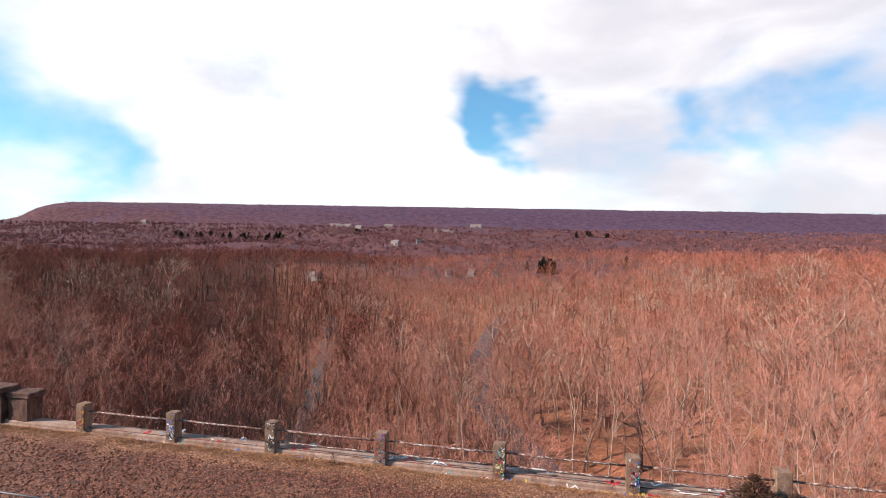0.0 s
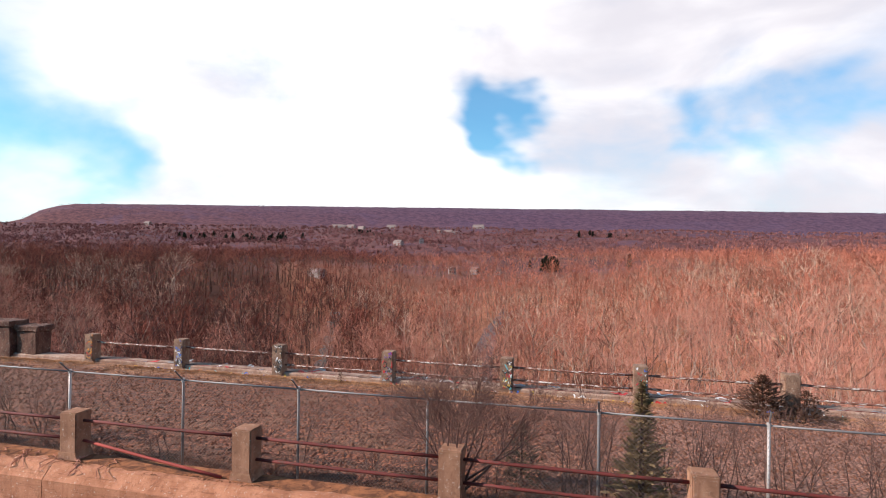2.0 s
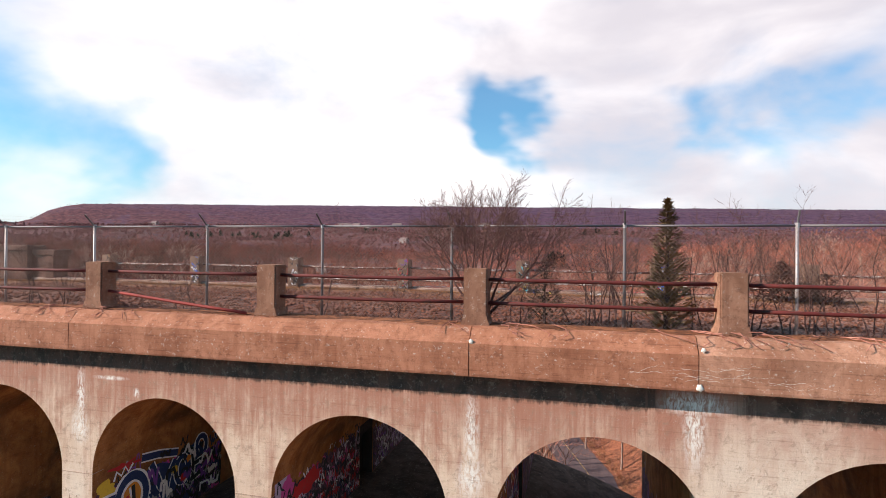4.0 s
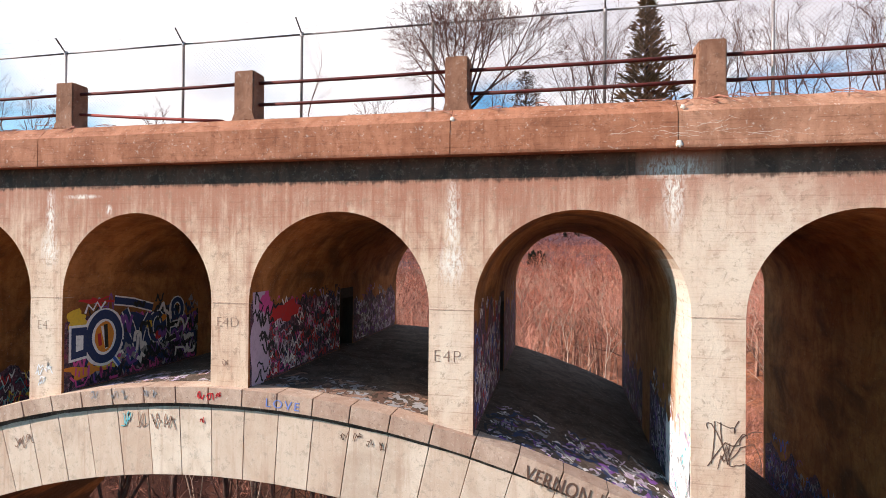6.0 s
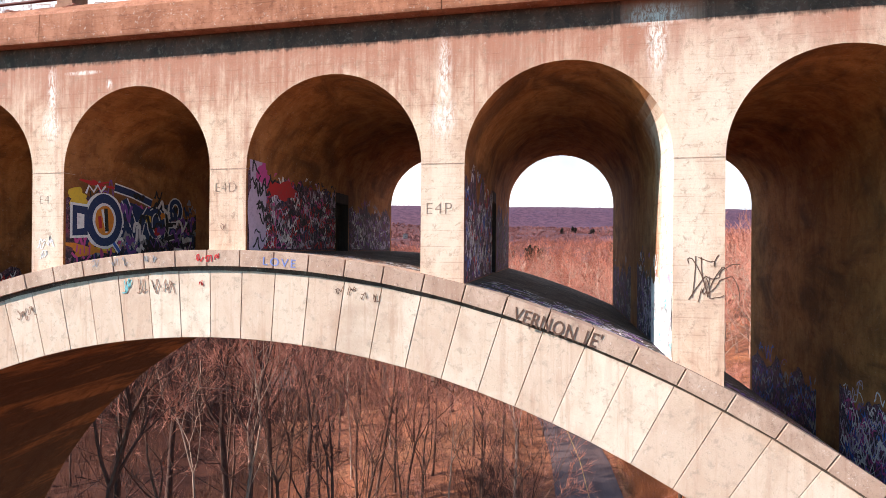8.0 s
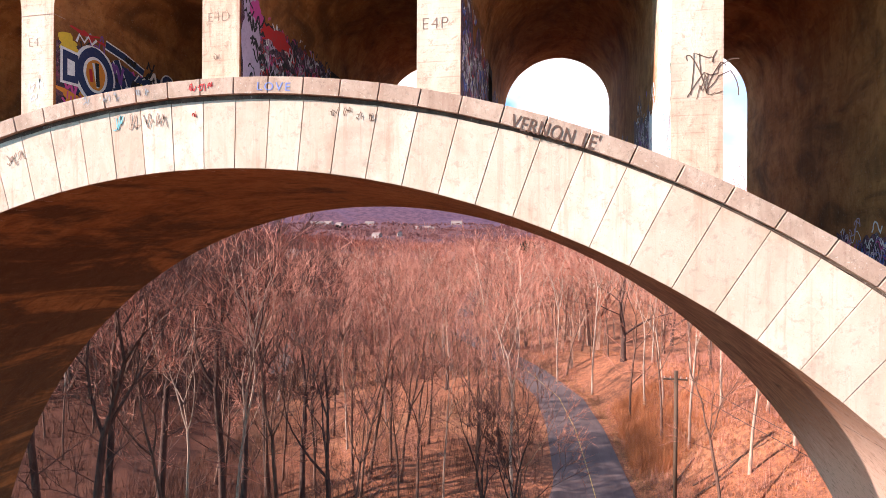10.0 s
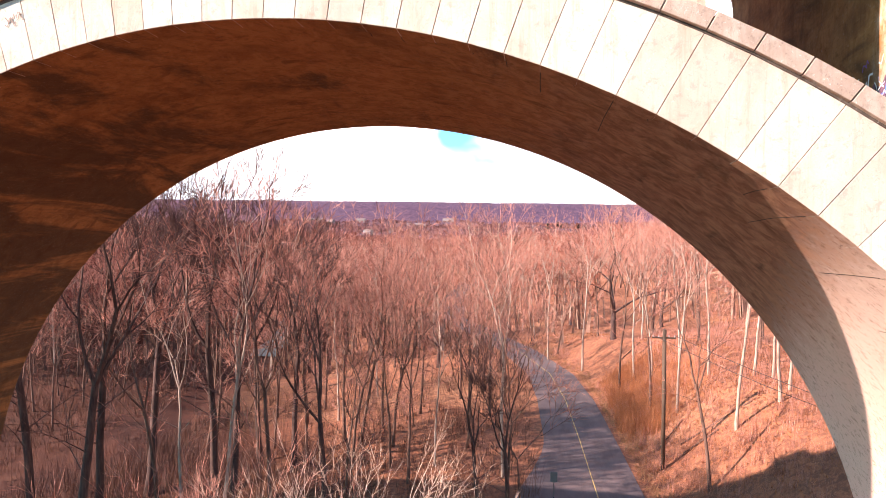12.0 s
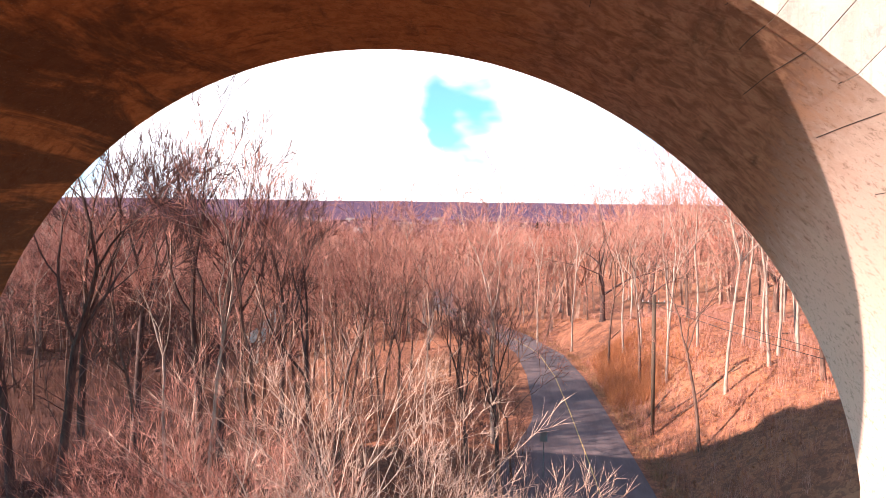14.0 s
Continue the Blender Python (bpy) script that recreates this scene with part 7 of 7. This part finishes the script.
def sprayed_text(body, place, size, mat, label, turn=0.0, stretch=1.0, spacing=1.0, thick=-0.010):
    """Readable sprayed words, set flat on a face that looks towards -y."""
    cu = bpy.data.curves.new("sprayed_word", "FONT")
    cu.body, cu.size, cu.extrude, cu.offset, cu.space_character = body, size, 0.0015, thick, spacing
    tmp = bpy.data.objects.new("tmp", cu)
    scene.collection.objects.link(tmp)
    bpy.context.view_layer.update()
    me = bpy.data.meshes.new_from_object(tmp.evaluated_get(bpy.context.evaluated_depsgraph_get()))
    bpy.data.objects.remove(tmp)
    me.name = "sprayed_word"
    me.materials.clear()
    me.materials.append(mat)
    ob = new("sprayed_word", me)
    ob.matrix_basis = Matrix.Translation(place) @ pose(0, 0, 0, 90) @ pose(0, 0, 0, 0, 0, turn) @ Matrix.Diagonal((stretch, 1, 1, 1))
    return tagged(ob, label, "graffiti", "sprayed words")


sprayed_text("VERNON 1E'", (-0.60, -0.162, -6.80), 0.38, BROWN, "dark brown sprayed capitals along the coping stones", -16.8, 0.74, 1.08, 0.002)
sprayed_text("E4D", (-6.98, -0.006, -4.30), 0.30, FADED, "thin dark sprayed letters on the pier face", 0, 1.0, 1.05)
sprayed_text("E4P", (-2.33, -0.006, -4.80), 0.34, FADED, "thin dark sprayed letters on the pier face", 0, 1.0, 1.1)
sprayed_text("E4", (-11.52, -0.006, -4.52), 0.30, FADED, "thin dark sprayed letters on the pier face", 0, 1.0)
sprayed_text("LOVE", (-5.75, -0.162, -5.84), 0.24, FADED_BLUE, "faded blue sprayed word on a coping stone", -4, 1.1, 1.3, 0.0)


def front_tags(label, items, mat, seed):
    rng = random.Random(seed)
    e = empty("tag", (items[0][0], 0, items[0][1]), label=label, category="graffiti", group="front tags")
    v, f = [], []
    w_ = Wall((-items[0][0], 0, -items[0][1]), (1, 0, 0), (0, 0, 1))
    for x, z, s, w, off in items:
        for _ in range(2):
            stroke(v, f, w_, tag_marks(rng, x + rng.uniform(-0.1, 0.1) * s, z, s, 5), w, off)
    tagged(ob_from("paint_layer", v, f, mat, e), kind="stuff")
    return e


front_tags("black scrawled tag on the pier face", [(2.45, -6.05, 0.95, 0.009, 0.006), (2.55, -5.95, 0.85, 0.008, 0.007), (2.62, -6.2, 0.45, 0.007, 0.008)], BROWN, 41)
front_tags("red tag bars on a coping stone", [(-7.3, -5.72, 0.18, 0.013, 0.164), (-7.1, -5.71, 0.18, 0.013, 0.164), (-6.9, -5.71, 0.16, 0.013, 0.164)], RED, 42)
front_tags("red tag on a voussoir", [(-7.3, -6.25, 0.12, 0.010, 0.066)], RED, 43)
front_tags("teal sprayed tag on the voussoirs", [(-9.2, -6.38, 0.32, 0.011, 0.066)], TEAL, 44)
front_tags("grey sprayed tag on the voussoirs", [(-8.85, -6.36, 0.32, 0.011, 0.066), (-8.5, -6.36, 0.32, 0.011, 0.066), (-8.2, -6.36, 0.32, 0.011, 0.066)], FADED, 45)
front_tags("dark scrawled tag on the voussoirs", [(-12.1, -7.05, 0.34, 0.011, 0.066), (-11.75, -6.95, 0.26, 0.010, 0.066)], FADED, 46)
front_tags("black scrawled tag on the voussoirs", [(-4.2, -6.33, 0.17, 0.007, 0.066), (-3.95, -6.37, 0.20, 0.007, 0.066), (-3.65, -6.42, 0.18, 0.007, 0.066), (-3.4, -6.48, 0.17, 0.007, 0.066)], BROWN, 47)
front_tags("faded grey tags on the coping stones", [(-9.9, -5.88, 0.18, 0.010, 0.164), (-9.4, -5.84, 0.18, 0.010, 0.164), (-9.15, -5.82, 0.18, 0.010, 0.164), (-8.6, -5.78, 0.18, 0.010, 0.164), (-8.35, -5.77, 0.16, 0.010, 0.164)], GREY, 48)
front_tags("white bubble tag on the pier face", [(-11.55, -5.45, 0.24, 0.014, 0.006), (-11.3, -5.40, 0.24, 0.014, 0.007), (-11.5, -5.7, 0.2, 0.012, 0.007)], WHITE, 49)
front_tags("small dark marks on the pier face", [(-6.85, -5.05, 0.14, 0.006, 0.006)], FADED, 50)

# colours sprayed on the far posts and kerb
for i, (x, cols) in enumerate(((-20.4, (RED, ORANGE)), (-15.80, (WHITE, GREY, BLUE)), (-11.18, (WHITE, BLACK)), (-6.52, (PURPLE, GREY, RED)), (-1.97, (YELLOW, RED, TEAL, WHITE)), (2.65, (BLUE, TEAL, WHITE, RED)))):
    scribbled("bright spray tags on a far parapet post", Wall((x, 9.588, 0), (1, 0, 0), (0, 0, 1)), -0.20, 0.20, lambda a: -0.05, lambda a: 1.02, list(cols) + [FADED, BLACK], 46, 60 + i, (0.08, 0.22), (0.007, 0.018))
scribbled("faded patches of spray paint on the kerb", Wall((0, 9.50, 0), (1, 0, 0), (0, 0, 1)), -19, 11, lambda a: -0.33, lambda a: -0.18, [WHITE, TEAL, RED, YELLOW, BLUE, WHITE], 200, 71, (0.1, 0.4), (0.010, 0.03))
# paint lying on the kerb's top
KT = Wall((0, 9.74, -0.010), (1, 0, 0), (0, 1, 0))
scribbled("faded spray paint on top of the kerb", KT, -19, 11, lambda a: 0.0, lambda a: 0.8, [GREY, FADED, WHITE, FADED, GREY, FADED, RED], 84, 72, (0.15, 0.6), (0.02, 0.06), 0.004)
